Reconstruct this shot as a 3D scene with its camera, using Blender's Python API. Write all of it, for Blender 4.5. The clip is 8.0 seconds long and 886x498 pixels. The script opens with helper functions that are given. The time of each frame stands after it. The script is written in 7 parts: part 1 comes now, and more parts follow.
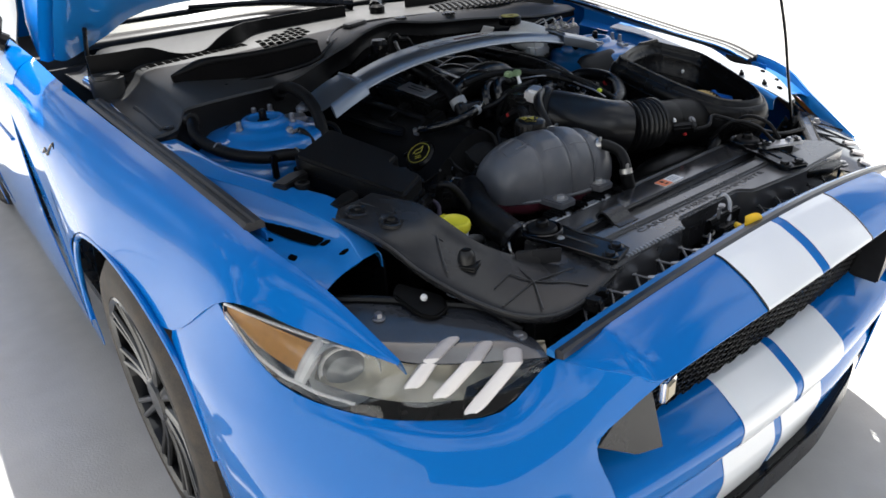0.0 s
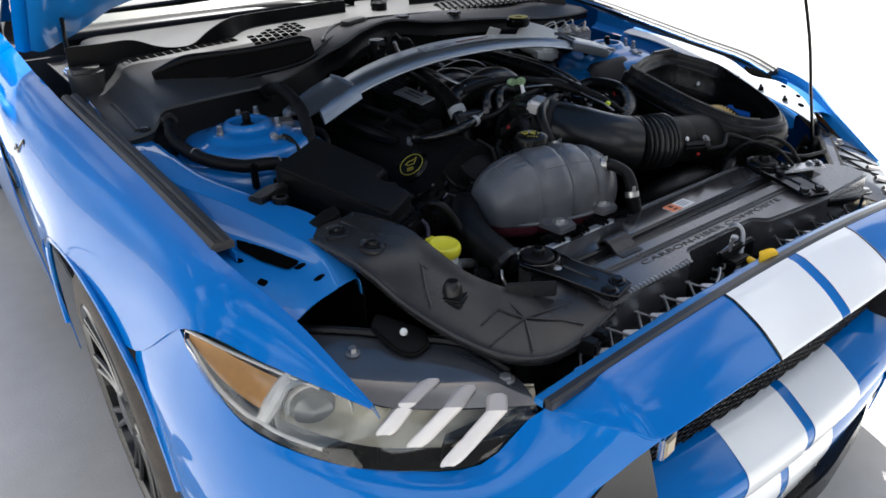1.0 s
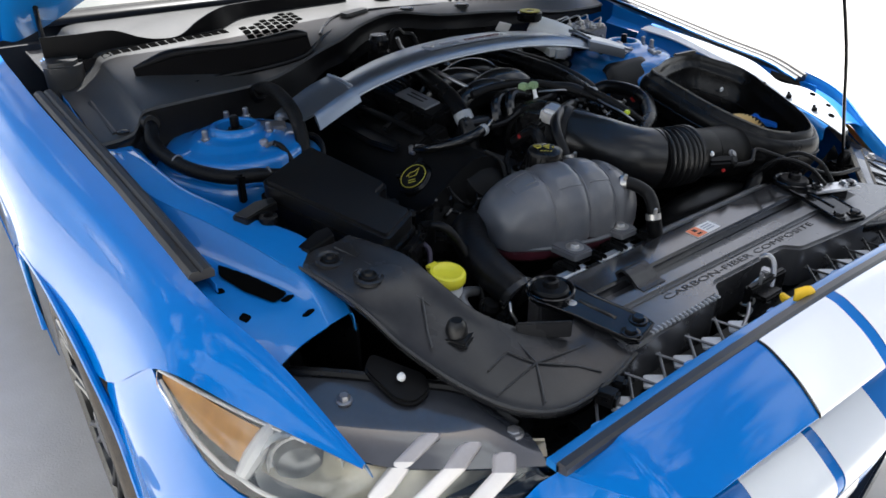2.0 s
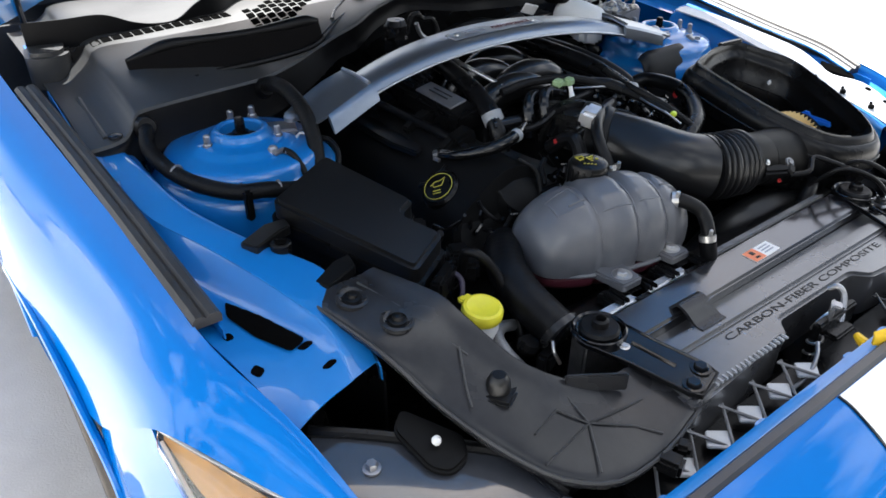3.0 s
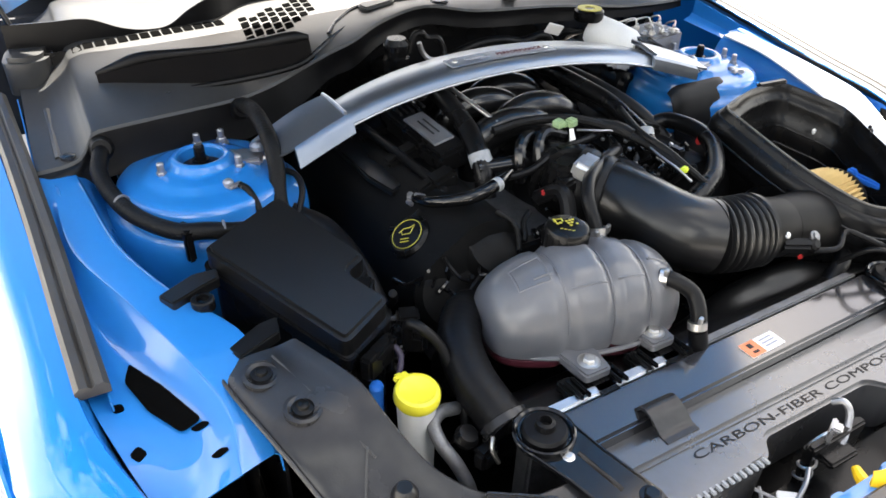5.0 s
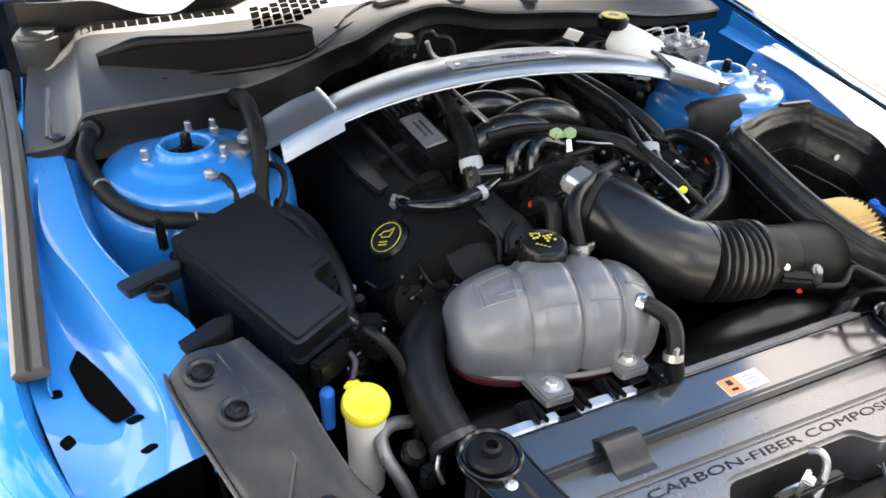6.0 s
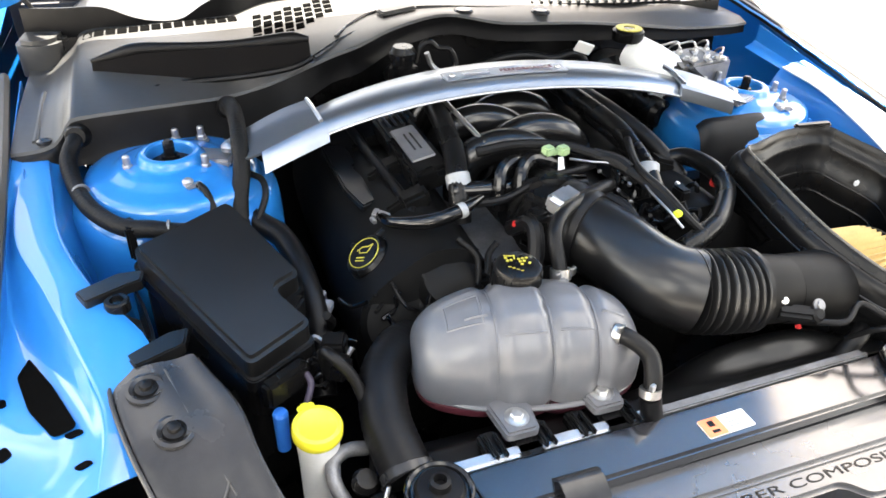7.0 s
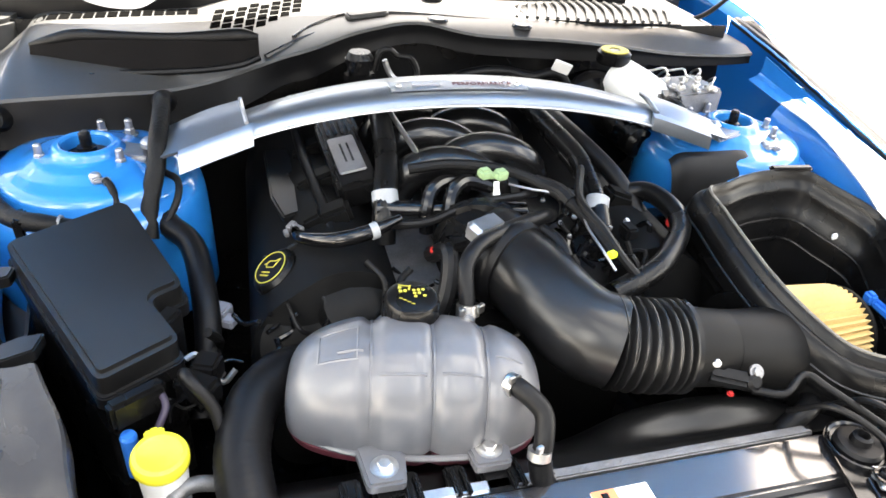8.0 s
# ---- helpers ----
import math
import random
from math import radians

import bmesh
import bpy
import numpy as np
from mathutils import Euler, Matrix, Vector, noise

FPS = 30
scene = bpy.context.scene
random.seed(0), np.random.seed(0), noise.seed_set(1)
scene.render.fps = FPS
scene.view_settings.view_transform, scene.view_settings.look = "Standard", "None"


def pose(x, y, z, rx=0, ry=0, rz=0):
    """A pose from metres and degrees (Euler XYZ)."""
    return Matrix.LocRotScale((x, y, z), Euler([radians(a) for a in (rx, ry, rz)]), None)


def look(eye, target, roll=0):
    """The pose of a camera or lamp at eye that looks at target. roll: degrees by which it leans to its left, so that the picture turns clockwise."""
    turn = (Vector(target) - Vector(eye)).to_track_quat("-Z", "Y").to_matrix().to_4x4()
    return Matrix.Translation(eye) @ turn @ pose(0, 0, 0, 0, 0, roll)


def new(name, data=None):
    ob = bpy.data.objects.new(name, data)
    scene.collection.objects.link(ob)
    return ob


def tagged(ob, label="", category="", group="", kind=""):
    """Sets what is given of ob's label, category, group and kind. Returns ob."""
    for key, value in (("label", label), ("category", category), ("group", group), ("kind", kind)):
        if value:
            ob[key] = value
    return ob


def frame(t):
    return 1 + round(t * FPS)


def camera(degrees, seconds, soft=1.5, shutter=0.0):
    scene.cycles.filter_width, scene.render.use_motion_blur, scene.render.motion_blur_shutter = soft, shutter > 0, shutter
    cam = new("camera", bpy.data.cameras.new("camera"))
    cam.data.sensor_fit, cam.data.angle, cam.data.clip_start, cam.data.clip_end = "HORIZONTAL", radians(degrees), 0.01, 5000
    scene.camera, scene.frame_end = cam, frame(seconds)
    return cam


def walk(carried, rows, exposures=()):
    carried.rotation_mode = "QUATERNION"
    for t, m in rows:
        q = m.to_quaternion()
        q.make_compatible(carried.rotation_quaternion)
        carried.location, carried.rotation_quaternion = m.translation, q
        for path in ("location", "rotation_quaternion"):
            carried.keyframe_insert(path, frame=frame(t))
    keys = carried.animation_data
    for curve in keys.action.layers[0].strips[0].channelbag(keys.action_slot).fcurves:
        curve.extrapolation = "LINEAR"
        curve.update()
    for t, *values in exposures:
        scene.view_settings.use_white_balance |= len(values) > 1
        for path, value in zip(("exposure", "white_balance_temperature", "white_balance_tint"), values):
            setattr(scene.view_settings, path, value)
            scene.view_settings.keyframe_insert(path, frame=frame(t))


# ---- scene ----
cam = camera(64.6, 8.0, soft=1.6)
PATH = [
    (0, (-1.127, -1.419, 1.33), (-0.059, 0.008, 0.423), -3.5),
    (0.5, (-1.073, -1.375, 1.33), (-0.021, 0.059, 0.415), -3.1),
    (1, (-1.033, -1.353, 1.336), (0.01, 0.079, 0.407), -1.7),
    (1.2, (-1.02, -1.346, 1.329), (0.032, 0.085, 0.41), -1.0),
    (2.5, (-0.936, -1.162, 1.365), (0.076, 0.221, 0.334), 0.0),
    (3, (-0.914, -1.095, 1.371), (0.089, 0.265, 0.301), 0.2),
    (3.5, (-0.861, -1.064, 1.383), (0.13, 0.279, 0.28), 0.9),
    (4, (-0.799, -1.064, 1.396), (0.148, 0.313, 0.297), 1.9),
    (4.5, (-0.754, -1.06, 1.404), (0.134, 0.356, 0.305), 1.7),
    (4.7, (-0.734, -1.054, 1.408), (0.133, 0.369, 0.302), 1.5),
    (6, (-0.599, -1.07, 1.405), (0.11, 0.426, 0.283), 3.0),
    (6.5, (-0.546, -1.083, 1.399), (0.122, 0.441, 0.29), 3.1),
    (7, (-0.497, -1.069, 1.4), (0.097, 0.487, 0.293), 2.5),
    (7.5, (-0.4, -1.049, 1.39), (0.142, 0.549, 0.317), 4.2),
    (8, (-0.311, -1.046, 1.38), (0.176, 0.562, 0.295), 5.2),
]
walk(cam, [(t, look(eye, target, roll)) for t, eye, target, roll in PATH], exposures=[(0.0, 1.18, 6300, 8), (1.0, 1.23, 6200, 8), (2.5, 1.75, 6200, 8), (4.5, 2.75, 6750, 8), (6.5, 3.43, 7250, 8), (8.0, 3.92, 7250, 8)])

# ---- light ----
SUN_EL, SUN_AZ = 57.0, 31.0
world = bpy.data.worlds.new("sky")
scene.world = world
world.use_nodes = True
wn = world.node_tree.nodes
sky = wn.new("ShaderNodeTexSky")
sky.sky_type, sky.sun_disc = "NISHITA", False
sky.sun_elevation, sky.sun_rotation = radians(SUN_EL), radians(SUN_AZ)
sky.dust_density, sky.air_density = 6.0, 1.0
wn["Background"].inputs["Strength"].default_value = 0.06
# scattered white clouds
wl = world.node_tree.links
wtc, wno, wra, wmx = wn.new("ShaderNodeTexCoord"), wn.new("ShaderNodeTexNoise"), wn.new("ShaderNodeValToRGB"), wn.new("ShaderNodeMix")
wno.inputs["Scale"].default_value, wno.inputs["Detail"].default_value, wno.inputs["Roughness"].default_value = 2.6, 7, 0.55
wra.color_ramp.elements[0].position, wra.color_ramp.elements[1].position = 0.50, 0.62
wmx.data_type = "RGBA"
wmx.inputs[7].default_value = (15.5, 15.6, 15.8, 1)
wl.new(wtc.outputs["Generated"], wno.inputs["Vector"])
wl.new(wno.outputs["Fac"], wra.inputs["Fac"])
wl.new(wra.outputs["Color"], wmx.inputs[0])
wl.new(sky.outputs["Color"], wmx.inputs[6])
# pale haze towards the horizon
wsp, wma, wmb, whz = wn.new("ShaderNodeSeparateXYZ"), wn.new("ShaderNodeMath"), wn.new("ShaderNodeMapRange"), wn.new("ShaderNodeMix")
wma.operation = "ABSOLUTE"
wmb.inputs["From Min"].default_value, wmb.inputs["From Max"].default_value = 0.0, 0.34
wmb.inputs["To Min"].default_value, wmb.inputs["To Max"].default_value = 0.92, 0.0
wmb.interpolation_type = "SMOOTHSTEP"
whz.data_type = "RGBA"
whz.inputs[7].default_value = (14.5, 14.5, 14.6, 1)
wl.new(wtc.outputs["Generated"], wsp.inputs["Vector"])
wl.new(wsp.outputs["Z"], wma.inputs[0])
wl.new(wma.outputs[0], wmb.inputs["Value"])
wl.new(wmb.outputs["Result"], whz.inputs[0])
wl.new(wmx.outputs[2], whz.inputs[6])
wl.new(whz.outputs[2], wn["Background"].inputs["Color"])
sun_data = bpy.data.lights.new("sun", "SUN")
sun_data.energy, sun_data.angle, sun_data.color = 5.0, radians(0.5), (1.0, 0.97, 0.93)
sun = new("sun", sun_data)
sun_way = Vector((math.sin(radians(SUN_AZ)) * math.cos(radians(SUN_EL)), math.cos(radians(SUN_AZ)) * math.cos(radians(SUN_EL)), math.sin(radians(SUN_EL))))
sun.matrix_world = look(sun_way * 30, (0, 0, 0))


# ---- materials ----
def mat(name, color, rough=0.5, metal=0.0, coat=0.0, var=0.15, scale=12.0, bump=0.0, bscale=300.0, trans=0.0, spec=0.5, dirt=None, ior=1.45, coat_rough=0.03, coat_ior=1.5):
    m = bpy.data.materials.new(name)
    m.use_nodes = True
    nt = m.node_tree
    n, ln = nt.nodes, nt.links
    b = n["Principled BSDF"]
    b.inputs["Metallic"].default_value = metal
    b.inputs["Coat Weight"].default_value = coat
    b.inputs["Coat Roughness"].default_value = coat_rough
    b.inputs["Coat IOR"].default_value = coat_ior
    b.inputs["Transmission Weight"].default_value = trans
    b.inputs["Specular IOR Level"].default_value = spec
    b.inputs["IOR"].default_value = ior
    tc = n.new("ShaderNodeTexCoord")
    n1, n2 = n.new("ShaderNodeTexNoise"), n.new("ShaderNodeTexNoise")
    n1.inputs["Scale"].default_value, n1.inputs["Detail"].default_value = scale, 6
    n2.inputs["Scale"].default_value, n2.inputs["Detail"].default_value = scale * 9, 3
    ad = n.new("ShaderNodeMath")
    ad.operation = "MULTIPLY_ADD"
    ad.inputs[1].default_value = 0.35
    ln.new(tc.outputs["Object"], n1.inputs["Vector"])
    ln.new(tc.outputs["Object"], n2.inputs["Vector"])
    ln.new(n2.outputs["Fac"], ad.inputs[0])
    ln.new(n1.outputs["Fac"], ad.inputs[2])
    ramp = n.new("ShaderNodeValToRGB")
    ramp.color_ramp.elements[0].position, ramp.color_ramp.elements[1].position = 0.4, 0.95
    c = Vector(color)
    d = Vector(dirt) if dirt else c * (1 + var)
    ramp.color_ramp.elements[0].color = (*(c * (1 - var)), 1)
    ramp.color_ramp.elements[1].color = (*[min(1.0, q) for q in d], 1)
    ln.new(ad.outputs[0], ramp.inputs["Fac"])
    ln.new(ramp.outputs["Color"], b.inputs["Base Color"])
    mr = n.new("ShaderNodeMapRange")
    mr.inputs["To Min"].default_value, mr.inputs["To Max"].default_value = max(0.0, rough * 0.85), min(1.0, rough * 1.2)
    ln.new(n1.outputs["Fac"], mr.inputs["Value"])
    ln.new(mr.outputs["Result"], b.inputs["Roughness"])
    if bump:
        n3, bp = n.new("ShaderNodeTexNoise"), n.new("ShaderNodeBump")
        n3.inputs["Scale"].default_value = bscale
        bp.inputs["Strength"].default_value, bp.inputs["Distance"].default_value = bump, 0.002
        ln.new(tc.outputs["Object"], n3.inputs["Vector"])
        ln.new(n3.outputs["Fac"], bp.inputs["Height"])
        ln.new(bp.outputs["Normal"], b.inputs["Normal"])
    return m


BLUE = mat("blue_paint", (0.004, 0.145, 0.49), 0.40, coat=1.0, coat_ior=1.40, spec=0.0, var=0.03, scale=3)
BLUE_IN = mat("blue_bay_paint", (0.006, 0.158, 0.47), 0.40, coat=1.0, spec=0.5, var=0.06, scale=8)
WHITE_P = mat("white_stripe_paint", (0.84, 0.86, 0.88), 0.5, coat=1.0, spec=0.3, var=0.02, scale=3)
BLACK_P = mat("black_moulded_plastic", (0.0045, 0.0045, 0.0048), 0.27, var=0.3, bump=0.08, bscale=500, spec=0.22)
BLACK_G = mat("black_gloss_plastic", (0.004, 0.004, 0.0045), 0.13, var=0.2, scale=20)
BLACK_S = mat("satin_black_plastic", (0.005, 0.005, 0.0052), 0.33, var=0.25, scale=8, bump=0.05, bscale=600, spec=0.5)
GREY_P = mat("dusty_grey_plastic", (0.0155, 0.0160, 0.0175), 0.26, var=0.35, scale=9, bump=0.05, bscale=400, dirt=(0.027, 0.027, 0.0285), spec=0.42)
COWL_P = mat("weathered_grey_plastic", (0.036, 0.036, 0.036), 0.40, var=0.2, scale=10, bump=0.06, bscale=450, spec=0.45)
RUBBER = mat("black_rubber", (0.0045, 0.0045, 0.005), 0.38, var=0.3, scale=25, bump=0.05, bscale=700, spec=0.2)
SEAL_P = mat("weathered_seal_rubber", (0.020, 0.020, 0.022), 0.30, var=0.3, scale=18, bump=0.04, bscale=600, spec=0.8)
SUNLIT_BEIGE = mat("sunlit_seal_tone", (0.20, 0.19, 0.17), 0.6, var=0.2, scale=20)
# pale tone that paints sunlight on the far ledge and the lattice
SUNLIT_PALE = mat("pale_sunlit_tone", (0.50, 0.52, 0.54), 0.35, var=0.12, scale=14, bump=0.05, bscale=200)
SEAL_B = mat("dusty_brown_black_rubber", (0.030, 0.028, 0.0255), 0.42, var=0.25, scale=18, bump=0.04, bscale=600, spec=0.5)
BEAM_P = mat("dusty_grey_beam_plastic", (0.042, 0.042, 0.0445), 0.27, var=0.3, scale=9, bump=0.04, bscale=400, spec=0.9, coat=1.0, coat_rough=0.24)
COVER_P = mat("smooth_black_panel", (0.017, 0.017, 0.0192), 0.14, var=0.2, scale=6, spec=1.0, coat=0.7, coat_rough=0.12)
HOSE_S = mat("satin_hose_plastic", (0.006, 0.006, 0.0064), 0.30, var=0.2, scale=14, spec=0.5)
AMBER_PL = mat("amber_yellow_plastic", (0.80, 0.50, 0.02), 0.4, var=0.06, scale=20)
# flat black that paints the shade inside holes, vents and gaps
VOID = mat("painted_dark_opening", (0.003, 0.003, 0.003), 0.95, var=0.2, spec=0.0)
RUBBER_BR = mat("brown_black_rubber", (0.0045, 0.004, 0.004), 0.7, var=0.3, scale=15, bump=0.08, spec=0.06)
DULL_RED = mat("faded_red_print", (0.13, 0.05, 0.055), 0.5, var=0.15, scale=60)
TAPE = mat("cloth_harness_tape", (0.004, 0.004, 0.0043), 0.5, var=0.4, scale=40, bump=0.5, bscale=260, spec=0.2)
SILVER = mat("satin_silver_paint", (0.24, 0.265, 0.30), 0.30, metal=0.85, coat=0.0, var=0.05, scale=15, bump=0.03, bscale=900)
ALU = mat("bare_aluminium", (0.62, 0.63, 0.65), 0.33, metal=1.0, var=0.15, scale=30, bump=0.15)
STEEL = mat("zinc_steel", (0.55, 0.54, 0.52), 0.32, metal=1.0, var=0.25, scale=60)
CAST = mat("cast_alloy", (0.20, 0.20, 0.205), 0.5, metal=0.7, var=0.3, scale=40, bump=0.5)
TANK = mat("milky_plastic", (0.100, 0.112, 0.134), 0.30, var=0.18, scale=7, trans=0.2, dirt=(0.145, 0.140, 0.145), bump=0.05, bscale=90, spec=0.5, coat=0.30, coat_rough=0.26)
COOLANT = mat("dark_pink_coolant", (0.085, 0.020, 0.030), 0.30, var=0.25, scale=15)
YELLOW = mat("yellow_plastic", (0.80, 0.72, 0.05), 0.22, var=0.06, scale=20)
YELLOW_M = mat("yellow_marking", (0.42, 0.37, 0.05), 0.5, var=0.1, scale=60)
LAMP_TOP = mat("smoky_lamp_plastic", (0.040, 0.043, 0.050), 0.14, coat=1.0, var=0.15, scale=12)
WHITE_PL = mat("white_plastic", (0.74, 0.74, 0.72), 0.4, var=0.06, scale=20)
GREEN_PL = mat("pale_green_plastic", (0.24, 0.34, 0.18), 0.45, var=0.1, scale=40)
BLUE_PL = mat("blue_plastic_cap", (0.02, 0.16, 0.60), 0.4, var=0.1, scale=20)
GREY_CON = mat("grey_connector_plastic", (0.28, 0.29, 0.33), 0.45, var=0.1, scale=50)
ORANGE = mat("orange_label", (0.75, 0.22, 0.10), 0.5, var=0.06, scale=60)
LABEL = mat("white_label", (0.75, 0.74, 0.72), 0.45, var=0.05, scale=60)
# pale tape; also paints the highlight on the beam's teeth
BAND = mat("pale_tape_and_highlight", (0.25, 0.26, 0.27), 0.45, var=0.15, scale=80)
RED = mat("red_plastic", (0.35, 0.02, 0.02), 0.4, var=0.1)
AMBER = mat("amber_reflector", (0.62, 0.29, 0.06), 0.25, var=0.15, scale=60)
LENS_D = mat("smoky_projector_glass", (0.26, 0.25, 0.23), 0.05, coat=1.0, var=0.2, scale=40)
CHROME = mat("chrome", (0.82, 0.82, 0.83), 0.08, metal=1.0, var=0.05, scale=30)
BAR_TOP = mat("clouded_bar_plastic", (0.40, 0.37, 0.36), 0.3, var=0.1, scale=30, coat=0.5)
BOWL = mat("satin_reflector", (0.86, 0.85, 0.82), 0.30, metal=0.55, var=0.05, scale=30)
LIGHTBAR = mat("frosted_light_bar", (0.82, 0.77, 0.72), 0.25, var=0.05, scale=30, coat=0.5)
BEZEL = mat("olive_lamp_bezel", (0.46, 0.40, 0.29), 0.36, metal=0.5, var=0.2, scale=20)
FILTER = mat("cream_filter_paper", (0.52, 0.36, 0.14), 0.75, var=0.15, scale=20, dirt=(0.60, 0.45, 0.20))
TYRE = mat("tyre_rubber", (0.022, 0.021, 0.020), 0.75, var=0.4, scale=25, bump=0.3, dirt=(0.07, 0.055, 0.04))
RIM = mat("dark_rim_paint", (0.008, 0.008, 0.008), 0.3, metal=0.3, coat=0.5, var=0.2)
RIM_LIGHT = mat("lit_rim_tone", (0.10, 0.095, 0.085), 0.5, var=0.3, scale=30)
ENG_P = mat("matt_black_engine_plastic", (0.0042, 0.0042, 0.0043), 0.50, var=0.3, scale=14, bump=0.06, bscale=500, spec=0.14)
RUN_P = mat("satin_runner_plastic", (0.006, 0.006, 0.0063), 0.21, var=0.25, scale=10, bump=0.04, bscale=700, spec=0.6)
STUCCO = mat("pale_wall_plaster", (0.82, 0.81, 0.79), 0.9, var=0.08, scale=1.5, bump=0.4, bscale=60)
DARK_WALL = mat("dark_wall_cladding", (0.045, 0.046, 0.050), 0.8, var=0.2, scale=1.2, bump=0.3, bscale=30)
# pale grey-green base colour under a clear coat
SCREEN = mat("pale_windscreen_glass", (0.10, 0.135, 0.135), 0.06, var=0.12, scale=3, coat=1.0)
GLASS = mat("clear_glass", (0.95, 0.97, 0.97), 0.0, trans=1.0, var=0.0)
TINT = mat("dark_window_glass", (0.02, 0.024, 0.026), 0.04, var=0.1, coat=1.0)
INTERIOR = mat("dark_interior_trim", (0.03, 0.03, 0.032), 0.8, var=0.3)
CONCRETE = mat("pale_concrete", (0.50, 0.485, 0.46), 0.9, var=0.14, scale=1.3, bump=0.5, bscale=160, dirt=(0.58, 0.565, 0.54))
ASPHALT = mat("worn_asphalt", (0.075, 0.075, 0.076), 0.9, var=0.3, scale=4, bump=0.8, bscale=220, dirt=(0.13, 0.13, 0.128))
SPRING = mat("silvery_grey_metal", (0.35, 0.35, 0.36), 0.4, metal=0.9, var=0.2)


# ---- builders ----
def thing(name, at, label, category, group="", kind=""):
    ob = new(name)
    ob.empty_display_size = 0.05
    ob.location = at
    return tagged(ob, label, category, group, kind)


def base_of(ob):
    while ob.parent:
        ob = ob.parent
    return Vector(ob.location)


def sharpen(bm, angle=32):
    """Smooth shading with sharp edges, so that flat faces stay flat beside their bevels."""
    for f in bm.faces:
        f.smooth = True
    for e in bm.edges:
        if len(e.link_faces) == 2:
            a, b = (f.calc_area() for f in e.link_faces)
            turn = e.calc_face_angle(0)
            e.smooth = not (turn > radians(angle) or (turn > radians(8) and max(a, b) > 12 * min(a, b)))


def part(name, bm, material, parent, label="", angle=32, normals=True):
    """Links bm, given in world places, as one mesh under parent."""
    if normals:
        bmesh.ops.recalc_face_normals(bm, faces=bm.faces)
    sharpen(bm, angle)
    bmesh.ops.translate(bm, verts=bm.verts, vec=-base_of(parent))
    me = bpy.data.meshes.new(name)
    bm.to_mesh(me)
    bm.free()
    me.materials.append(material)
    ob = new(name, me)
    ob.parent = parent
    return tagged(ob, label)


def grid_mesh(rows, close_u=False, close_v=False, caps=False):
    bm = bmesh.new()
    vs = [[bm.verts.new(p) for p in r] for r in rows]
    nr, nc = len(vs), len(vs[0])
    for i in range(nr if close_v else nr - 1):
        for j in range(nc if close_u else nc - 1):
            q = [vs[i][j], vs[i][(j + 1) % nc], vs[(i + 1) % nr][(j + 1) % nc], vs[(i + 1) % nr][j]]
            if len({tuple(round(c, 6) for c in v.co) for v in q}) >= 3:
                try:
                    bm.faces.new(q)
                except ValueError:
                    pass
    if caps and close_u:
        bm.faces.new(vs[0][::-1])
        bm.faces.new(vs[-1])
    bmesh.ops.remove_doubles(bm, verts=bm.verts, dist=1e-5)
    return bm


def smooth_line(points, n=6, closed=False):
    """A Catmull-Rom line through points."""
    p = [np.array(q, float) for q in points]
    if len(p) < 3:
        return [p[0] + (p[-1] - p[0]) * k / n for k in range(n + 1)]
    if closed:
        p = [p[-1]] + p + [p[0], p[1]]
    else:
        p = [2 * p[0] - p[1]] + p + [2 * p[-1] - p[-2]]
    out = []
    for i in range(1, len(p) - 2):
        for k in range(n):
            t = k / n
            a, b, c, d = p[i - 1], p[i], p[i + 1], p[i + 2]
            out.append(0.5 * (2 * b + (c - a) * t + (2 * a - 5 * b + 4 * c - d) * t * t + (3 * b - a - 3 * c + d) * t ** 3))
    if not closed:
        out.append(p[-2])
    return out


def surface(sections, nu=6, nv=6):
    """A smooth net of points through sections of equal length."""
    rows = [smooth_line(s, nu) for s in sections]
    cols = [smooth_line(c, nv) for c in zip(*rows)]
    return [list(r) for r in zip(*cols)]


def sheet(sections, nu=6, nv=6, thick=0.003, flip=1):
    net = surface([[(p[0] * flip, p[1], p[2]) for p in s] for s in sections], nu, nv)
    bm = grid_mesh(net)
    bmesh.ops.recalc_face_normals(bm, faces=bm.faces)
    up = sum(f.normal.z * f.calc_area() for f in bm.faces)
    if up < 0:
        bmesh.ops.reverse_faces(bm, faces=bm.faces)
    if thick:
        bmesh.ops.solidify(bm, geom=bm.faces[:], thickness=thick)
    return bm


def tube(points, r, sides=12, n=6, smooth=True, wave=None, caps=True):
    """A round hose along points. r: one radius or one for each point; wave: (ribs, depth)."""
    pts = smooth_line(points, n) if smooth else [np.array(q, float) for q in points]
    if isinstance(r, (int, float)):
        rad = [r] * len(pts)
    else:
        rad = [float(np.interp(i * (len(r) - 1) / (len(pts) - 1), range(len(r)), r)) for i in range(len(pts))]
    if wave:
        rad = [q + wave[1] * (0.5 + 0.5 * math.cos(2 * math.pi * wave[0] * i / (len(pts) - 1))) for i, q in enumerate(rad)]
    rows = []
    side = None
    for i, p in enumerate(pts):
        d = Vector(pts[min(i + 1, len(pts) - 1)] - pts[max(i - 1, 0)]).normalized()
        if side is None:
            side = d.orthogonal().normalized()
        side = (side - d * side.dot(d)).normalized()
        up = d.cross(side)
        rows.append([Vector(p) + rad[i] * (side * math.cos(a) + up * math.sin(a)) for a in (2 * math.pi * k / sides for k in range(sides))])
    return grid_mesh(rows, close_u=True, caps=caps)


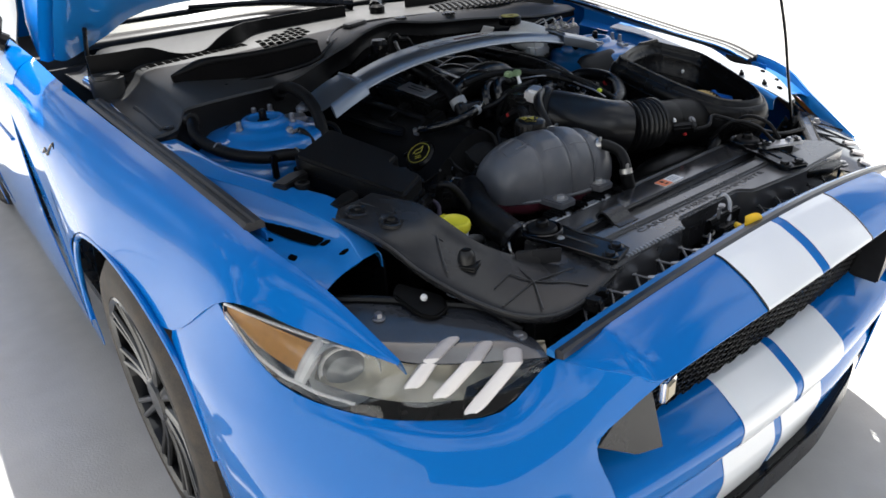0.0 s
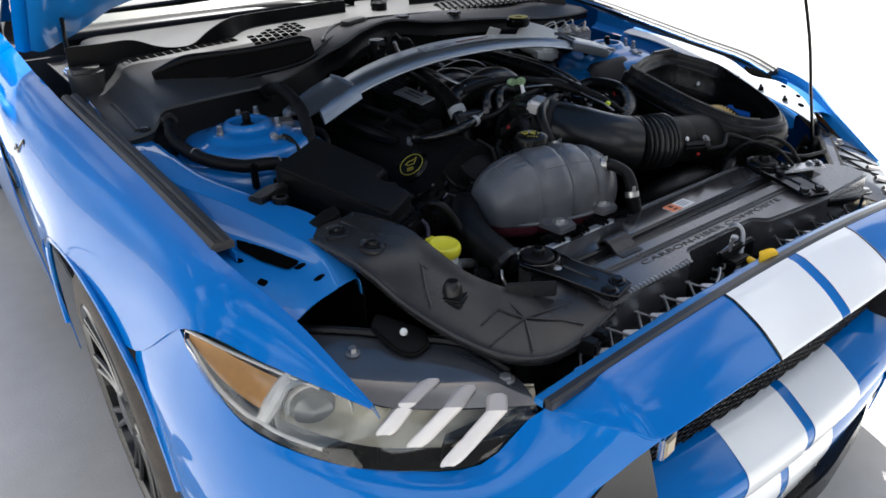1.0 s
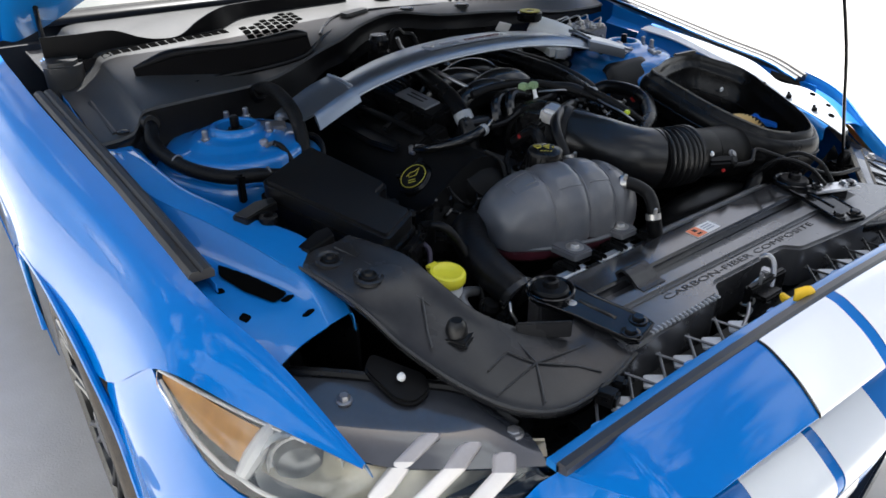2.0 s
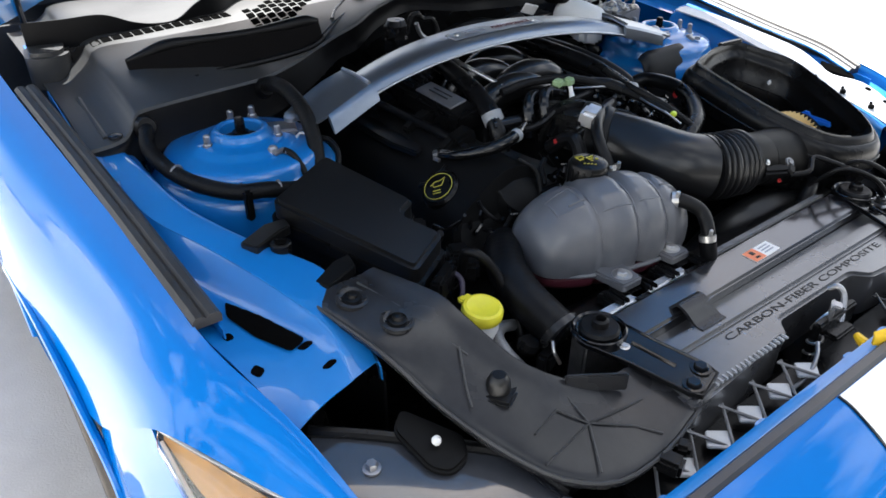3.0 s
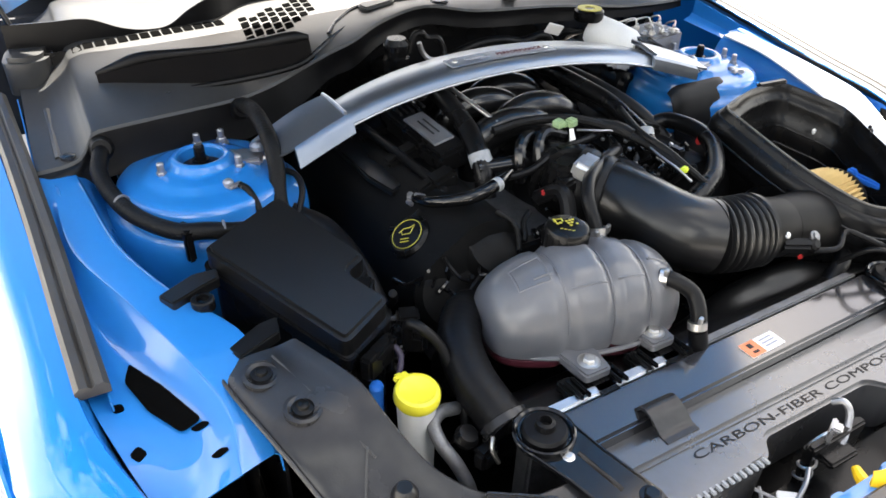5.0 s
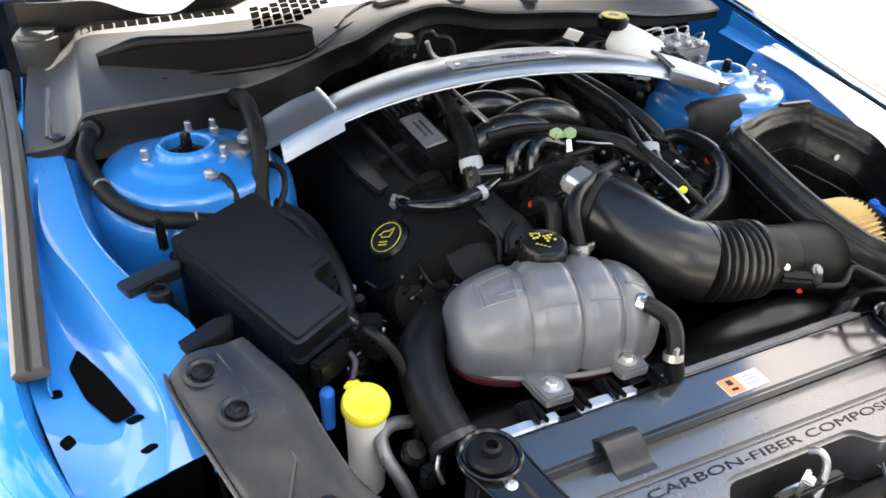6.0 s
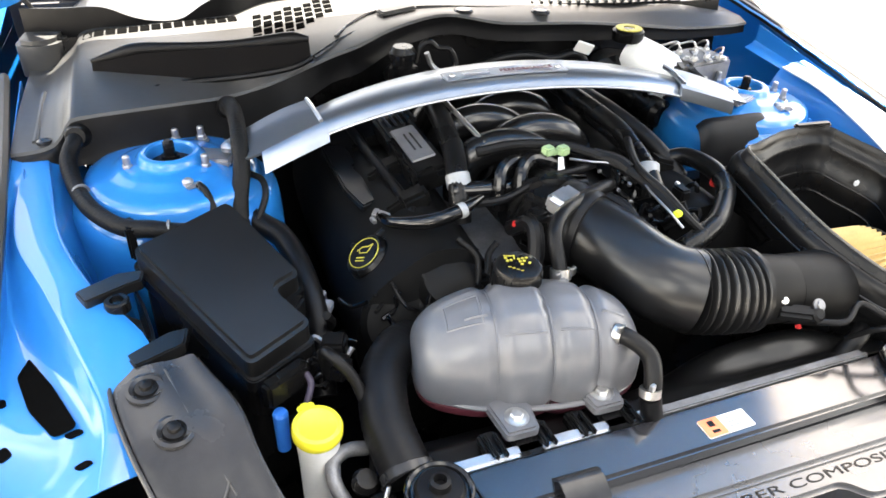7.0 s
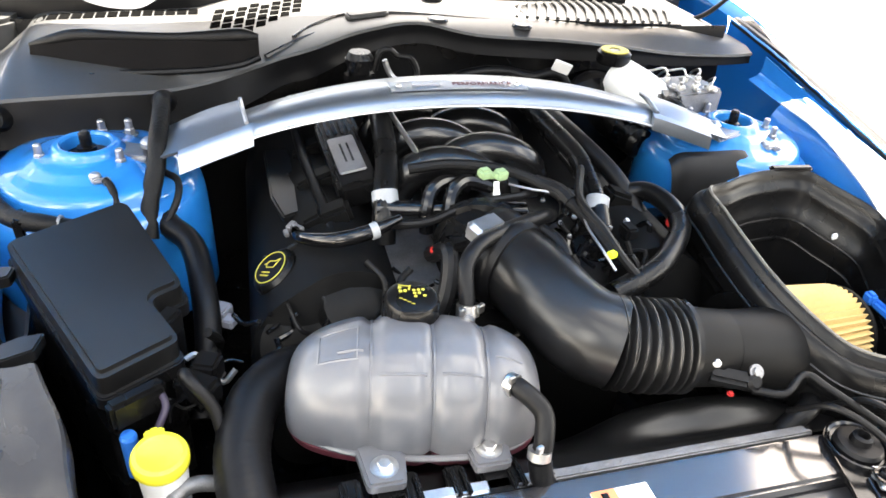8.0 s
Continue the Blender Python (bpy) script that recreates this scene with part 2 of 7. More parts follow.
def turned(profile, at, axis=(0, 0, 1), seg=28, squash=None):
    """A turned body: profile of (radius, height) along axis from at."""
    z = Vector(axis).normalized()
    x = z.orthogonal().normalized()
    y = z.cross(x)
    rows = [[Vector(at) + z * h + r * (x * math.cos(a) + y * math.sin(a)) for a in (2 * math.pi * k / seg for k in range(seg))] for r, h in profile]
    return grid_mesh(rows, close_u=True, caps=True)


def block(at, size, turn=0.0, bevel=0.004, tilt=(0, 0)):
    bm = bmesh.new()
    bmesh.ops.create_cube(bm, size=1, matrix=pose(*at, tilt[0], tilt[1], turn) @ Matrix.Diagonal((*size, 1)))
    if bevel:
        bmesh.ops.bevel(bm, geom=bm.edges[:], offset=min(bevel, min(size) * 0.45), segments=2, affect="EDGES")
    return bm


def plate(outline, z0, z1, bevel=0.003, lift=None):
    """An upright prism over an outline in plan. lift(x, y) adds to the height."""
    bm = bmesh.new()
    lo = [bm.verts.new((x, y, z0)) for x, y in outline]
    hi = [bm.verts.new((x, y, z1)) for x, y in outline]
    bm.faces.new(lo[::-1])
    top = bm.faces.new(hi)
    k = len(lo)
    for i in range(k):
        bm.faces.new((lo[i], lo[(i + 1) % k], hi[(i + 1) % k], hi[i]))
    bmesh.ops.recalc_face_normals(bm, faces=bm.faces)
    if bevel:
        bmesh.ops.bevel(bm, geom=list(top.edges), offset=bevel, segments=2, affect="EDGES")
    if lift:
        for v in bm.verts:
            v.co.z += lift(v.co.x, v.co.y)
    return bm


def joined(*bms):
    out = bms[0]
    for b in bms[1:]:
        me = bpy.data.meshes.new("tmp")
        b.to_mesh(me)
        b.free()
        out.from_mesh(me)
        bpy.data.meshes.remove(me)
    return out


def rounded(outline, r, n=4):
    """A closed outline with round corners."""
    out = []
    k = len(outline)
    for i in range(k):
        a, b, c = (np.array(outline[(i + j) % k], float) for j in (-1, 0, 1))
        u, v = a - b, c - b
        q = min(r, np.linalg.norm(u) * 0.45, np.linalg.norm(v) * 0.45)
        p0, p1 = b + u / np.linalg.norm(u) * q, b + v / np.linalg.norm(v) * q
        for j in range(n + 1):
            t = j / n
            out.append(tuple((1 - t) ** 2 * p0 + 2 * t * (1 - t) * b + t * t * p1))
    return out


def hexbolt(at, r=0.008, h=0.008, axis=(0, 0, 1), washer=True):
    prof = [(r * 1.0, 0), (r * 1.0, h * 0.85), (r * 0.85, h)]
    bm = turned(prof, at, axis, seg=6)
    if washer:
        bm = joined(bm, turned([(r * 1.5, -0.001), (r * 1.5, 0.0015), (r * 1.1, 0.002)], at, axis, seg=16))
    return bm


def lettering(text, size, m, material, parent, name, depth=0.001, label=""):
    cu = bpy.data.curves.new(name, "FONT")
    cu.body, cu.size, cu.extrude, cu.align_x, cu.align_y = text, size, depth, "CENTER", "CENTER"
    tmp = bpy.data.objects.new("tmp_text", cu)
    scene.collection.objects.link(tmp)
    dg = bpy.context.evaluated_depsgraph_get()
    me = bpy.data.meshes.new_from_object(tmp.evaluated_get(dg))
    bpy.data.objects.remove(tmp)
    me.transform(m)
    me.transform(Matrix.Translation(-base_of(parent)))
    me.materials.clear()
    me.materials.append(material)
    ob = new(name, me)
    ob.parent = parent
    return tagged(ob, label)


# ---- ground ----
def ground():
    g = thing("ground", (0, 0, 0), "grey concrete parking ground with fine grain and stains", "ground", kind="structure")
    bm = bmesh.new()
    bmesh.ops.create_grid(bm, x_segments=8, y_segments=8, size=900)
    part("slab", bm, CONCRETE, g, normals=False)
    for y in (2.29, -4.3, 8.8):
        part("joint", block((-17, y + 0.39, 0.0015), (30, 0.012, 0.003), -1.5, 0), ASPHALT, g, "dark slab joint")


def reflector_wall():
    # unseen pale wall, added to brighten reflections in the near wing
    w = thing("unseen_wall_west", (-9.0, 4.0, 0), "added unseen pale wall that brightens the car's reflections", "wall", kind="structure")
    part("wall_face", block((-9.0, 4.0, 1.2), (0.3, 34.0, 2.4), 0, 0.02), STUCCO, w)
    part("coping", block((-9.0, 4.0, 2.44), (0.42, 34.0, 0.08), 0, 0.015), CONCRETE, w)


def front_wall():
    # unseen dark wall, added so that the bumper reflects less bright horizon
    w = thing("unseen_wall_south", (0, -9.0, 0), "added unseen dark wall that darkens the car's reflections", "wall", kind="structure")
    part("wall_face", block((0, -9.0, 2.0), (30.0, 0.3, 4.0), 0, 0.02), DARK_WALL, w)
    part("coping", block((0, -9.0, 4.05), (30.0, 0.42, 0.10), 0, 0.015), CONCRETE, w)


ground()
reflector_wall()
front_wall()


# ---- car body ----
car = thing("car", (0, 0, 0), "bright blue sports coupe with white stripes and raised bonnet", "car")


def fender(s):
    # lines running back along the wing, from the bonnet edge outward and down
    crown = [(-0.69, -0.716, 0.736), (-0.724, -0.58, 0.811), (-0.768, -0.455, 0.868), (-0.783, -0.25, 0.9), (-0.803, 0, 0.931), (-0.822, 0.2, 0.962), (-0.832, 0.33, 0.985), (-0.838, 0.41, 0.998), (-0.842, 0.6, 1.02)]
    shoulder = [(-0.692, -0.717, 0.735), (-0.737, -0.583, 0.805), (-0.788, -0.458, 0.86), (-0.816, -0.25, 0.884), (-0.838, 0, 0.914), (-0.857, 0.2, 0.946), (-0.867, 0.33, 0.969), (-0.873, 0.41, 0.982), (-0.877, 0.6, 1.003)]
    side = [(-0.694, -0.718, 0.734), (-0.752, -0.586, 0.792), (-0.812, -0.462, 0.84), (-0.838, -0.25, 0.859), (-0.866, 0, 0.887), (-0.886, 0.2, 0.917), (-0.895, 0.33, 0.937), (-0.9, 0.41, 0.949), (-0.903, 0.6, 0.968)]
    flank = [(-0.695, -0.719, 0.733), (-0.765, -0.589, 0.776), (-0.832, -0.466, 0.814), (-0.87, -0.252, 0.803), (-0.9, 0, 0.837), (-0.917, 0.2, 0.857), (-0.923, 0.33, 0.873), (-0.926, 0.41, 0.885), (-0.929, 0.6, 0.9)]
    hem = [(-0.696, -0.72, 0.732), (-0.774, -0.592, 0.764), (-0.844, -0.472, 0.79), (-0.893, -0.258, 0.662), (-0.922, 0, 0.752), (-0.93, 0.2, 0.7), (-0.93, 0.332, 0.585), (-0.915, 0.408, 0.3), (-0.905, 0.6, 0.25)]
    st = [list(row) for row in zip(crown, shoulder, side, flank, hem)]
    f = part("fender", sheet(st, 7, 7, 0.0025, -s), BLUE, car, "blue front wing panel")
    # turned-in flange under the bonnet edge
    fl = [[(x, y, z) for x, y, z in ((a[0], a[1], a[2] - 0.001), (a[0] + 0.004, a[1], a[2] - 0.010), (a[0] + 0.010, a[1], a[2] - 0.030))] for a in (r[0] for r in st)]
    part("flange", sheet(fl, 3, 7, 0.002, -s), BLUE_IN, f)
    sn = mirrored([(-0.924, 0.300, 0.866), (-0.918, 0.285, 0.878), (-0.920, 0.268, 0.870), (-0.913, 0.252, 0.884), (-0.907, 0.238, 0.895), (-0.910, 0.228, 0.887)], s)
    part("fender_badge", tube(sn, [0.002, 0.004, 0.004, 0.005, 0.005, 0.002], 8, 4), BLACK_G, f, "small dark emblem on the wing")
    # round wheel-arch lip
    lip = [((-0.893 - 0.03 * min(1, max(0, (a - 40) / 60))) * -s, -0.40 * math.cos(radians(a)), 0.345 + 0.40 * math.sin(radians(a))) for a in range(14, 181, 8)]
    part("arch_lip", tube(lip, 0.007, 8, 2), BLUE, f)
    return f


def mirrored(line, s):
    return [(p[0] * -s, p[1], p[2]) for p in line]


def bonnet_seal(s):
    line = mirrored([(-0.756, -0.430, 0.876), (-0.764, -0.30, 0.893), (-0.773, -0.15, 0.911), (-0.784, 0.0, 0.931), (-0.795, 0.13, 0.950), (-0.804, 0.235, 0.966)], s)
    prof = [(-0.017, -0.008), (-0.0175, 0.002), (-0.012, 0.007), (-0.004, 0.0065), (0.0, 0.003), (0.004, 0.0065), (0.012, 0.007), (0.0175, 0.001), (0.017, -0.008)]
    if s > 0:
        # the other one lies further out; a pale strip paints its sunlit outer edge
        line = [(0.728, -0.405, 0.876), (0.765, -0.30, 0.893), (0.781, -0.15, 0.910), (0.795, 0.0, 0.930), (0.805, 0.13, 0.948), (0.812, 0.24, 0.963), (0.818, 0.42, 0.985)]
        prof = [(a * 1.35, b) for a, b in prof]
    pts = smooth_line(line, 6)
    rows = [[(p[0] + a, p[1], p[2] + b) for a, b in prof] for p in pts]
    sl = part("bonnet_seal", grid_mesh(rows, close_u=True, caps=True), SEAL_B if s < 0 else RUBBER, car, "long grooved weathered black rubber seal strip")
    if s > 0:
        part("sunlit_edge", tube([(p[0] + 0.019, p[1], p[2] + 0.004) for p in pts], 0.0055, 8, 1, smooth=False), SUNLIT_BEIGE, sl, "pale strip painting the sunlit outer edge of the seal")
        part("flange_edge", tube([(p[0] - 0.026 + 0.0012 * math.sin(k * 1.9), p[1], p[2] + 0.003) for k, p in enumerate(pts)], 0.0026, 8, 1, smooth=False), BLUE_IN, sl, "blue flange edge beside the seal")


def apron(s):
    # low outer ledge, folded step, flat upper ledge, drop into the bay
    gutter_edge = [(-0.77, 0.08, 0.925), (-0.764, -0.05, 0.911), (-0.766, -0.18, 0.889), (-0.76, -0.3, 0.866), (-0.766, -0.4, 0.856), (-0.748, -0.49, 0.838), (-0.722, -0.575, 0.803)]
    step_foot = [(-0.76, 0.08, 0.923), (-0.758, -0.05, 0.91), (-0.756, -0.18, 0.882), (-0.738, -0.3, 0.856), (-0.705, -0.4, 0.846), (-0.672, -0.49, 0.834), (-0.69, -0.57, 0.817)]
    step_top = [(-0.752, 0.08, 0.922), (-0.752, -0.05, 0.91), (-0.746, -0.18, 0.893), (-0.704, -0.3, 0.88), (-0.668, -0.4, 0.866), (-0.641, -0.49, 0.845), (-0.65, -0.562, 0.822)]
    lip = [(-0.748, 0.08, 0.922), (-0.748, -0.05, 0.91), (-0.741, -0.18, 0.896), (-0.698, -0.3, 0.884), (-0.66, -0.4, 0.87), (-0.634, -0.49, 0.848), (-0.642, -0.56, 0.823)]
    brow = [(-0.729, 0.08, 0.92), (-0.716, -0.05, 0.909), (-0.699, -0.18, 0.896), (-0.656, -0.3, 0.884), (-0.598, -0.4, 0.865), (-0.604, -0.495, 0.842), (-0.612, -0.55, 0.821)]
    drop = [(-0.725, 0.08, 0.917), (-0.709, -0.05, 0.903), (-0.69, -0.18, 0.885), (-0.648, -0.3, 0.874), (-0.59, -0.4, 0.855), (-0.6, -0.5, 0.838), (-0.606, -0.548, 0.819)]
    wall_mid = [(-0.7, 0.08, 0.897), (-0.697, -0.05, 0.884), (-0.68, -0.18, 0.852), (-0.639, -0.3, 0.842), (-0.582, -0.4, 0.828), (-0.594, -0.505, 0.82), (-0.601, -0.548, 0.812)]
    wall_foot = [(-0.66, 0.08, 0.8), (-0.67, -0.05, 0.8), (-0.662, -0.18, 0.76), (-0.624, -0.3, 0.75), (-0.566, -0.4, 0.74), (-0.59, -0.51, 0.78), (-0.6, -0.55, 0.79)]
    st = [list(row) for row in zip(gutter_edge, step_foot, step_top, lip, brow, drop, wall_mid, wall_foot)]
    a = part("inner_wing", sheet(st, 5, 6, 0.002, -s), BLUE_IN, car, "blue inner wing ledge with punched holes")
    pts = [Vector(p) for r in surface(st, 5, 6) for p in r]

    def ledge(x, y):
        d = sorted(((abs(p.x) - abs(x)) ** 2 + (p.y - y) ** 2, p.z) for p in pts)[:12]
        w = [1 / (e[0] + 1e-5) for e in d]
        return sum(a * e[1] for a, e in zip(w, d)) / sum(w)

    if s < 0:
        # holes and slot are black sheets on the ledge, their inner shade painted
        for x, y, z, w, l, t in ((-0.739, -0.437, 0.85, 0.013, 0.013, 10), (-0.731, -0.498, 0.85, 0.015, 0.015, 35), (-0.668, -0.490, 0.85, 0.019, 0.008, 25), (-0.658, -0.530, 0.85, 0.018, 0.008, 30)):
            part("punched_hole", plate(rounded([(x * -s + w * math.cos(radians(t + k)) * 0.6, y + l * math.sin(radians(t + k)) * 0.6) for k in (45, 135, 225, 315)], 0.004), -0.004, 0.0016, 0.0, lift=ledge), VOID, a, "punched hole painted as a black plate")
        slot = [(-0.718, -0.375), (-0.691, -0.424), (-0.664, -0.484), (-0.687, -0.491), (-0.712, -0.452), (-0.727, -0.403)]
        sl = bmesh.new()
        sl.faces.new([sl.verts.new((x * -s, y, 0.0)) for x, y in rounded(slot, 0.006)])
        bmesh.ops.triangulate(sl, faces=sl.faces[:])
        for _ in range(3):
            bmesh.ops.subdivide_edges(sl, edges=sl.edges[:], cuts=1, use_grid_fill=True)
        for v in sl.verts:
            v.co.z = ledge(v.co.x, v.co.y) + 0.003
        part("slot", sl, VOID, a, "long ledge opening painted as a black patch", normals=False)
    # gutter wall below the seal
    gw = [[(-0.772, 0.24, 0.955), (-0.770, 0.24, 0.92), (-0.745, 0.24, 0.905)], [(-0.765, -0.05, 0.91), (-0.763, -0.05, 0.89), (-0.74, -0.05, 0.88)], [(-0.742, -0.44, 0.862), (-0.74, -0.44, 0.84), (-0.72, -0.44, 0.83)]]
    part("gutter", sheet(gw, 3, 6, 0.002, -s), BLUE_IN, a)
    # dark wall down to the chassis
    if s > 0:
        # pale sheet added over the blue ledge to paint it sunlit
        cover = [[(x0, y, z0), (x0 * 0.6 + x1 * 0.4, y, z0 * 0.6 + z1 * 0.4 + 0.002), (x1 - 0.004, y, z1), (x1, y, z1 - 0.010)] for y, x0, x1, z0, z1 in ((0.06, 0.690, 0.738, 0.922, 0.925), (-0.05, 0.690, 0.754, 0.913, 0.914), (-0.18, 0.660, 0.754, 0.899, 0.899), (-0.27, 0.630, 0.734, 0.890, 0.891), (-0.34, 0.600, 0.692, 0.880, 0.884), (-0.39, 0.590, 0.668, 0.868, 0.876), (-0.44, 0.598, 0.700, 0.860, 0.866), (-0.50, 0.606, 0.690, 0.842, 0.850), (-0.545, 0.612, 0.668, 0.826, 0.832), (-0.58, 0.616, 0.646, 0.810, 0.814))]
        lc = part("sunlit_ledge", sheet(cover, 4, 4, 0.003), SUNLIT_PALE, a, "added pale sheet painting the sunlit ledge beside the air box")
        for x, y, z, w in ((0.606, -0.385, 0.874, 0.012), (0.612, -0.445, 0.864, 0.014), (0.622, -0.505, 0.846, 0.010)):
            part("clip", joined(block((x, y, z), (w, 0.012, 0.010), 30, 0.002), block((x + 0.004, y + 0.004, z + 0.005), (0.006, 0.006, 0.008), 30, 0.001)), BLACK_P, lc, "small black clip")
        for x, y, z, r in ((0.680, -0.465, 0.8600, 0.007), (0.672, -0.510, 0.8465, 0.006), (0.644, -0.535, 0.8345, 0.008)):
            part("punched_hole", turned([(r, 0.0), (r * 0.9, 0.0028), (0.0005, 0.0030)], (x, y, z - 0.0005), (0.05, -0.3, 1), 14), VOID, lc, "punched hole painted as a black plate")
        # black plate laid in for the shaded gap
        part("recess", plate(rounded([(0.668, -0.372), (0.700, -0.340), (0.712, -0.405), (0.692, -0.428)], 0.006), -0.012, 0.001, 0.0, lift=lambda x, y: 0.879 + 0.2 * (y + 0.38)), VOID, lc, "black plate painting the dark gap at the seal end")
        return
    iw = [[(-0.66, 0.20, 0.90), (-0.66, 0.20, 0.45)], [(-0.655, -0.05, 0.80), (-0.655, -0.05, 0.40)], [(-0.60, -0.30, 0.80), (-0.60, -0.30, 0.40)], [(-0.60, -0.55, 0.80), (-0.60, -0.55, 0.40)]]
    part("chassis_wall", sheet(iw, 3, 4, 0.004, -s), BLACK_P, a, "dark chassis side")


def strut_tower(s):
    cx, cy, up = (-0.548, -0.044, 0.016) if s < 0 else (0.532, -0.014, 0.010)
    t = thing("strut_tower", (cx, 0, 0.80), "blue painted strut tower with four studs and dark centre", "strut tower", "strut towers")
    c = (cx, cy, up)
    prof = [(0.160, 0.68), (0.157, 0.79), (0.154, 0.832), (0.150, 0.848), (0.143, 0.855), (0.136, 0.858), (0.1315, 0.861), (0.1290, 0.866), (0.1270, 0.876), (0.1240, 0.882), (0.119, 0.8855), (0.108, 0.888), (0.094, 0.8895), (0.085, 0.892), (0.078, 0.897), (0.070, 0.8995), (0.060, 0.9010), (0.052, 0.9030), (0.0490, 0.9055), (0.0465, 0.9100), (0.0435, 0.9135), (0.0395, 0.9150), (0.0355, 0.9145), (0.0325, 0.9115), (0.0310, 0.900), (0.0310, 0.872)]
    part("dome", turned(prof, c, seg=64), BLUE_IN, t)
    # the wide black disc also paints the inside of the hole dark
    part("damper_top", turned([(0.0315, 0.868), (0.0315, 0.896), (0.024, 0.8965), (0.014, 0.895), (0.013, 0.908), (0.0085, 0.909), (0.008, 0.928), (0.005, 0.931)], c, seg=24), BLACK_P, t, "black damper top in the centre")
    studs = ((-0.060, -0.012), (0.010, 0.068), (0.048, 0.068), (0.048, -0.036)) if s < 0 else ((0.062, -0.014), (-0.012, 0.066), (-0.062, 0.048), (0.050, -0.052))
    for dx, dy in studs:
        x, y = cx + dx, cy + dy
        st = joined(hexbolt((x, y, up + 0.895), 0.0078, 0.010), turned([(0.0055, 0.895), (0.0055, 0.917), (0.004, 0.919)], (x, y, up), seg=10))
        part("stud", st, SPRING, t, "zinc stud with nut")
    part("clip", joined(block((cx + 0.028, cy - 0.082, up + 0.894), (0.024, 0.010, 0.006), 20, 0.002), block((cx + 0.036, cy - 0.089, up + 0.895), (0.009, 0.013, 0.008), 20, 0.002), turned([(0.008, 0.890), (0.008, 0.900), (0.005, 0.903)], (cx + 0.020, cy - 0.076, up), seg=12)), SPRING, t)
    return t


def bumper():
    def upper(x):
        q = min(abs(x), 0.42)
        sg = 1 if x > 0 else -1
        full = [np.array(v) for v in ((q, -0.885 + 0.06 * q ** 2, 0.788 - 0.18 * q ** 2), (q, -0.906 + 0.06 * q ** 2, 0.783 - 0.18 * q ** 2), (q, -0.948 + 0.07 * q ** 2, 0.7605 - 0.15 * q ** 2), (q, -0.982 + 0.085 * q ** 2, 0.7325 - 0.115 * q ** 2), (q, -0.988 + 0.09 * q ** 2, 0.7235 - 0.10 * q ** 2), (q, -0.976 + 0.09 * q ** 2, 0.717 - 0.10 * q ** 2))]
        # the ends narrow to a point beside the lamp
        k = max(0.0, (abs(x) - 0.42) / 0.092)
        tip = np.array((0.512, -0.852, 0.722))
        mid = np.array((0.467, -0.921, 0.7140))
        edge = full[4] * (1 - k) * (1 - 2 * k) + mid * 4 * k * (1 - k) + tip * k * (2 * k - 1)
        top = full[0] * (1 - k) + tip * k
        out = []
        for i, p in enumerate(full):
            w = (0, 0.25, 0.6, 0.85, 1.0, 1.0)[i]
            flat = top * (1 - w) + edge * w
            bulge = p - (full[0] * (1 - w) + full[4] * w)
            v = flat + bulge * (1 - k)
            out.append((v[0] * sg, v[1], v[2]))
        return out

    b = part("bumper_upper", sheet([upper(x) for x in (-0.512, -0.489, -0.466, -0.443, -0.42, -0.3, -0.15, 0.0, 0.15, 0.3, 0.42, 0.443, 0.466, 0.489, 0.512)], 6, 4, 0.003), BLUE, car, "blue upper bumper skin above the grille")

    def low(x, lift=0.0):
        q = abs(x)
        y = 0.16 * q ** 2
        prof = ((-0.895, 0.545), (-0.922, 0.538), (-0.968, 0.505), (-0.983, 0.489), (-0.988, 0.470), (-0.982, 0.438), (-0.962, 0.414), (-0.956, 0.395), (-0.966, 0.34), (-0.948, 0.26))
        return [(x, u + y - (lift if w < 0.53 else 0), w + (lift if w > 0.48 else 0)) for u, w in prof]

    xs = (-0.53, -0.46, -0.38, -0.25, -0.12, 0.0, 0.12, 0.25, 0.38, 0.46, 0.53)
    part("bumper_lower", sheet([low(x) for x in xs], 4, 4, 0.003), BLUE, car, "blue lower bumper skin below the grille")
    # two white stripes with a thin blue gap
    for s in (-1, 1):
        xa, xb = 0.013 * s, 0.178 * s
        part("stripe", sheet([[(p[0], p[1] - 0.0012, p[2] + 0.0012) for p in upper(xa + (xb - xa) * k / 4)[:5]] for k in range(5)], 6, 3, 0.0008), WHITE_P, car, "wide white racing stripe")
        part("stripe", sheet([low(xa + (xb - xa) * k / 4, 0.0015) for k in range(5)], 4, 3, 0.0008), WHITE_P, car, "wide white racing stripe")
        part("pinstripe", tube([(p[0], p[1] - 0.0010, p[2] + 0.0010) for p in upper(xb)[:5]], 0.0018, 6, 4), BLACK_G, car, "thin dark stripe edge")
        brim = [(-0.42, -0.9711, 0.7044), (-0.467, -0.921, 0.714), (-0.512, -0.852, 0.722), (-0.6, -0.828, 0.66), (-0.692, -0.768, 0.66), (-0.768, -0.702, 0.674), (-0.828, -0.602, 0.7), (-0.846, -0.49, 0.762), (-0.847, -0.456, 0.782)]
        crease = [(-0.462, -0.945, 0.655), (-0.497, -0.922, 0.658), (-0.535, -0.89, 0.665), (-0.615, -0.85, 0.64), (-0.708, -0.785, 0.64), (-0.785, -0.706, 0.65), (-0.842, -0.6, 0.67), (-0.86, -0.462, 0.712), (-0.868, -0.352, 0.728)]
        belly = [(-0.5, -0.925, 0.598), (-0.528, -0.922, 0.592), (-0.56, -0.912, 0.588), (-0.64, -0.872, 0.58), (-0.735, -0.8, 0.58), (-0.812, -0.708, 0.58), (-0.862, -0.592, 0.6), (-0.884, -0.465, 0.61), (-0.888, -0.274, 0.645)]
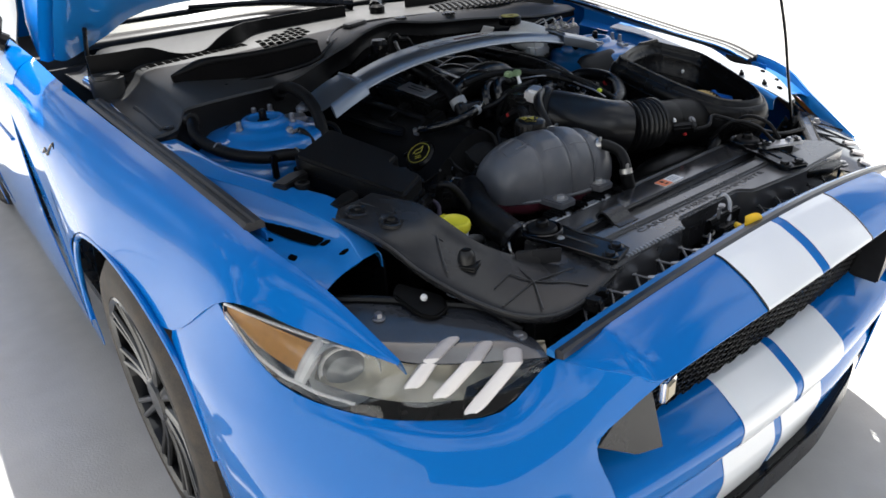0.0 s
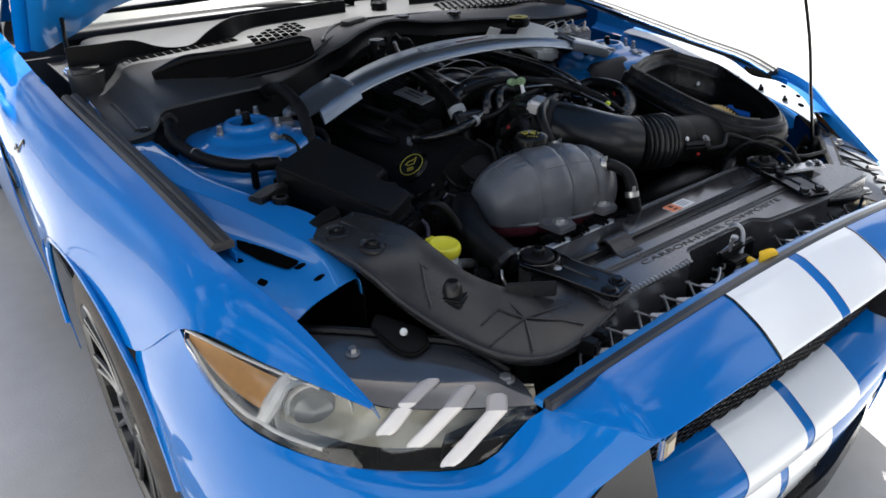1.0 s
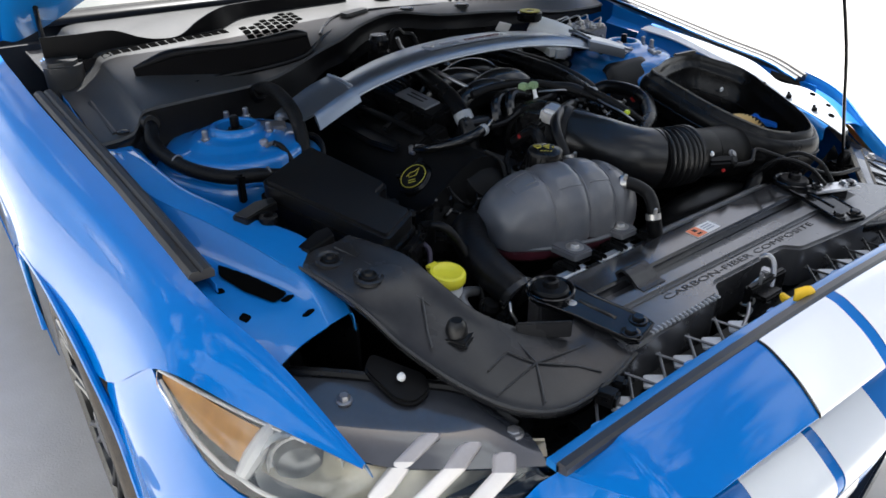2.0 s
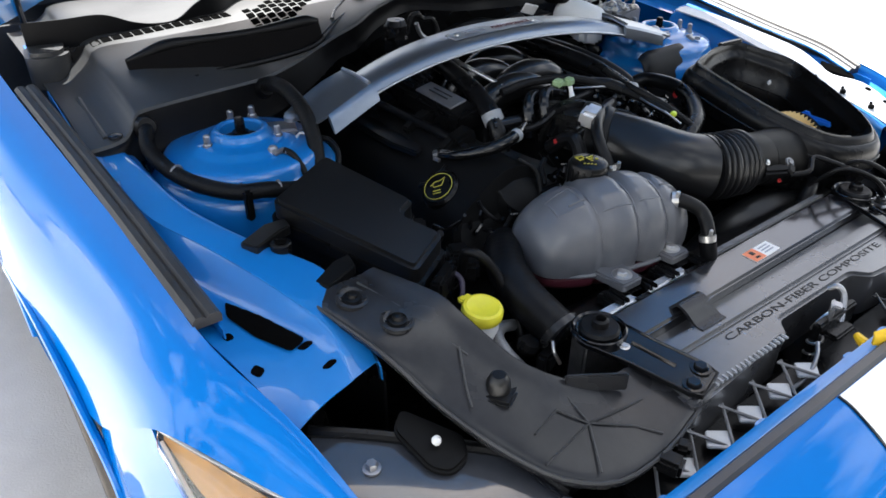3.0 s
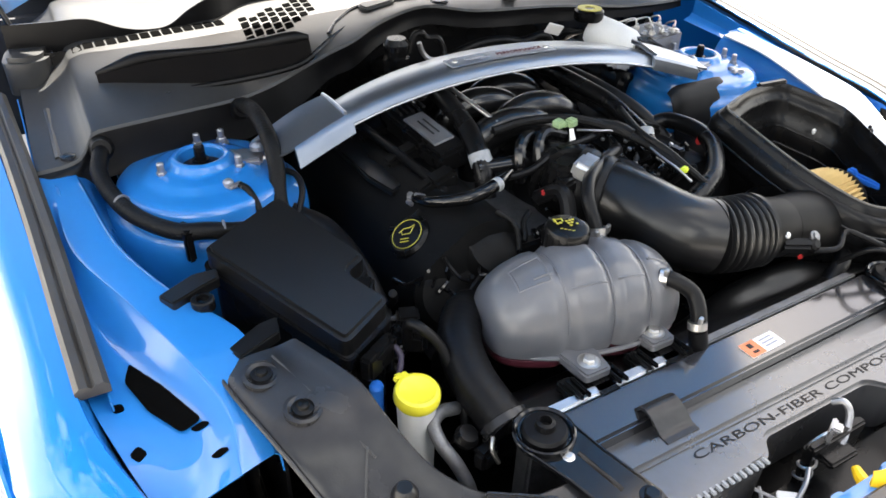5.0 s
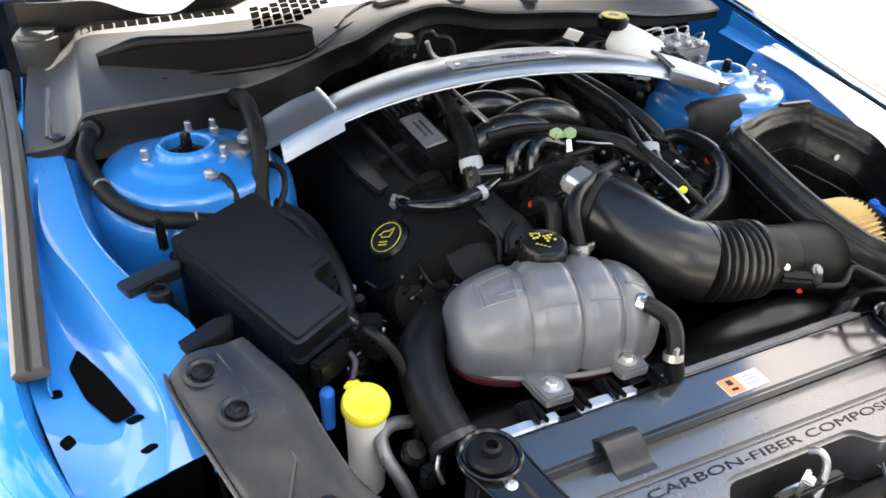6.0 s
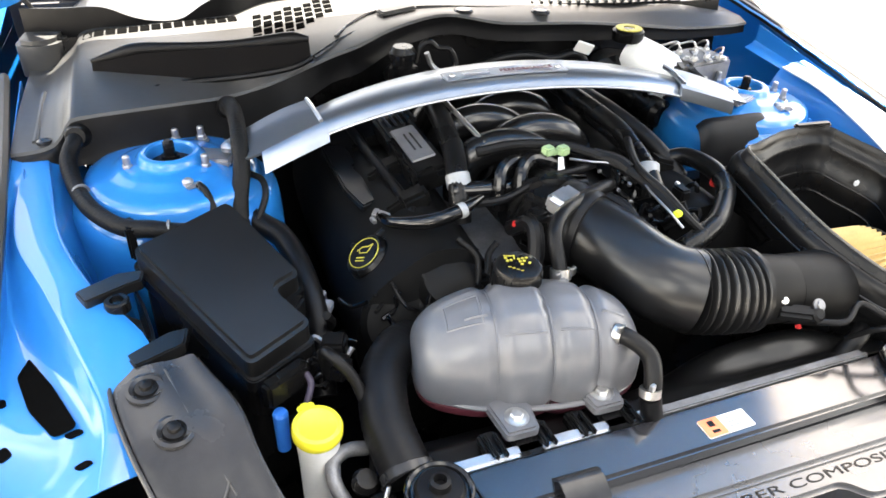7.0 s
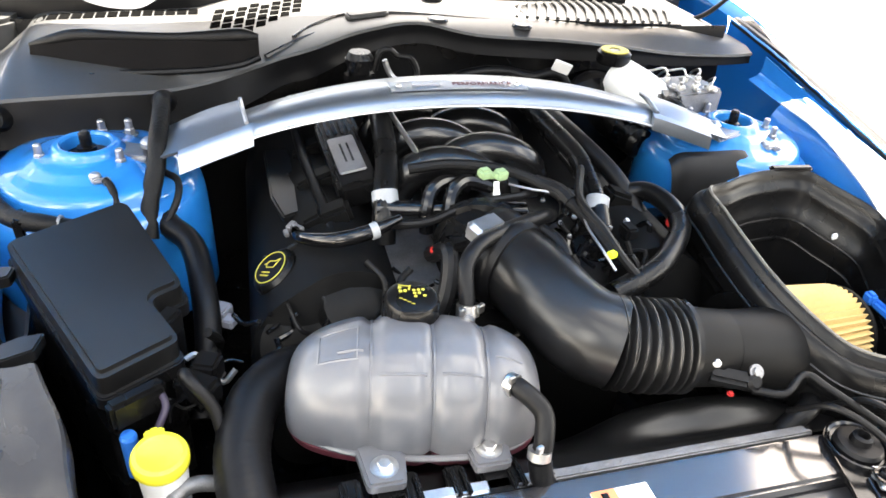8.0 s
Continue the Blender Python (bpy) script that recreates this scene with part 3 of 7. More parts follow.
        waist = [(-0.475, -0.945, 0.5), (-0.515, -0.935, 0.505), (-0.562, -0.915, 0.52), (-0.655, -0.88, 0.52), (-0.748, -0.8, 0.52), (-0.824, -0.705, 0.52), (-0.872, -0.585, 0.52), (-0.892, -0.46, 0.52), (-0.894, -0.36, 0.52)]
        col = []
        for k, (p, q, u, w) in enumerate(zip(brim, crease, belly, waist)):
            # below the waist the skin falls straight and tucks in; its last edge follows the wheel arch
            arch = 1.0 if k == 8 else 0.0
            col.append([p, q, u, w, (w[0], w[1] - 0.030 * arch, 0.44), (w[0] + 0.006, w[1] + 0.010 - 0.055 * arch, 0.34), (w[0] + 0.014, w[1] + 0.020 - 0.055 * arch, 0.25)])
        part("bumper_corner", sheet(col, 4, 4, 0.003, -s), BLUE, car, "blue bumper corner below the headlamp")
    # black edge strip along the top, with small blue tabs behind it
    st = [(x, -0.872 + 0.06 * x * x, 0.7855 - 0.18 * x * x) for x in (-0.515, -0.4, -0.25, -0.1, 0.0, 0.1, 0.25, 0.4, 0.515)]
    rows = [[(p[0], p[1] + a, p[2] + c) for a, c in ((-0.013, -0.006), (-0.013, 0.004), (-0.009, 0.007), (0.001, 0.006), (0.004, 0.002), (0.004, -0.012))] for p in smooth_line(st, 4)]
    part("bumper_seal", grid_mesh(rows, close_u=True, caps=True), SEAL_P, car, "weathered black rubber strip along the bumper top edge")
    st2 = [(p[0], p[1] + 0.012, p[2] - 0.006) for p in st]
    part("bumper_flange", grid_mesh([[(p[0], p[1] + a, p[2] + c) for a, c in ((-0.012, -0.006), (-0.012, 0.004), (0.002, 0.005), (0.008, 0.002), (0.008, -0.008))] for p in smooth_line(st2, 4)], close_u=True, caps=True), BLUE_IN, car)
    for x in (-0.435, -0.270, -0.088, -0.002, 0.088, 0.258, 0.435):
        z = 0.779 - 0.18 * x * x
        y = -0.859 + 0.06 * x * x
        tab = part("flange_tab", plate(rounded([(x - 0.014, y - 0.010), (x + 0.014, y - 0.010), (x + 0.010, y + 0.012), (x - 0.010, y + 0.012)], 0.007), z - 0.006, z, 0.001), BLUE_IN, car)
        part("push_pin", turned([(0.0065, 0), (0.0065, 0.002), (0.003, 0.004)], (x, y, z), seg=14), BLACK_P, tab, "black plastic push pin")
    # grille: dark box, honeycomb wires
    part("grille_recess", sheet([[(x, -0.96 + 0.085 * x * x, 0.712), (x, -0.885 + 0.1 * x * x, 0.70), (x, -0.86 + 0.1 * x * x, 0.62), (x, -0.89 + 0.1 * x * x, 0.546)] for x in (-0.43, -0.2, 0, 0.2, 0.43)], 3, 3, 0.002), BLACK_P, car)
    bm = bmesh.new()
    hx, hz = 0.026, 0.0140
    segs = []
    for i in range(-18, 19):
        for k in range(13):
            cx, cz = i * hx * 0.82, 0.532 + k * hz + (hz / 2 if i % 2 else 0)
            if cz > 0.705 - 0.1 * cx * cx:
                continue
            a = [(cx - hx * 0.27, cz + hz / 2), (cx + hx * 0.27, cz + hz / 2), (cx + hx * 0.55, cz), (cx + hx * 0.27, cz - hz / 2)]
            segs += [(a[0], a[1]), (a[1], a[2]), (a[2], a[3])]
    for p, q in segs:
        d = Vector((q[0] - p[0], 0, q[1] - p[1]))
        o = Vector((-d.z, 0, d.x)).normalized() * 0.0012
        c = [Vector((u[0], -0.926 + 0.1 * u[0] ** 2 - 0.24 * (u[1] - 0.63), u[1])) for u in (p, q)]
        f0, f1 = [bm.verts.new(v) for v in (c[0] - o, c[1] - o, c[1] + o, c[0] + o)], [bm.verts.new(v + Vector((0, 0.008, 0))) for v in (c[0] - o, c[1] - o, c[1] + o, c[0] + o)]
        bm.faces.new(f0)
        for j in range(4):
            bm.faces.new((f0[j], f0[(j + 1) % 4], f1[(j + 1) % 4], f1[j]))
    part("grille_mesh", bm, BLACK_P, car, "black honeycomb grille mesh", normals=False)
    # badge, corner ducts, chin splitter
    bd = part("badge", block((-0.383, -0.955, 0.663), (0.036, 0.010, 0.040), 8, 0.003), CHROME, car, "small chrome badge on the grille")
    part("badge_face", block((-0.384, -0.960, 0.663), (0.024, 0.006, 0.028), 8, 0.002), BEZEL, bd)
    for s in (-1, 1):
        bm = bmesh.new()
        tri = [(-0.418, 0.702), (-0.368, 0.536), (-0.425, 0.550), (-0.500, 0.597), (-0.458, 0.655)]
        fr = [bm.verts.new((x * -s, -0.952 + 0.28 * max(0.0, abs(x) - 0.40), z)) for x, z in tri]
        bk = [bm.verts.new((x * -s, -0.89 + 0.28 * max(0.0, abs(x) - 0.40), z)) for x, z in tri]
        bm.faces.new(fr)
        bm.faces.new(bk[::-1])
        for a in range(5):
            bm.faces.new((fr[a], bk[a], bk[(a + 1) % 5], fr[(a + 1) % 5]))
        bmesh.ops.recalc_face_normals(bm, faces=bm.faces)
        bmesh.ops.bevel(bm, geom=bm.edges[:], offset=0.003, segments=2, affect="EDGES")
        part("grille_corner", bm, GREY_P, car, "dark grey plastic grille corner fin")
    part("splitter", plate(rounded([(-0.80, -0.69), (-0.64, -0.85), (-0.43, -0.93), (-0.2, -0.968), (0.2, -0.968), (0.43, -0.93), (0.64, -0.85), (0.80, -0.69), (0.84, -0.55), (-0.84, -0.55)], 0.05), 0.20, 0.262, 0.005), BLACK_P, car, "black front splitter")


def headlamp(s):
    upper = [(-0.844, -0.472, 0.789), (-0.812, -0.530, 0.774), (-0.776, -0.592, 0.760), (-0.735, -0.656, 0.746), (-0.693, -0.718, 0.731), (-0.645, -0.747, 0.727), (-0.598, -0.784, 0.723), (-0.549, -0.810, 0.719), (-0.506, -0.832, 0.711)]
    lower = [(-0.849, -0.482, 0.765), (-0.842, -0.545, 0.725), (-0.826, -0.603, 0.702), (-0.798, -0.660, 0.686), (-0.765, -0.705, 0.675), (-0.725, -0.745, 0.664), (-0.672, -0.785, 0.660), (-0.605, -0.825, 0.662), (-0.514, -0.846, 0.700)]

    def between(push, k0=0.0, k1=1.0, lo=0, hi=9):
        rows = []
        for u, l in list(zip(upper, lower))[lo:hi]:
            u, l = np.array(u), np.array(l)
            out = np.array([-0.62, -0.78, 0.05]) * push
            rows.append([tuple(u + (l - u) * k + out * 4 * max(0, k) * (1 - k) * 0.25 + (out if push < 0 else 0)) for k in (k0, k0 + (k1 - k0) * 0.25, k0 + (k1 - k0) * 0.5, k0 + (k1 - k0) * 0.75, k1)])
        return rows

    lamp = part("headlamp", sheet(between(-0.045), 4, 3, 0.003, -s), BEZEL, car, "headlamp with olive bezel, amber marker, projector and three light bars")
    lens = part("lens", sheet(between(0.020), 5, 4, 0.0025, -s), GLASS, lamp, "clear lamp cover")
    lens.visible_shadow = False
    upper.insert(3, tuple((np.array(upper[2]) * 0.6 + np.array(upper[3]) * 0.4)))
    lower.insert(3, tuple((np.array(lower[2]) * 0.6 + np.array(lower[3]) * 0.4)))
    part("marker", sheet(between(-0.012, 0.20, 0.78, 0, 4), 3, 3, 0.002, -s), AMBER, lamp, "amber side marker")
    c = Vector((-0.740 * -s, -0.640, 0.696))
    ax = (-0.45 * -s, -0.85, 0.12)
    part("projector_ring", turned([(0.054, -0.02), (0.055, 0.0), (0.0525, 0.008), (0.050, 0.002), (0.047, -0.012), (0.040, -0.026), (0.030, -0.032), (0.02, -0.034)], c, ax, 36), BOWL, lamp, "bright satin projector bowl")
    part("lamp_edge", tube(mirrored([tuple(np.array(q) * 0.985 + np.array(u) * 0.015 + np.array((0.006, 0.012, 0.004))) for u, q in list(zip(upper, lower))[:6]], s), 0.003, 8, 4), LIGHTBAR, lamp, "pale light guide along the lower edge")
    part("projector", turned([(0.036, -0.022), (0.034, -0.010), (0.027, 0.000), (0.013, 0.0055), (0.0005, 0.007)], c, ax, 32), LENS_D, lamp, "dark glassy projector lens")
    part("inner_ring", turned([(0.040, -0.022), (0.042, -0.012), (0.040, -0.006), (0.037, -0.010)], c, ax, 32), LIGHTBAR, lamp, "pale ring round the projector lens")
    div = [tuple(np.array(upper[3]) * (1 - k) + np.array(lower[3]) * k + np.array((0.010, 0.012, 0.0))) for k in (0.06, 0.35, 0.65, 0.95)]
    part("divider", tube(mirrored(div, s), [0.006, 0.011, 0.013, 0.010], 10, 4), LIGHTBAR, lamp, "pale divider beside the projector")
    part("upper_guide", tube(mirrored([tuple(np.array(u) + np.array((0.004, 0.006, -0.006))) for u in upper[:5]], s), 0.0028, 8, 4), LIGHTBAR, lamp, "pale light guide along the upper edge")
    # each bar runs down behind the cover and shows again on the housing above
    bars = (((-0.604, -0.731, 0.7425), (-0.650, -0.737, 0.7285), (-0.688, -0.734, 0.700)), ((-0.570, -0.766, 0.7365), (-0.606, -0.777, 0.7240), (-0.662, -0.765, 0.687)), ((-0.545, -0.796, 0.7285), (-0.560, -0.813, 0.7185), (-0.640, -0.807, 0.673)))
    wide = np.array((0.0115, -0.0085, 0.0))
    for t, m, l in bars:
        t, m, l = (np.array(q) for q in (t, m, l))

        def rows_of(p, q, first):
            out = []
            for u in (0.0, 0.1, 0.3, 0.7, 0.9, 1.0):
                c, w = p + (q - p) * u, wide * (0.62 if u == 1.0 - first else 0.92 if abs(u - (0.9 if first == 0 else 0.1)) < 0.01 else 1.0)
                n = np.array((-0.0015, -0.003, 0.004))
                out.append([tuple(c - w), tuple(c - w * 0.6 + n), tuple(c + w * 0.6 + n), tuple(c + w)])
            return out

        bar = part("light_bar", sheet(rows_of(m, l + np.array((-0.005, -0.008, 0.001)), 0.0), 3, 3, 0.003, -s), LIGHTBAR, lamp, "slanted white light bar")
        part("bar_top", sheet(rows_of(t, m, 1.0), 3, 3, 0.002, -s), BAR_TOP, bar, "clouded upper end of the light bar")
    # housing on top, behind the wing tip
    top = [
        [(-0.708, -0.690, 0.737), (-0.712, -0.645, 0.752), (-0.712, -0.600, 0.762), (-0.705, -0.560, 0.770)],
        [(-0.670, -0.732, 0.7295), (-0.664, -0.690, 0.745), (-0.655, -0.645, 0.755), (-0.648, -0.600, 0.762)],
        [(-0.610, -0.776, 0.7245), (-0.598, -0.740, 0.738), (-0.588, -0.695, 0.746), (-0.578, -0.655, 0.750)],
        [(-0.550, -0.811, 0.7195), (-0.540, -0.780, 0.730), (-0.530, -0.740, 0.738), (-0.522, -0.705, 0.740)],
        [(-0.506, -0.832, 0.7125), (-0.498, -0.808, 0.716), (-0.493, -0.785, 0.718), (-0.490, -0.765, 0.716)],
    ]
    part("housing_top", sheet(top, 5, 5, 0.004, -s), LAMP_TOP, lamp, "glossy black lamp housing top")
    edge = mirrored([(-0.705, -0.556, 0.774), (-0.648, -0.596, 0.767), (-0.578, -0.651, 0.755), (-0.522, -0.700, 0.744), (-0.490, -0.760, 0.719)], s)
    if s > 0:
        for p, q in (((0.690, -0.600, 0.762), (0.560, -0.700, 0.746)), ((0.660, -0.625, 0.760), (0.690, -0.690, 0.744)), ((0.640, -0.640, 0.759), (0.640, -0.735, 0.737)), ((0.600, -0.670, 0.754), (0.650, -0.735, 0.735)), ((0.600, -0.670, 0.754), (0.590, -0.765, 0.733)), ((0.565, -0.695, 0.748), (0.600, -0.760, 0.734))):
            part("lamp_rib", tube([p, q], 0.0022, 6, 1, smooth=False), BLACK_P, lamp, "thin dark rib on the housing")
    part("housing_rim", tube(edge, 0.007, 8, 5), BLACK_P, lamp)
    part("mount_pin", hexbolt((-0.668 * -s, -0.632, 0.758), 0.007, 0.010), SPRING, lamp)
    part("mount_pin", hexbolt((-0.512 * -s, -0.775, 0.724), 0.009, 0.007), SPRING, lamp)


def wheel(x, y, s):
    w = part("wheel", turned([(0.235, -0.19), (0.242, -0.02), (0.250, 0.0), (0.246, 0.004), (0.236, -0.004), (0.226, -0.10), (0.05, -0.11)], (x, y, 0.345), (s, 0, 0), 48), RIM, car, "dark multi-spoke alloy wheel")
    prof = [(0.240, -0.26), (0.30, -0.275), (0.333, -0.26), (0.345, -0.235), (0.346, -0.14), (0.345, -0.045), (0.335, -0.018), (0.310, 0.0), (0.275, 0.004), (0.252, 0.002), (0.246, -0.01), (0.240, -0.03)]
    part("tyre", turned(prof, (x, y, 0.345), (s, 0, 0), 64), TYRE, w, "wide low-profile black tyre with dusty sidewall")
    for k in range(10):
        a = 2 * math.pi * k / 10
        for d in (-0.06, 0.06):
            p0 = Vector((x - 0.02 * s, y + 0.045 * math.cos(a + d), 0.345 + 0.045 * math.sin(a + d)))
            p1 = Vector((x - 0.006 * s, y + 0.236 * math.cos(a + d * 1.4), 0.345 + 0.236 * math.sin(a + d * 1.4)))
            part("spoke", tube([p0, p0 * 0.5 + p1 * 0.5 - Vector((0.006 * s, 0, 0)), p1], [0.011, 0.009, 0.008], 8, 4), RIM, w)
    part("hub", turned([(0.055, -0.06), (0.055, -0.012), (0.048, -0.004), (0.03, -0.002), (0.0005, 0.0)], (x, y, 0.345), (s, 0, 0), 28), RIM, w)
    part("brake_disc", turned([(0.19, -0.12), (0.19, -0.10), (0.08, -0.10)], (x, y, 0.345), (s, 0, 0), 40), CAST, w, "grey brake disc")


def cabin():
    for s in (-1, 1):
        st = [[(0.842, y, 1.020 + d), (0.880, y, 1.002 + d), (0.903, y, 0.968), (0.929, y, 0.900), (0.934 + w, y, 0.66), (0.919 + w, y, 0.42), (0.905, y, 0.25)] for y, d, w in ((0.604, 0, 0), (1.0, 0.012, 0.006), (1.45, 0.012, 0.006), (1.9, 0.01, 0.004))]
        d = part("door", sheet(st, 4, 4, 0.003, s), BLUE, car, "blue side door panel")
        part("crease", tube([(0.936 * s, y, 0.80 + 0.03 * y / 2) for y in (0.70, 1.2, 1.88)], 0.004, 8, 4), BLUE, d)
        st = [[(0.842, y, z), (0.93, y, z - 0.05), (0.965, y, 0.82), (0.955, y, low), (0.92, y, lo)] for y, z, low, lo in ((1.91, 1.03, 0.62, 0.25), (2.3, 1.05, 0.62, 0.32), (2.5, 1.05, 0.76, 0.72), (2.72, 1.05, 0.80, 0.75), (2.95, 1.05, 0.76, 0.70), (3.15, 1.04, 0.55, 0.30), (3.55, 1.0, 0.5, 0.30))]
        part("quarter_panel", sheet(st, 4, 4, 0.003, s), BLUE, car)
        part("side_window", sheet([[(0.835, 0.86, 1.03), (0.80, 0.95, 1.09)], [(0.835, 1.3, 1.035), (0.68, 1.45, 1.33)], [(0.835, 1.9, 1.04), (0.64, 1.9, 1.36)], [(0.835, 2.45, 1.05), (0.67, 2.3, 1.30)]], 4, 4, 0.004, s), TINT, car, "dark side window glass")
        part("windscreen_pillar", tube([(0.79 * s, 0.80, 0.985), (0.765 * s, 0.88, 1.072), (0.70 * s, 1.15, 1.225), (0.62 * s, 1.48, 1.345)], [0.012, 0.030, 0.034, 0.034], 12, 5), BLUE, car)
        m = part("door_mirror", turned([(0.005, -0.10), (0.05, -0.09), (0.072, -0.05), (0.078, 0.0), (0.07, 0.06), (0.045, 0.10), (0.005, 0.115)], (0.965 * s, 0.87, 1.09), (1, 0, 0), 24), BLACK_G, car, "dark door mirror")
        part("mirror_arm", tube([(0.86 * s, 0.84, 1.03), (0.89 * s, 0.85, 1.05), (0.93 * s, 0.87, 1.08)], 0.024, 10, 3), BLACK_P, m)
    ws = part("windscreen", sheet([[(x, 0.655 + 0.16 * x * x, 1.012 - 0.02 * x * x), (x * 0.92, 1.08, 1.19), (x * 0.84, 1.50, 1.355)] for x in (-0.74, -0.5, -0.25, 0, 0.25, 0.5, 0.74)], 5, 4, 0.005), SCREEN, car, "tinted windscreen glass")
    part("roof", sheet([[(x * 0.84, 1.50, 1.358 - 0.03 * x * x), (x * 0.82, 1.9, 1.378 - 0.03 * x * x), (x * 0.85, 2.35, 1.335 - 0.03 * x * x)] for x in (-0.76, -0.4, 0, 0.4, 0.76)], 4, 4, 0.004), BLUE, car)
    part("rear_window", sheet([[(x * 0.85, 2.34, 1.335 - 0.03 * x * x), (x * 0.95, 2.75, 1.19), (x, 3.05, 1.07)] for x in (-0.76, -0.4, 0, 0.4, 0.76)], 4, 4, 0.004), TINT, car)
    part("boot_lid", sheet([[(x, 3.04, 1.065), (x, 3.4, 1.06), (x, 3.62, 1.03), (x, 3.72, 0.85), (x, 3.74, 0.6), (x, 3.7, 0.3)] for x in (-0.86, -0.45, 0, 0.45, 0.86)], 4, 4, 0.004), BLUE, car)
    # unseen block, added to keep sun from leaking through the cabin
    part("dash_light_block", block((0, 1.00, 0.84), (1.72, 0.55, 0.30), 0, 0.03), INTERIOR, car, "added unseen block in the dashboard's place that stops sun leaks")
    part("underbody", block((0, 1.55, 0.28), (1.70, 4.2, 0.10), 0, 0.03), BLACK_P, car)
    for s in (-1, 1):
        for y in (0.0, 2.72):
            wheel(-0.905 * -s, y, s)


def bonnet():
    # raised on its rear hinges; the corners hang lower than the middle of the rear edge
    A = radians(42)
    up, back = Vector((0, -math.cos(A), math.sin(A))), Vector((0, math.sin(A), math.cos(A)))
    o = Vector((0, 0.43, 1.02))

    def at(x, d, h):
        return tuple(o + up * d + back * h + Vector((x, 0, 0)))

    xs = (-0.856, -0.83, -0.78, -0.735, -0.64, -0.4, 0.0, 0.4, 0.64, 0.735, 0.78, 0.83, 0.856)
    rear = (0.020, 0.010, 0.025, 0.065, 0.12, 0.135, 0.11, 0.11, 0.10, 0.065, 0.025, 0.010, 0.020)
    st = [[at(x * (1 - 0.12 * k ** 2), r + (1.18 - r - 0.13 * abs(x) ** 2) * k, (0.045 if abs(x) < 0.7 else 0.03 if abs(x) < 0.8 else 0.0) - 0.05 * k ** 2 + 0.01) for k in (0, 0.15, 0.4, 0.7, 1.0)] for x, r in zip(xs, rear)]
    h = part("bonnet", sheet(st, 5, 3, 0.002), BLUE, car, "raised blue bonnet on rear hinges")
    st2 = [[at(x * 0.97 * (1 - 0.12 * k ** 2), r + 0.015 + (1.15 - r - 0.13 * abs(x) ** 2) * k, (0.02 if abs(x) < 0.7 else 0.008 if abs(x) < 0.8 else -0.004) - 0.05 * k ** 2 - (0.012 if 0.1 < k < 0.9 and abs(x) < 0.6 else 0)) for k in (0, 0.12, 0.2, 0.5, 0.8, 0.9, 1.0)] for x, r in zip(xs, rear)]
    part("inner_frame", sheet(st2, 3, 3, 0.002), BLUE_IN, h, "blue pressed inner frame of the bonnet")
    for s in (-1, 1):
        g = part("hinge_arm", tube([(0.745 * s, 0.52, 0.955), (0.752 * s, 0.46, 0.990), (0.760 * s, 0.40, 1.045), (0.768 * s, 0.32, 1.105)], [0.006, 0.006, 0.005, 0.005], 10, 5), BLACK_P, h, "dark steel bonnet hinge arm")
        part("hinge_bracket", block((0.745 * s, 0.50, 0.950), (0.030, 0.09, 0.030), 0, 0.005), BLUE_IN, g)
    # unseen pad, added and sized to cut blue reflections in the bay
    part("reflection_pad", sheet([[at(x, d, -0.018 - 0.03 * (d / 1.1) ** 2) for d in (0.24, 0.38, 0.54, 0.70)] for x in (-0.58, -0.25, 0, 0.25, 0.58)], 4, 4, 0.008), RUBBER, h, "added unseen black pad under the bonnet")


def bay():
    part("bay_floor", plate(rounded([(-0.64, -0.80), (0.64, -0.80), (0.66, 0.30), (-0.66, 0.30)], 0.05), 0.40, 0.42, 0.004), BLACK_P, car, "dark undertray below the engine")
    part("firewall", sheet([[(x, 0.26 + 0.05 * abs(x), 0.40), (x, 0.27 + 0.05 * abs(x), 0.75), (x, 0.30 + 0.05 * abs(x), 0.995)] for x in (-0.72, -0.4, 0, 0.4, 0.72)], 4, 3, 0.004), BLACK_P, car, "dark firewall behind the engine")
    part("front_panel", sheet([[(x, -0.835 + 0.08 * x * x, 0.70), (x, -0.80 + 0.08 * x * x, 0.66), (x, -0.79 + 0.08 * x * x, 0.42)] for x in (-0.62, -0.3, 0, 0.3, 0.62)], 3, 3, 0.004), BLACK_P, car)
    # sheet added to block sun leaking down through the grille
    part("sun_leak_guard", sheet([[(x, -0.905 + 0.07 * x * x, 0.690), (x, -0.85 + 0.07 * x * x, 0.688), (x, -0.785 + 0.07 * x * x, 0.685)] for x in (-0.44, -0.22, 0, 0.22, 0.44)], 3, 3, 0.004), BLACK_P, car, "added black sheet behind the grille that stops sun leaks")
    for s in (-1, 1):
        part("lamp_well", sheet([[(0.40, -0.84, 0.66), (0.52, -0.79, 0.64), (0.72, -0.60, 0.66), (0.735, -0.52, 0.74)], [(0.40, -0.78, 0.64), (0.5, -0.72, 0.62), (0.62, -0.56, 0.62), (0.64, -0.50, 0.62)]], 3, 3, 0.004, s), BLACK_P, car)
        part("wheel_liner", sheet([[(xx, -0.43 * math.cos(radians(a)), 0.345 + 0.43 * math.sin(radians(a))) for a in range(-10, 191, 20)] for xx in (0.62, 0.75, 0.88)], 2, 2, 0.004, s), BLACK_P, car)


for side in (-1, 1):
    fender(side)
    bonnet_seal(side)
    apron(side)
    headlamp(side)
bumper()
cabin()
bonnet()
bay()
for side in (-1, 1):
    strut_tower(side)


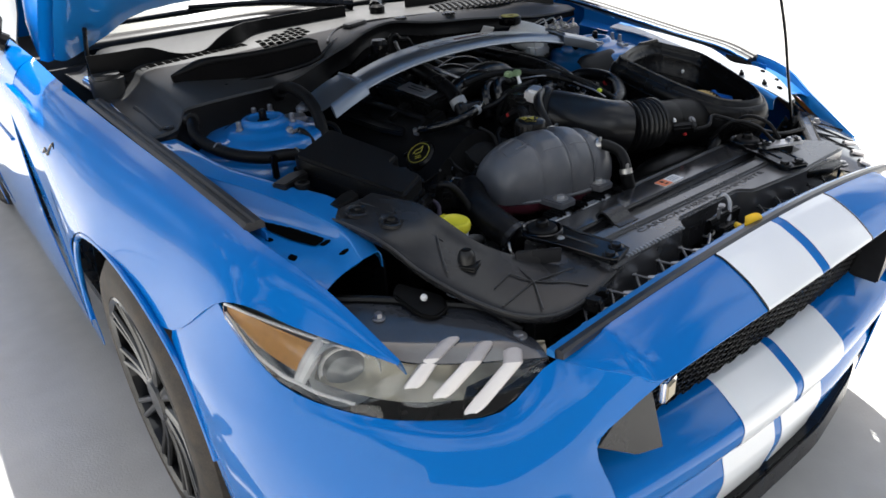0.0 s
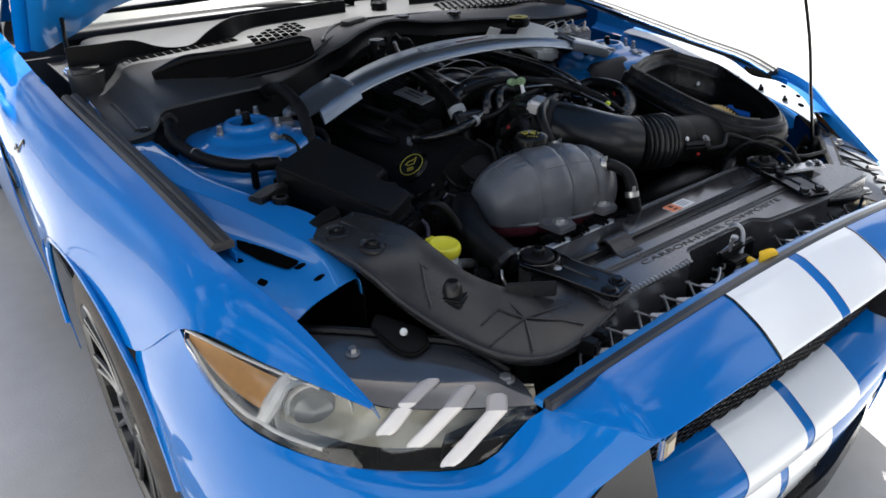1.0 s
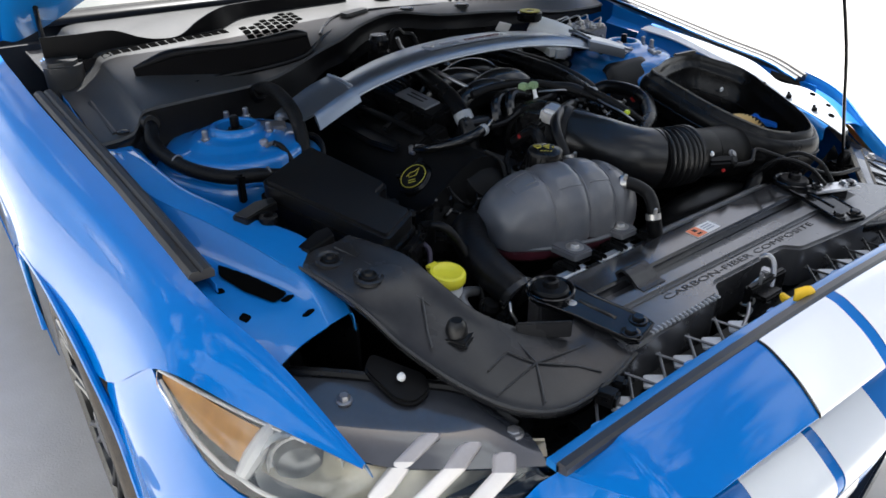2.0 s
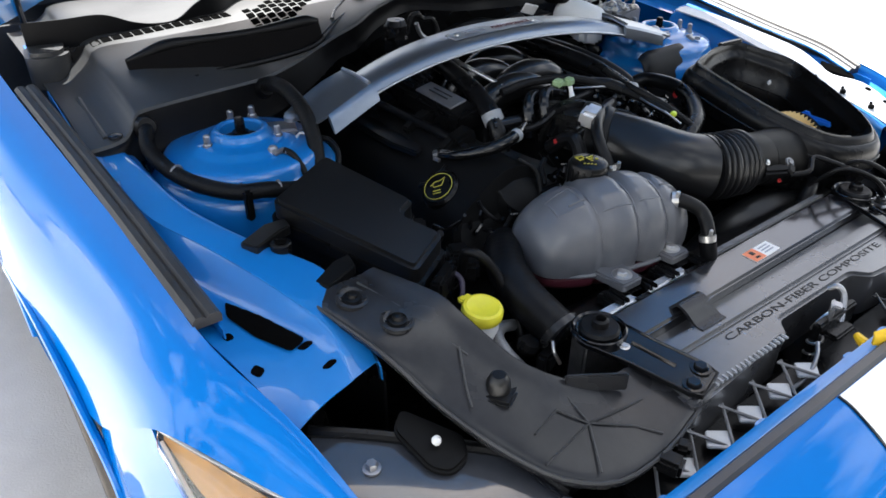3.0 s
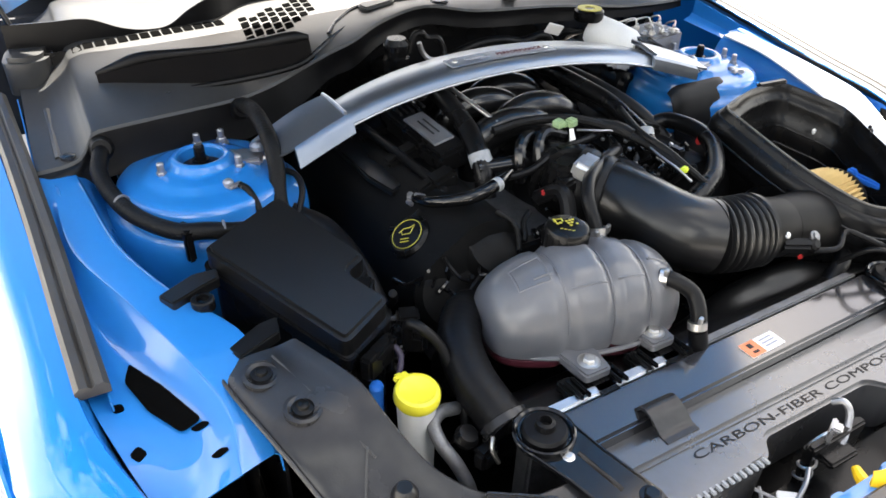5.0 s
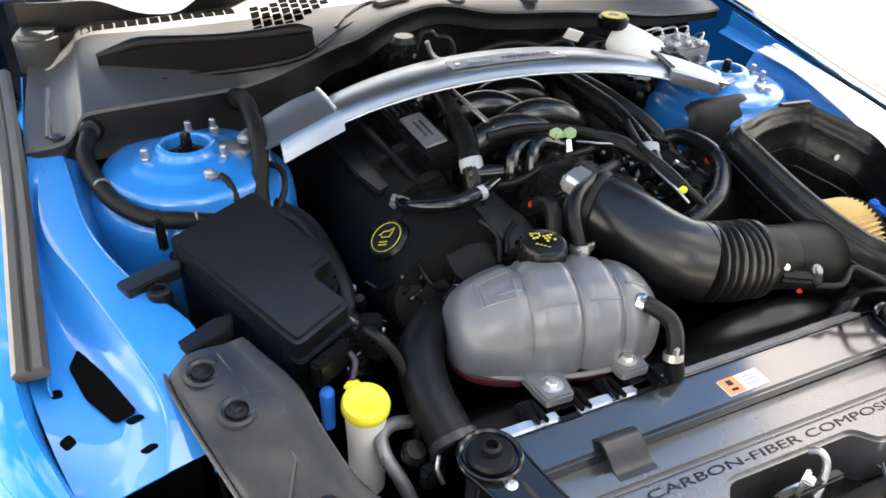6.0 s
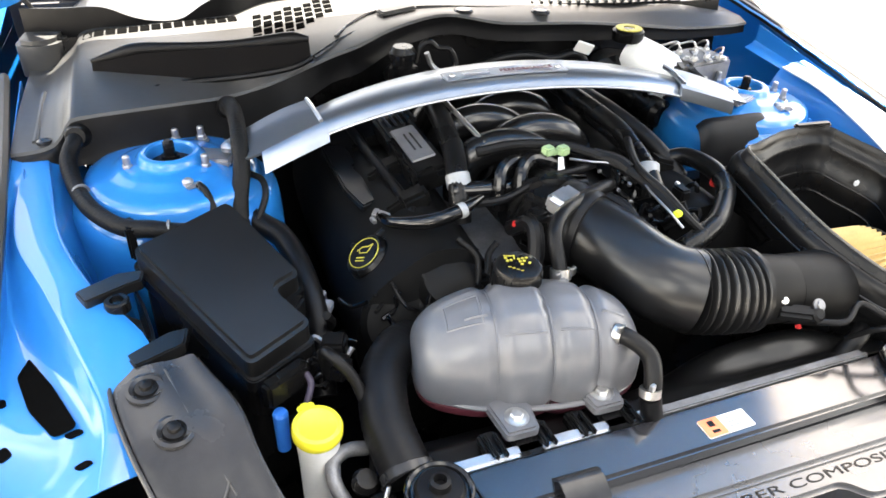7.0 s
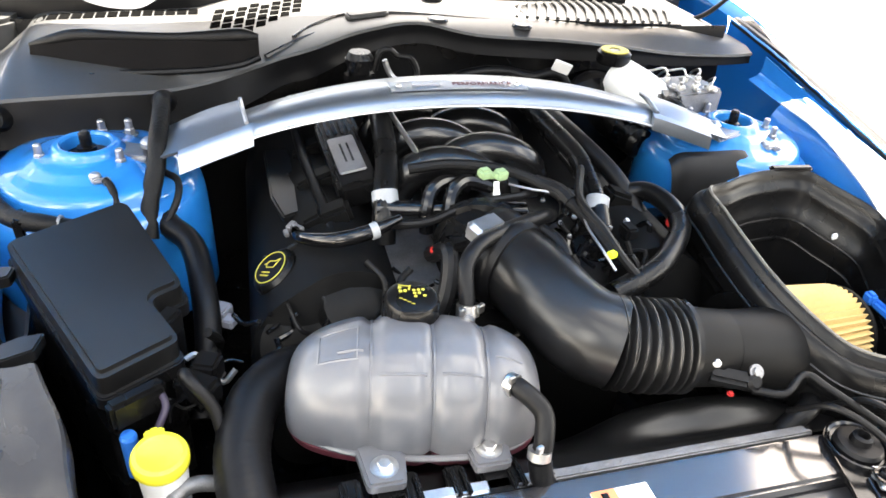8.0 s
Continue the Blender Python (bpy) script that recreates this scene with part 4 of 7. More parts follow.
# ---- scuttle ----
def cowl():
    c = thing("cowl_panel", (0, 0.3, 0.95), "weathered grey plastic scuttle panel with air grilles", "cowl panel")
    front = [(-0.768, 0.012, 0.915, 0.926), (-0.735, 0.012, 0.910, 0.928), (-0.712, 0.016, 0.90, 0.932), (-0.698, 0.022, 0.89, 0.942), (-0.688, 0.030, 0.89, 0.955), (-0.678, 0.036, 0.89, 0.962), (-0.65, 0.040, 0.89, 0.964), (-0.60, 0.048, 0.89, 0.964), (-0.53, 0.060, 0.89, 0.963), (-0.45, 0.078, 0.89, 0.961), (-0.38, 0.108, 0.90, 0.964), (-0.32, 0.130, 0.92, 0.976), (-0.26, 0.145, 0.94, 0.992), (-0.208, 0.155, 0.95, 1.004), (-0.119, 0.212, 0.97, 1.016), (-0.007, 0.250, 0.98, 1.022), (0.10, 0.215, 0.97, 1.010), (0.29, 0.240, 0.95, 0.992), (0.43, 0.250, 0.94, 0.976), (0.56, 0.255, 0.93, 0.960), (0.70, 0.26, 0.93, 0.955), (0.76, 0.27, 0.93, 0.955)]
    st = []
    for x, y, z0, z1 in front:
        # the near end falls away in a hollow curve to the gutter
        e = 0.048 * min(1.0, max(0.0, (-x - 0.675) / 0.06)) ** 0.7 if x < 0 else 0.022 * min(1.0, max(0.0, (x - 0.62) / 0.1))
        mid = 1.003 + 0.018 * (1 - (x / 0.72) ** 2) - e
        mid = mid if x < 0.1 else mid - 0.012 * min(1.0, (x - 0.1) / 0.3)
        foot = 0.010 if x < -0.28 else -0.006
        st.append([(x, y - foot - 0.004, z0), (x, y - foot * 0.8, min(z0 + 0.02, z1 - 0.010)), (x, y, z1 - 0.006), (x, y + 0.003, z1 - 0.0015), (x, y + 0.009, z1), (x, (y * 0.6 + 0.13) if y < 0.2 else y + 0.03, z1 + (mid - z1) * 0.55), (x, max(0.315, y + 0.06), mid - 0.004), (x, 0.47, mid), (x, 0.55, mid), (x, 0.60 + 0.16 * x * x, mid)])
    body = part("panel", sheet([q[2:] for q in st], 1, 5, 0.004), COWL_P, c)
    # the panel's front face, split off and given a darker material
    part("front_wall", sheet([[(p[0], p[1] + 0.001, p[2]) for p in q[:3]] for q in st], 3, 5, 0.004), RUBBER, c, "black upright front wall of the scuttle")

    def height(x, y):
        """The panel's height over a point of the plan."""
        xs = [q[0][0] for q in st]
        i = max(0, min(len(xs) - 2, int(np.searchsorted(xs, x)) - 1))
        g = (x - xs[i]) / (xs[i + 1] - xs[i])
        return sum(w * float(np.interp(y, [p[1] for p in q[3:]], [p[2] for p in q[3:]])) for w, q in ((1 - g, st[i]), (g, st[i + 1])))

    # a row of small square vents, then a wider slanted field, and the far field of slats
    def vent(corners, label=""):
        # flat black cell in place of a cut opening and its shade
        part("vent_slot", plate(rounded(corners, 0.002, 2), -0.003, 0.0012, 0.0, lift=height), VOID, body, label)

    for k in range(14):
        x, y = -0.664 + k * 0.0195, 0.322 + 0.0008 * k
        vent([(x - 0.0085, y - 0.014), (x + 0.0080, y - 0.014), (x + 0.0075, y + 0.016), (x - 0.0085, y + 0.016)], "small vent opening painted black")
    for i in range(8):
        for j in range(6):
            x, y = -0.383 + i * 0.0225 + 0.0035 * j, 0.182 + 0.022 * i + j * 0.030
            if y > 0.335 + 0.012 * i or (i > 5 and j > 6 - i + 3):
                continue
            vent([(x - 0.0085, y - 0.0125), (x + 0.0080, y - 0.0075), (x + 0.0100, y + 0.0145), (x - 0.0065, y + 0.0095)])
    part("vent_recess", sheet([[(x, 0.31 + 0.02 * abs(x - 0.42) * 4, 1.009 - 0.06 * (x - 0.2) ** 2), (x, 0.38, 1.014 - 0.06 * (x - 0.2) ** 2), (x, 0.46 - 0.3 * abs(x - 0.42), 1.015 - 0.06 * (x - 0.2) ** 2)] for x in (0.24, 0.33, 0.42, 0.51, 0.60)], 4, 4, 0.004), BLACK_P, body, "dark recess of the far air grille")
    for k in range(17):
        x = 0.236 + k * 0.022
        z = 1.0165 - 0.06 * (x - 0.2) ** 2
        part("slat", tube([(x - 0.02, 0.31 + 0.02 * abs(x - 0.42) * 4, z - 0.004), (x + 0.004, 0.38, z + 0.002), (x + 0.012, 0.46 - 0.3 * abs(x - 0.42), z)], 0.0038, 6, 4), COWL_P, body, "curved grey grille slat")
    edge = [[(x, 0.598 + 0.16 * x * x, 1.004 + 0.018 * (1 - (x / 0.72) ** 2)), (x, 0.603 + 0.16 * x * x, 1.018 + 0.016 * (1 - (x / 0.72) ** 2)), (x, 0.630 + 0.16 * x * x, 1.026 + 0.014 * (1 - (x / 0.72) ** 2)), (x, 0.672 + 0.16 * x * x, 1.026 + 0.012 * (1 - (x / 0.72) ** 2))] for x in (-0.74, -0.5, -0.25, 0, 0.25, 0.5, 0.74)]
    part("screen_edge", sheet(edge, 4, 4, 0.004), RUBBER, body, "black rubber strip along the windscreen foot")
    # raised ridge lines along the middle
    part("ridge", tube([(-0.24, 0.20, 1.006), (-0.20, 0.25, 1.013), (-0.13, 0.31, 1.0175), (-0.02, 0.318, 1.018), (0.10, 0.30, 1.014), (0.20, 0.31, 1.006)], 0.004, 8, 5), GREY_P, body)
    part("cover_flap", plate(rounded([(-0.135, 0.262), (-0.05, 0.30), (-0.06, 0.325), (-0.14, 0.30)], 0.012), 1.020, 1.027, 0.003), COWL_P, body)
    for x, y in ((0.035, 0.268), (0.205, 0.262)):
        part("fastener", turned([(0.020, 0), (0.020, 0.004), (0.016, 0.007), (0.0005, 0.008)], (x, y, 1.019 - 0.05 * x), seg=20), GREY_P, body, "round plastic fastener")
    # stepped cover edge, left end block, cable openings, moulded warning triangle
    part("cover_edge", tube([(-0.29, 0.155, 0.986), (-0.235, 0.19, 1.002), (-0.17, 0.235, 1.010)], 0.005, 8, 4), GREY_P, body)
    part("bump_stop", plate(rounded([(-0.785, 0.318), (-0.775, 0.398), (-0.722, 0.412), (-0.700, 0.375), (-0.712, 0.318), (-0.745, 0.300)], 0.02), 0.935, 0.999, 0.008), COWL_P, body, "grey rubber bonnet stop")
    for s in ((-0.735, 0.035, 0.929, -0.735, 0.20, 0.944),):
        part("moulded_rib", tube([(s[0], s[1], s[2]), (s[3], s[4], s[5])], 0.005, 8, 6), COWL_P, body)
    for x, z in ((-0.676, 0.935), (-0.452, 0.940)):
        part("grommet", turned([(0.019, -0.004), (0.0185, 0.006), (0.0155, 0.016), (0.0135, 0.024)], (x, 0.034 if x < -0.6 else 0.080, z), (0, -1, 0.35), 24), RUBBER, body, "black rubber cable grommet")
    tri = [(-0.605, 0.075), (-0.565, 0.078), (-0.583, 0.108)]
    part("warning_triangle", tube([(x, y + 0.035, 0.9675 + (y - 0.05) * 0.22) for x, y in tri + tri[:1]], 0.0014, 6, 1, smooth=False), GREY_P, body, "moulded warning triangle")
    part("push_pin", turned([(0.011, 0), (0.011, 0.004), (0.005, 0.006)], (-0.722, 0.030, 0.930), seg=16), GREY_P, body)
    part("push_pin", turned([(0.009, 0), (0.009, 0.004), (0.005, 0.006)], (-0.555, 0.115, 0.970), seg=16), GREY_P, body)

    def flap(name, line, label, m, w=0.004):
        rows = []
        for x, y, z, h, lean in smooth_line(line, 6):
            rows.append([(x, y - w / 2, z), (x, y - w / 2 + lean, z + h), (x, y + w / 2 + lean, z + h), (x, y + w / 2, z)])
        part(name, grid_mesh(rows, close_u=True, caps=True), m, c, label)

    flap("rear_seal", [(-0.77, 0.375, 0.985, 0.055, 0.0), (-0.70, 0.365, 0.985, 0.055, 0.0), (-0.635, 0.358, 0.99, 0.050, 0), (-0.585, 0.352, 0.995, 0.026, 0), (-0.545, 0.352, 1.0, 0.012, 0), (-0.50, 0.352, 1.0, 0.014, 0), (-0.455, 0.358, 1.0, 0.038, 0), (-0.40, 0.372, 1.0, 0.056, 0), (-0.32, 0.44, 1.0, 0.050, 0), (-0.20, 0.452, 1.0, 0.050, 0), (-0.08, 0.455, 1.0, 0.052, 0.0), (-0.03, 0.455, 1.0, 0.05, 0)], "standing black rubber seal with a wavy top edge", RUBBER)
    flap("rear_seal", [(0.19, 0.46, 1.0, 0.05, 0), (0.28, 0.475, 1.0, 0.05, 0), (0.40, 0.50, 1.0, 0.045, 0), (0.55, 0.50, 0.99, 0.045, 0)], "standing black rubber seal", RUBBER)
    fl = [(-0.650, 0.160, 0.972, 0.028, 0.016), (-0.625, 0.150, 0.969, 0.038, 0.022), (-0.58, 0.138, 0.968, 0.050, 0.030), (-0.53, 0.130, 0.970, 0.050, 0.030), (-0.45, 0.122, 0.974, 0.046, 0.030), (-0.38, 0.118, 0.979, 0.044, 0.028), (-0.33, 0.120, 0.986, 0.040, 0.024), (-0.300, 0.130, 0.995, 0.028, 0.014)]
    flap("front_flap", fl, "leaning brown-black rubber flap", RUBBER_BR, 0.010)
    rr = [0.004, 0.007, 0.011, 0.010, 0.008, 0.008, 0.011, 0.012, 0.006]
    lip = [(x, y + q, z + h) for x, y, z, h, q in fl]
    part("flap_bead", tube(lip, rr, 12, 6), RUBBER, c, "rounded bead along the rubber flap")
    # shelf under the flap, with a small moulded peg
    part("flap_foot", tube([(x, y - 0.006, z + 0.001) for x, y, z, h, q in fl], 0.0055, 8, 5), RUBBER, c, "black moulded foot under the flap")
    part("peg", turned([(0.014, 0), (0.013, 0.005), (0.008, 0.008), (0.0005, 0.009)], (-0.645, 0.128, 0.968), seg=16), COWL_P, c)
    # wipers
    w = thing("wiper", (-0.4, 0.7, 1.03), "black windscreen wiper arm and blade resting on the glass", "wiper", "wipers")
    part("blade", tube([(-0.66, 0.755, 1.052), (-0.40, 0.715, 1.062), (-0.12, 0.695, 1.068)], [0.006, 0.010, 0.006], 8, 5), RUBBER, w)
    part("arm", tube([(-0.40, 0.705, 1.074), (-0.15, 0.63, 1.064), (0.05, 0.54, 1.038)], [0.008, 0.012, 0.018], 8, 5), BLACK_P, w)
    w2 = thing("wiper", (0.1, 0.6, 1.03), "black windscreen wiper arm and blade resting on the glass", "wiper", "wipers")
    part("blade", tube([(0.02, 0.695, 1.068), (0.30, 0.705, 1.064), (0.56, 0.740, 1.055)], [0.006, 0.010, 0.006], 8, 5), RUBBER, w2)
    part("arm", tube([(0.30, 0.70, 1.076), (0.18, 0.59, 1.058), (0.06, 0.43, 1.034)], [0.008, 0.013, 0.020], 8, 5), BLACK_P, w2)
    part("pivot", turned([(0.022, 0), (0.022, 0.02), (0.014, 0.026)], (0.06, 0.42, 1.018), seg=20), BLACK_P, w2)


cowl()


# ---- strut brace ----
def brace():
    b = thing("strut_brace", (0, -0.02, 0.93), "curved silver strut tower brace across the engine", "strut brace")
    rows = []
    for x in np.linspace(-0.345, 0.345, 41):
        q = (x / 0.345) ** 2
        z = 0.999 - 0.030 * q - 0.010 * q * q
        f, k = -0.058 - 0.026 * q, 0.030 - 0.050 * q
        rows.append([(x, k + 0.004, z - 0.012), (x, k, z - 0.003), (x, k - 0.006, z), (x, f + 0.014, z - 0.0005), (x, f + 0.007, z - 0.003), (x, f - 0.002, z - 0.010), (x, f - 0.007, z - 0.018), (x, f - 0.004, z - 0.022), (x, f + 0.003, z - 0.016), (x, k - 0.004, z - 0.010)])
    bm_part = part("beam", grid_mesh(rows, close_u=True, caps=True), SILVER, b)
    # thin bright tube added as the highlight along the front lip
    part("front_glint", tube([(r[6][0], r[6][1] - 0.0004, r[6][2]) for r in rows[::2]], 0.0022, 8, 1, smooth=False), ALU, bm_part, "bright line painting the highlight on the front lip")
    for s in (-1, 1):
        # clamp bracket and tower foot
        br = [[(0.325 * s, -0.084, 0.968), (0.330 * s, -0.04, 0.9735), (0.334 * s, -0.004, 0.9735)], [(0.370 * s, -0.095, 0.955), (0.375 * s, -0.045, 0.962), (0.378 * s, -0.010, 0.963)], [(0.420 * s, -0.106, 0.940), (0.425 * s, -0.058, 0.948), (0.428 * s, -0.026, 0.948)], [(0.455 * s, -0.108, 0.930), (0.462 * s, -0.066, 0.935), (0.468 * s, -0.040, 0.934)]]
        k = part("end_bracket", sheet(br, 4, 4, 0.004), SILVER, b, "folded silver end bracket")
        lip = [(0.318 * s, -0.087, 0.958), (0.370 * s, -0.099, 0.944), (0.420 * s, -0.110, 0.929)]
        part("bracket_lip", grid_mesh([[(p[0], p[1] + 0.004, p[2] + 0.012), (p[0], p[1] - 0.004, p[2] + 0.007), (p[0], p[1] - (0.013 if s < 0 else 0.006), p[2] - 0.006), (p[0], p[1] - (0.017 if s < 0 else 0.006), p[2] - 0.015), (p[0], p[1] - (0.012 if s < 0 else 0.003), p[2] - 0.015), (p[0], p[1] + 0.003, p[2] + 0.002)] for p in smooth_line(lip, 5)], close_u=True, caps=True), SILVER, k)
        part("joint_line", tube([(0.326 * s, -0.084, 0.970), (0.331 * s, -0.040, 0.9755), (0.334 * s, -0.006, 0.9755)], 0.0032, 6, 4), ALU, k)
        part("foot", joined(block((0.486 * s, -0.050, 0.914), (0.06, 0.045, 0.012), 20 * s, 0.004), turned([(0.013, 0), (0.013, 0.007), (0.008, 0.012), (0.003, 0.014)], (0.462 * s, -0.055, 0.926), seg=18)), SPRING, k, "grey metal foot on the strut tower")
    p = part("nameplate", grid_mesh([[(x, -0.046, 1.0005 - 0.25 * x * x), (x, -0.048, 1.003 - 0.25 * x * x), (x, -0.014, 1.0045 - 0.25 * x * x), (x, -0.012, 1.0005 - 0.25 * x * x)] for x in np.linspace(-0.112, 0.108, 12)], close_u=True, caps=True), ALU, b, "brushed metal nameplate with lettering")
    lettering("PERFORMANCE", 0.0140, Matrix.Translation((0.035, -0.031, 1.0040)) @ pose(0, 0, 0, 3, 0, 0), DULL_RED, p, "lettering", 0.0004, "small dark red capitals")
    part("printed_mark", block((-0.055, -0.031, 1.0036), (0.045, 0.009, 0.0012), 0, 0.0003), GREY_CON, p)
    for x in (-0.098, 0.094):
        part("rivet", turned([(0.005, 0), (0.004, 0.002), (0.0005, 0.003)], (x, -0.030, 1.0015), seg=12), STEEL, p)


brace()


# ---- fuse box ----
def fuse_box():
    f = thing("fuse_box", (-0.51, -0.31, 0.83), "black moulded fuse box with a flat lid", "fuse box")
    out = [(-0.480, -0.202), (-0.602, -0.275), (-0.488, -0.459), (-0.409, -0.411), (-0.444, -0.356), (-0.408, -0.336)]

    def lift(x, y):
        return 0.0640 - 0.0953 * x + 0.266 * y

    def grown(o, d):
        c = np.mean(np.array(o), axis=0)
        return [tuple(np.array(q) + (np.array(q) - c) / np.linalg.norm(np.array(q) - c) * d) for q in o]

    part("lid", plate(rounded(out, 0.012), 0.838, 0.868, 0.0055, lift), BLACK_S, f, "flat black lid with a stepped corner")
    part("lid_skirt", plate(rounded(grown(out, 0.006), 0.012), 0.822, 0.840, 0.0015, lift), BLACK_P, f)
    part("body", plate(rounded(grown(out, -0.004), 0.012), 0.64, 0.822, 0.003, lift), BLACK_P, f)
    for out2, z, eye in ((((-0.668, -0.315), (-0.622, -0.289), (-0.592, -0.290), (-0.594, -0.312), (-0.612, -0.318), (-0.655, -0.340)), 0.890, (-0.622, -0.340)), (((-0.616, -0.416), (-0.572, -0.388), (-0.548, -0.385), (-0.553, -0.414), (-0.606, -0.437)), 0.864, (-0.604, -0.392))):
        tb = part("lid_tab", plate(rounded(out2, 0.004), z - 0.014, z, 0.002), BLACK_S, f, "black mounting tab")
        part("tab_eye", turned([(0.014, -0.014), (0.014, -0.001), (0.0125, 0.0005), (0.008, 0.0005), (0.008, -0.010)], (*eye, z - 0.004), seg=20), BLACK_P, tb)
        part("tab_pin", turned([(0.0075, -0.012), (0.0075, -0.004), (0.004, -0.003)], (*eye, z - 0.004), seg=12), BLACK_G, tb)
    part("latch", block((-0.425, -0.372, 0.850), (0.022, 0.03, 0.03), -30, 0.004), BLACK_P, f)
    part("latch", block((-0.452, -0.470, 0.825), (0.06, 0.018, 0.035), 32, 0.004), BLACK_P, f)


fuse_box()


# ---- coolant tank ----
def coolant_tank():
    t = thing("coolant_tank", (-0.165, -0.5, 0.74), "milky ribbed coolant expansion tank with a black cap", "coolant tank")
    c, ax = Vector((-0.158, -0.486, 0.812)), radians(-10)
    u, v = Vector((math.cos(ax), math.sin(ax), -0.03)), Vector((-math.sin(ax), math.cos(ax), 0))

    def shell(z0, z1, grow, n=64, m=56):
        rows = []
        for i in range(n + 1):
            k = -1 + 2 * i / n
            ph = k * math.pi / 2
            a = math.sin(ph)
            rh = math.cos(ph) ** (0.80 if a < 0 else 0.60) if abs(k) < 1 else 0.0
            r = math.cos(ph) ** (0.50 if a < 0 else 0.48) if abs(k) < 1 else 0.0
            # three lobes with soft grooves between them
            groove = 1 - 0.10 * sum(math.exp(-((a - g) / 0.050) ** 2) for g in (-0.36, 0.10, 0.52))
            row = []
            for j in range(m):
                th = 2 * math.pi * j / m
                w, h = 0.078 * r * groove * math.cos(th), math.sin(th)
                hh = 0.091 * rh * groove * h ** 0.97 if h > 0 else -0.068 * r ** 0.5 * abs(h) ** 0.5
                ww = math.copysign(abs(w / 0.078) ** 0.92, w) * 0.078
                if h > 0:
                    hh *= 1 - 0.035 * sum(math.exp(-((math.cos(th) - g) / 0.05) ** 2) for g in (-0.25, 0.45)) * (abs(a) < 0.8)
                p = c + u * (0.144 + grow) * a * (1 if a < 0 else 0.96) + v * (ww * (1 + grow * 8)) + Vector((0, 0, hh * (1 + grow * 8)))
                p.z = min(max(p.z, z0), z1)
                row.append(p)
            rows.append(row)
        return grid_mesh(rows, close_u=True)

    part("upper_shell", shell(0.792, 2, 0.0), TANK, t, angle=50)
    part("coolant_level", shell(0, 0.789, -0.0012), COOLANT, t, "dark pink coolant in the lower shell", angle=50)
    for a in (-0.36, 0.10, 0.52):
        r = math.cos(math.asin(a)) ** (0.50 if a < 0 else 0.48) * 0.90
        line = []
        for th in np.linspace(math.pi * 0.04, math.pi * 0.96, 25):
            w, hgt = math.cos(th) * r, math.sin(th)
            ww = math.copysign(abs(w) ** 0.92, w) * 0.078
            line.append(c + u * 0.144 * a * (1 if a < 0 else 0.96) + v * ww + Vector((0, 0, 0.091 * math.cos(math.asin(a)) ** (0.80 if a < 0 else 0.60) * 0.90 * hgt ** 0.97)))
        part("mould_line", tube([p for p in line if p.z > 0.795], 0.0022, 6, 1, smooth=False), TANK, t, "moulded line round the tank")
    for w, a0, a1 in ((-0.30, -0.60, -0.42),):
        line = []
        for a in np.linspace(a0, a1, 12):
            e = math.cos(math.asin(a))
            gr = 1 - 0.10 * sum(math.exp(-((a - g) / 0.050) ** 2) for g in (-0.36, 0.10, 0.52))
            ww = math.copysign(abs(e ** (0.62 if a < 0 else 0.5) * gr * w) ** 0.92, w) * 0.078
            line.append(c + u * 0.144 * a * (1 if a < 0 else 0.96) + v * ww + Vector((0, 0, 0.091 * e ** (0.80 if a < 0 else 0.60) * gr * (1 - w * w) ** 0.485 - 0.0005)))
        part("mould_line", tube(line, 0.0020, 6, 1, smooth=False), TANK, t, "moulded line along the tank")
    def top(a, w):
        e = math.cos(math.asin(a))
        gr = 1 - 0.10 * sum(math.exp(-((a - g) / 0.050) ** 2) for g in (-0.36, 0.10, 0.52))
        ww = math.copysign(abs(e ** (0.62 if a < 0 else 0.5) * gr * w) ** 0.92, w) * 0.078
        return c + u * 0.144 * a * (1 if a < 0 else 0.96) + v * ww + Vector((0, 0, 0.091 * e ** (0.80 if a < 0 else 0.60) * gr * (1 - w * w) ** 0.485 - 0.0006))

    # faint moulded panel and shoulder lines
    for loop in (((-0.74, -0.42), (-0.46, -0.42), (-0.46, 0.10), (-0.74, 0.10), (-0.74, -0.42)), ((-0.30, -0.62), (0.04, -0.62)), ((0.16, -0.60), (0.46, -0.60)), ((0.58, -0.30), (0.80, -0.30))):
        pts = [top(a0 + (a1 - a0) * k / 8, w0 + (w1 - w0) * k / 8) for (a0, w0), (a1, w1) in zip(loop, loop[1:]) for k in range(9)]
        part("mould_line", tube([p for k, p in enumerate(pts) if k == 0 or (p - pts[k - 1]).length > 1e-5], 0.0016, 6, 1, smooth=False), TANK, t, "faint moulded line")
    rim = []
    for j in range(48):
        th = 2 * math.pi * j / 48
        a, w = math.cos(th), math.sin(th)
        rim.append(c + u * 0.142 * math.copysign(abs(a) ** 0.85, a) + v * 0.0800 * math.copysign(abs(w) ** 0.8, w) + Vector((0, 0, -0.021)))
    part("seam", tube([*rim, rim[0]], 0.0038, 8, 1, smooth=False, caps=False), TANK, t, "moulded seam round the tank")
    # neck and cap
    cp = Vector((-0.160, -0.443, 0.873))
    part("neck", turned([(0.036, -0.02), (0.032, 0.0), (0.028, 0.012)], cp, (0, 0, 1), 28), TANK, t)
    cap = part("cap", turned([(0.030, 0.006), (0.0315, 0.010), (0.0310, 0.036), (0.0285, 0.041), (0.024, 0.043), (0.0005, 0.0435)], cp, (0.02, -0.05, 1), 32), BLACK_P, t, "black screw cap with yellow markings")
    for k in range(20):
        a = 2 * math.pi * k / 20
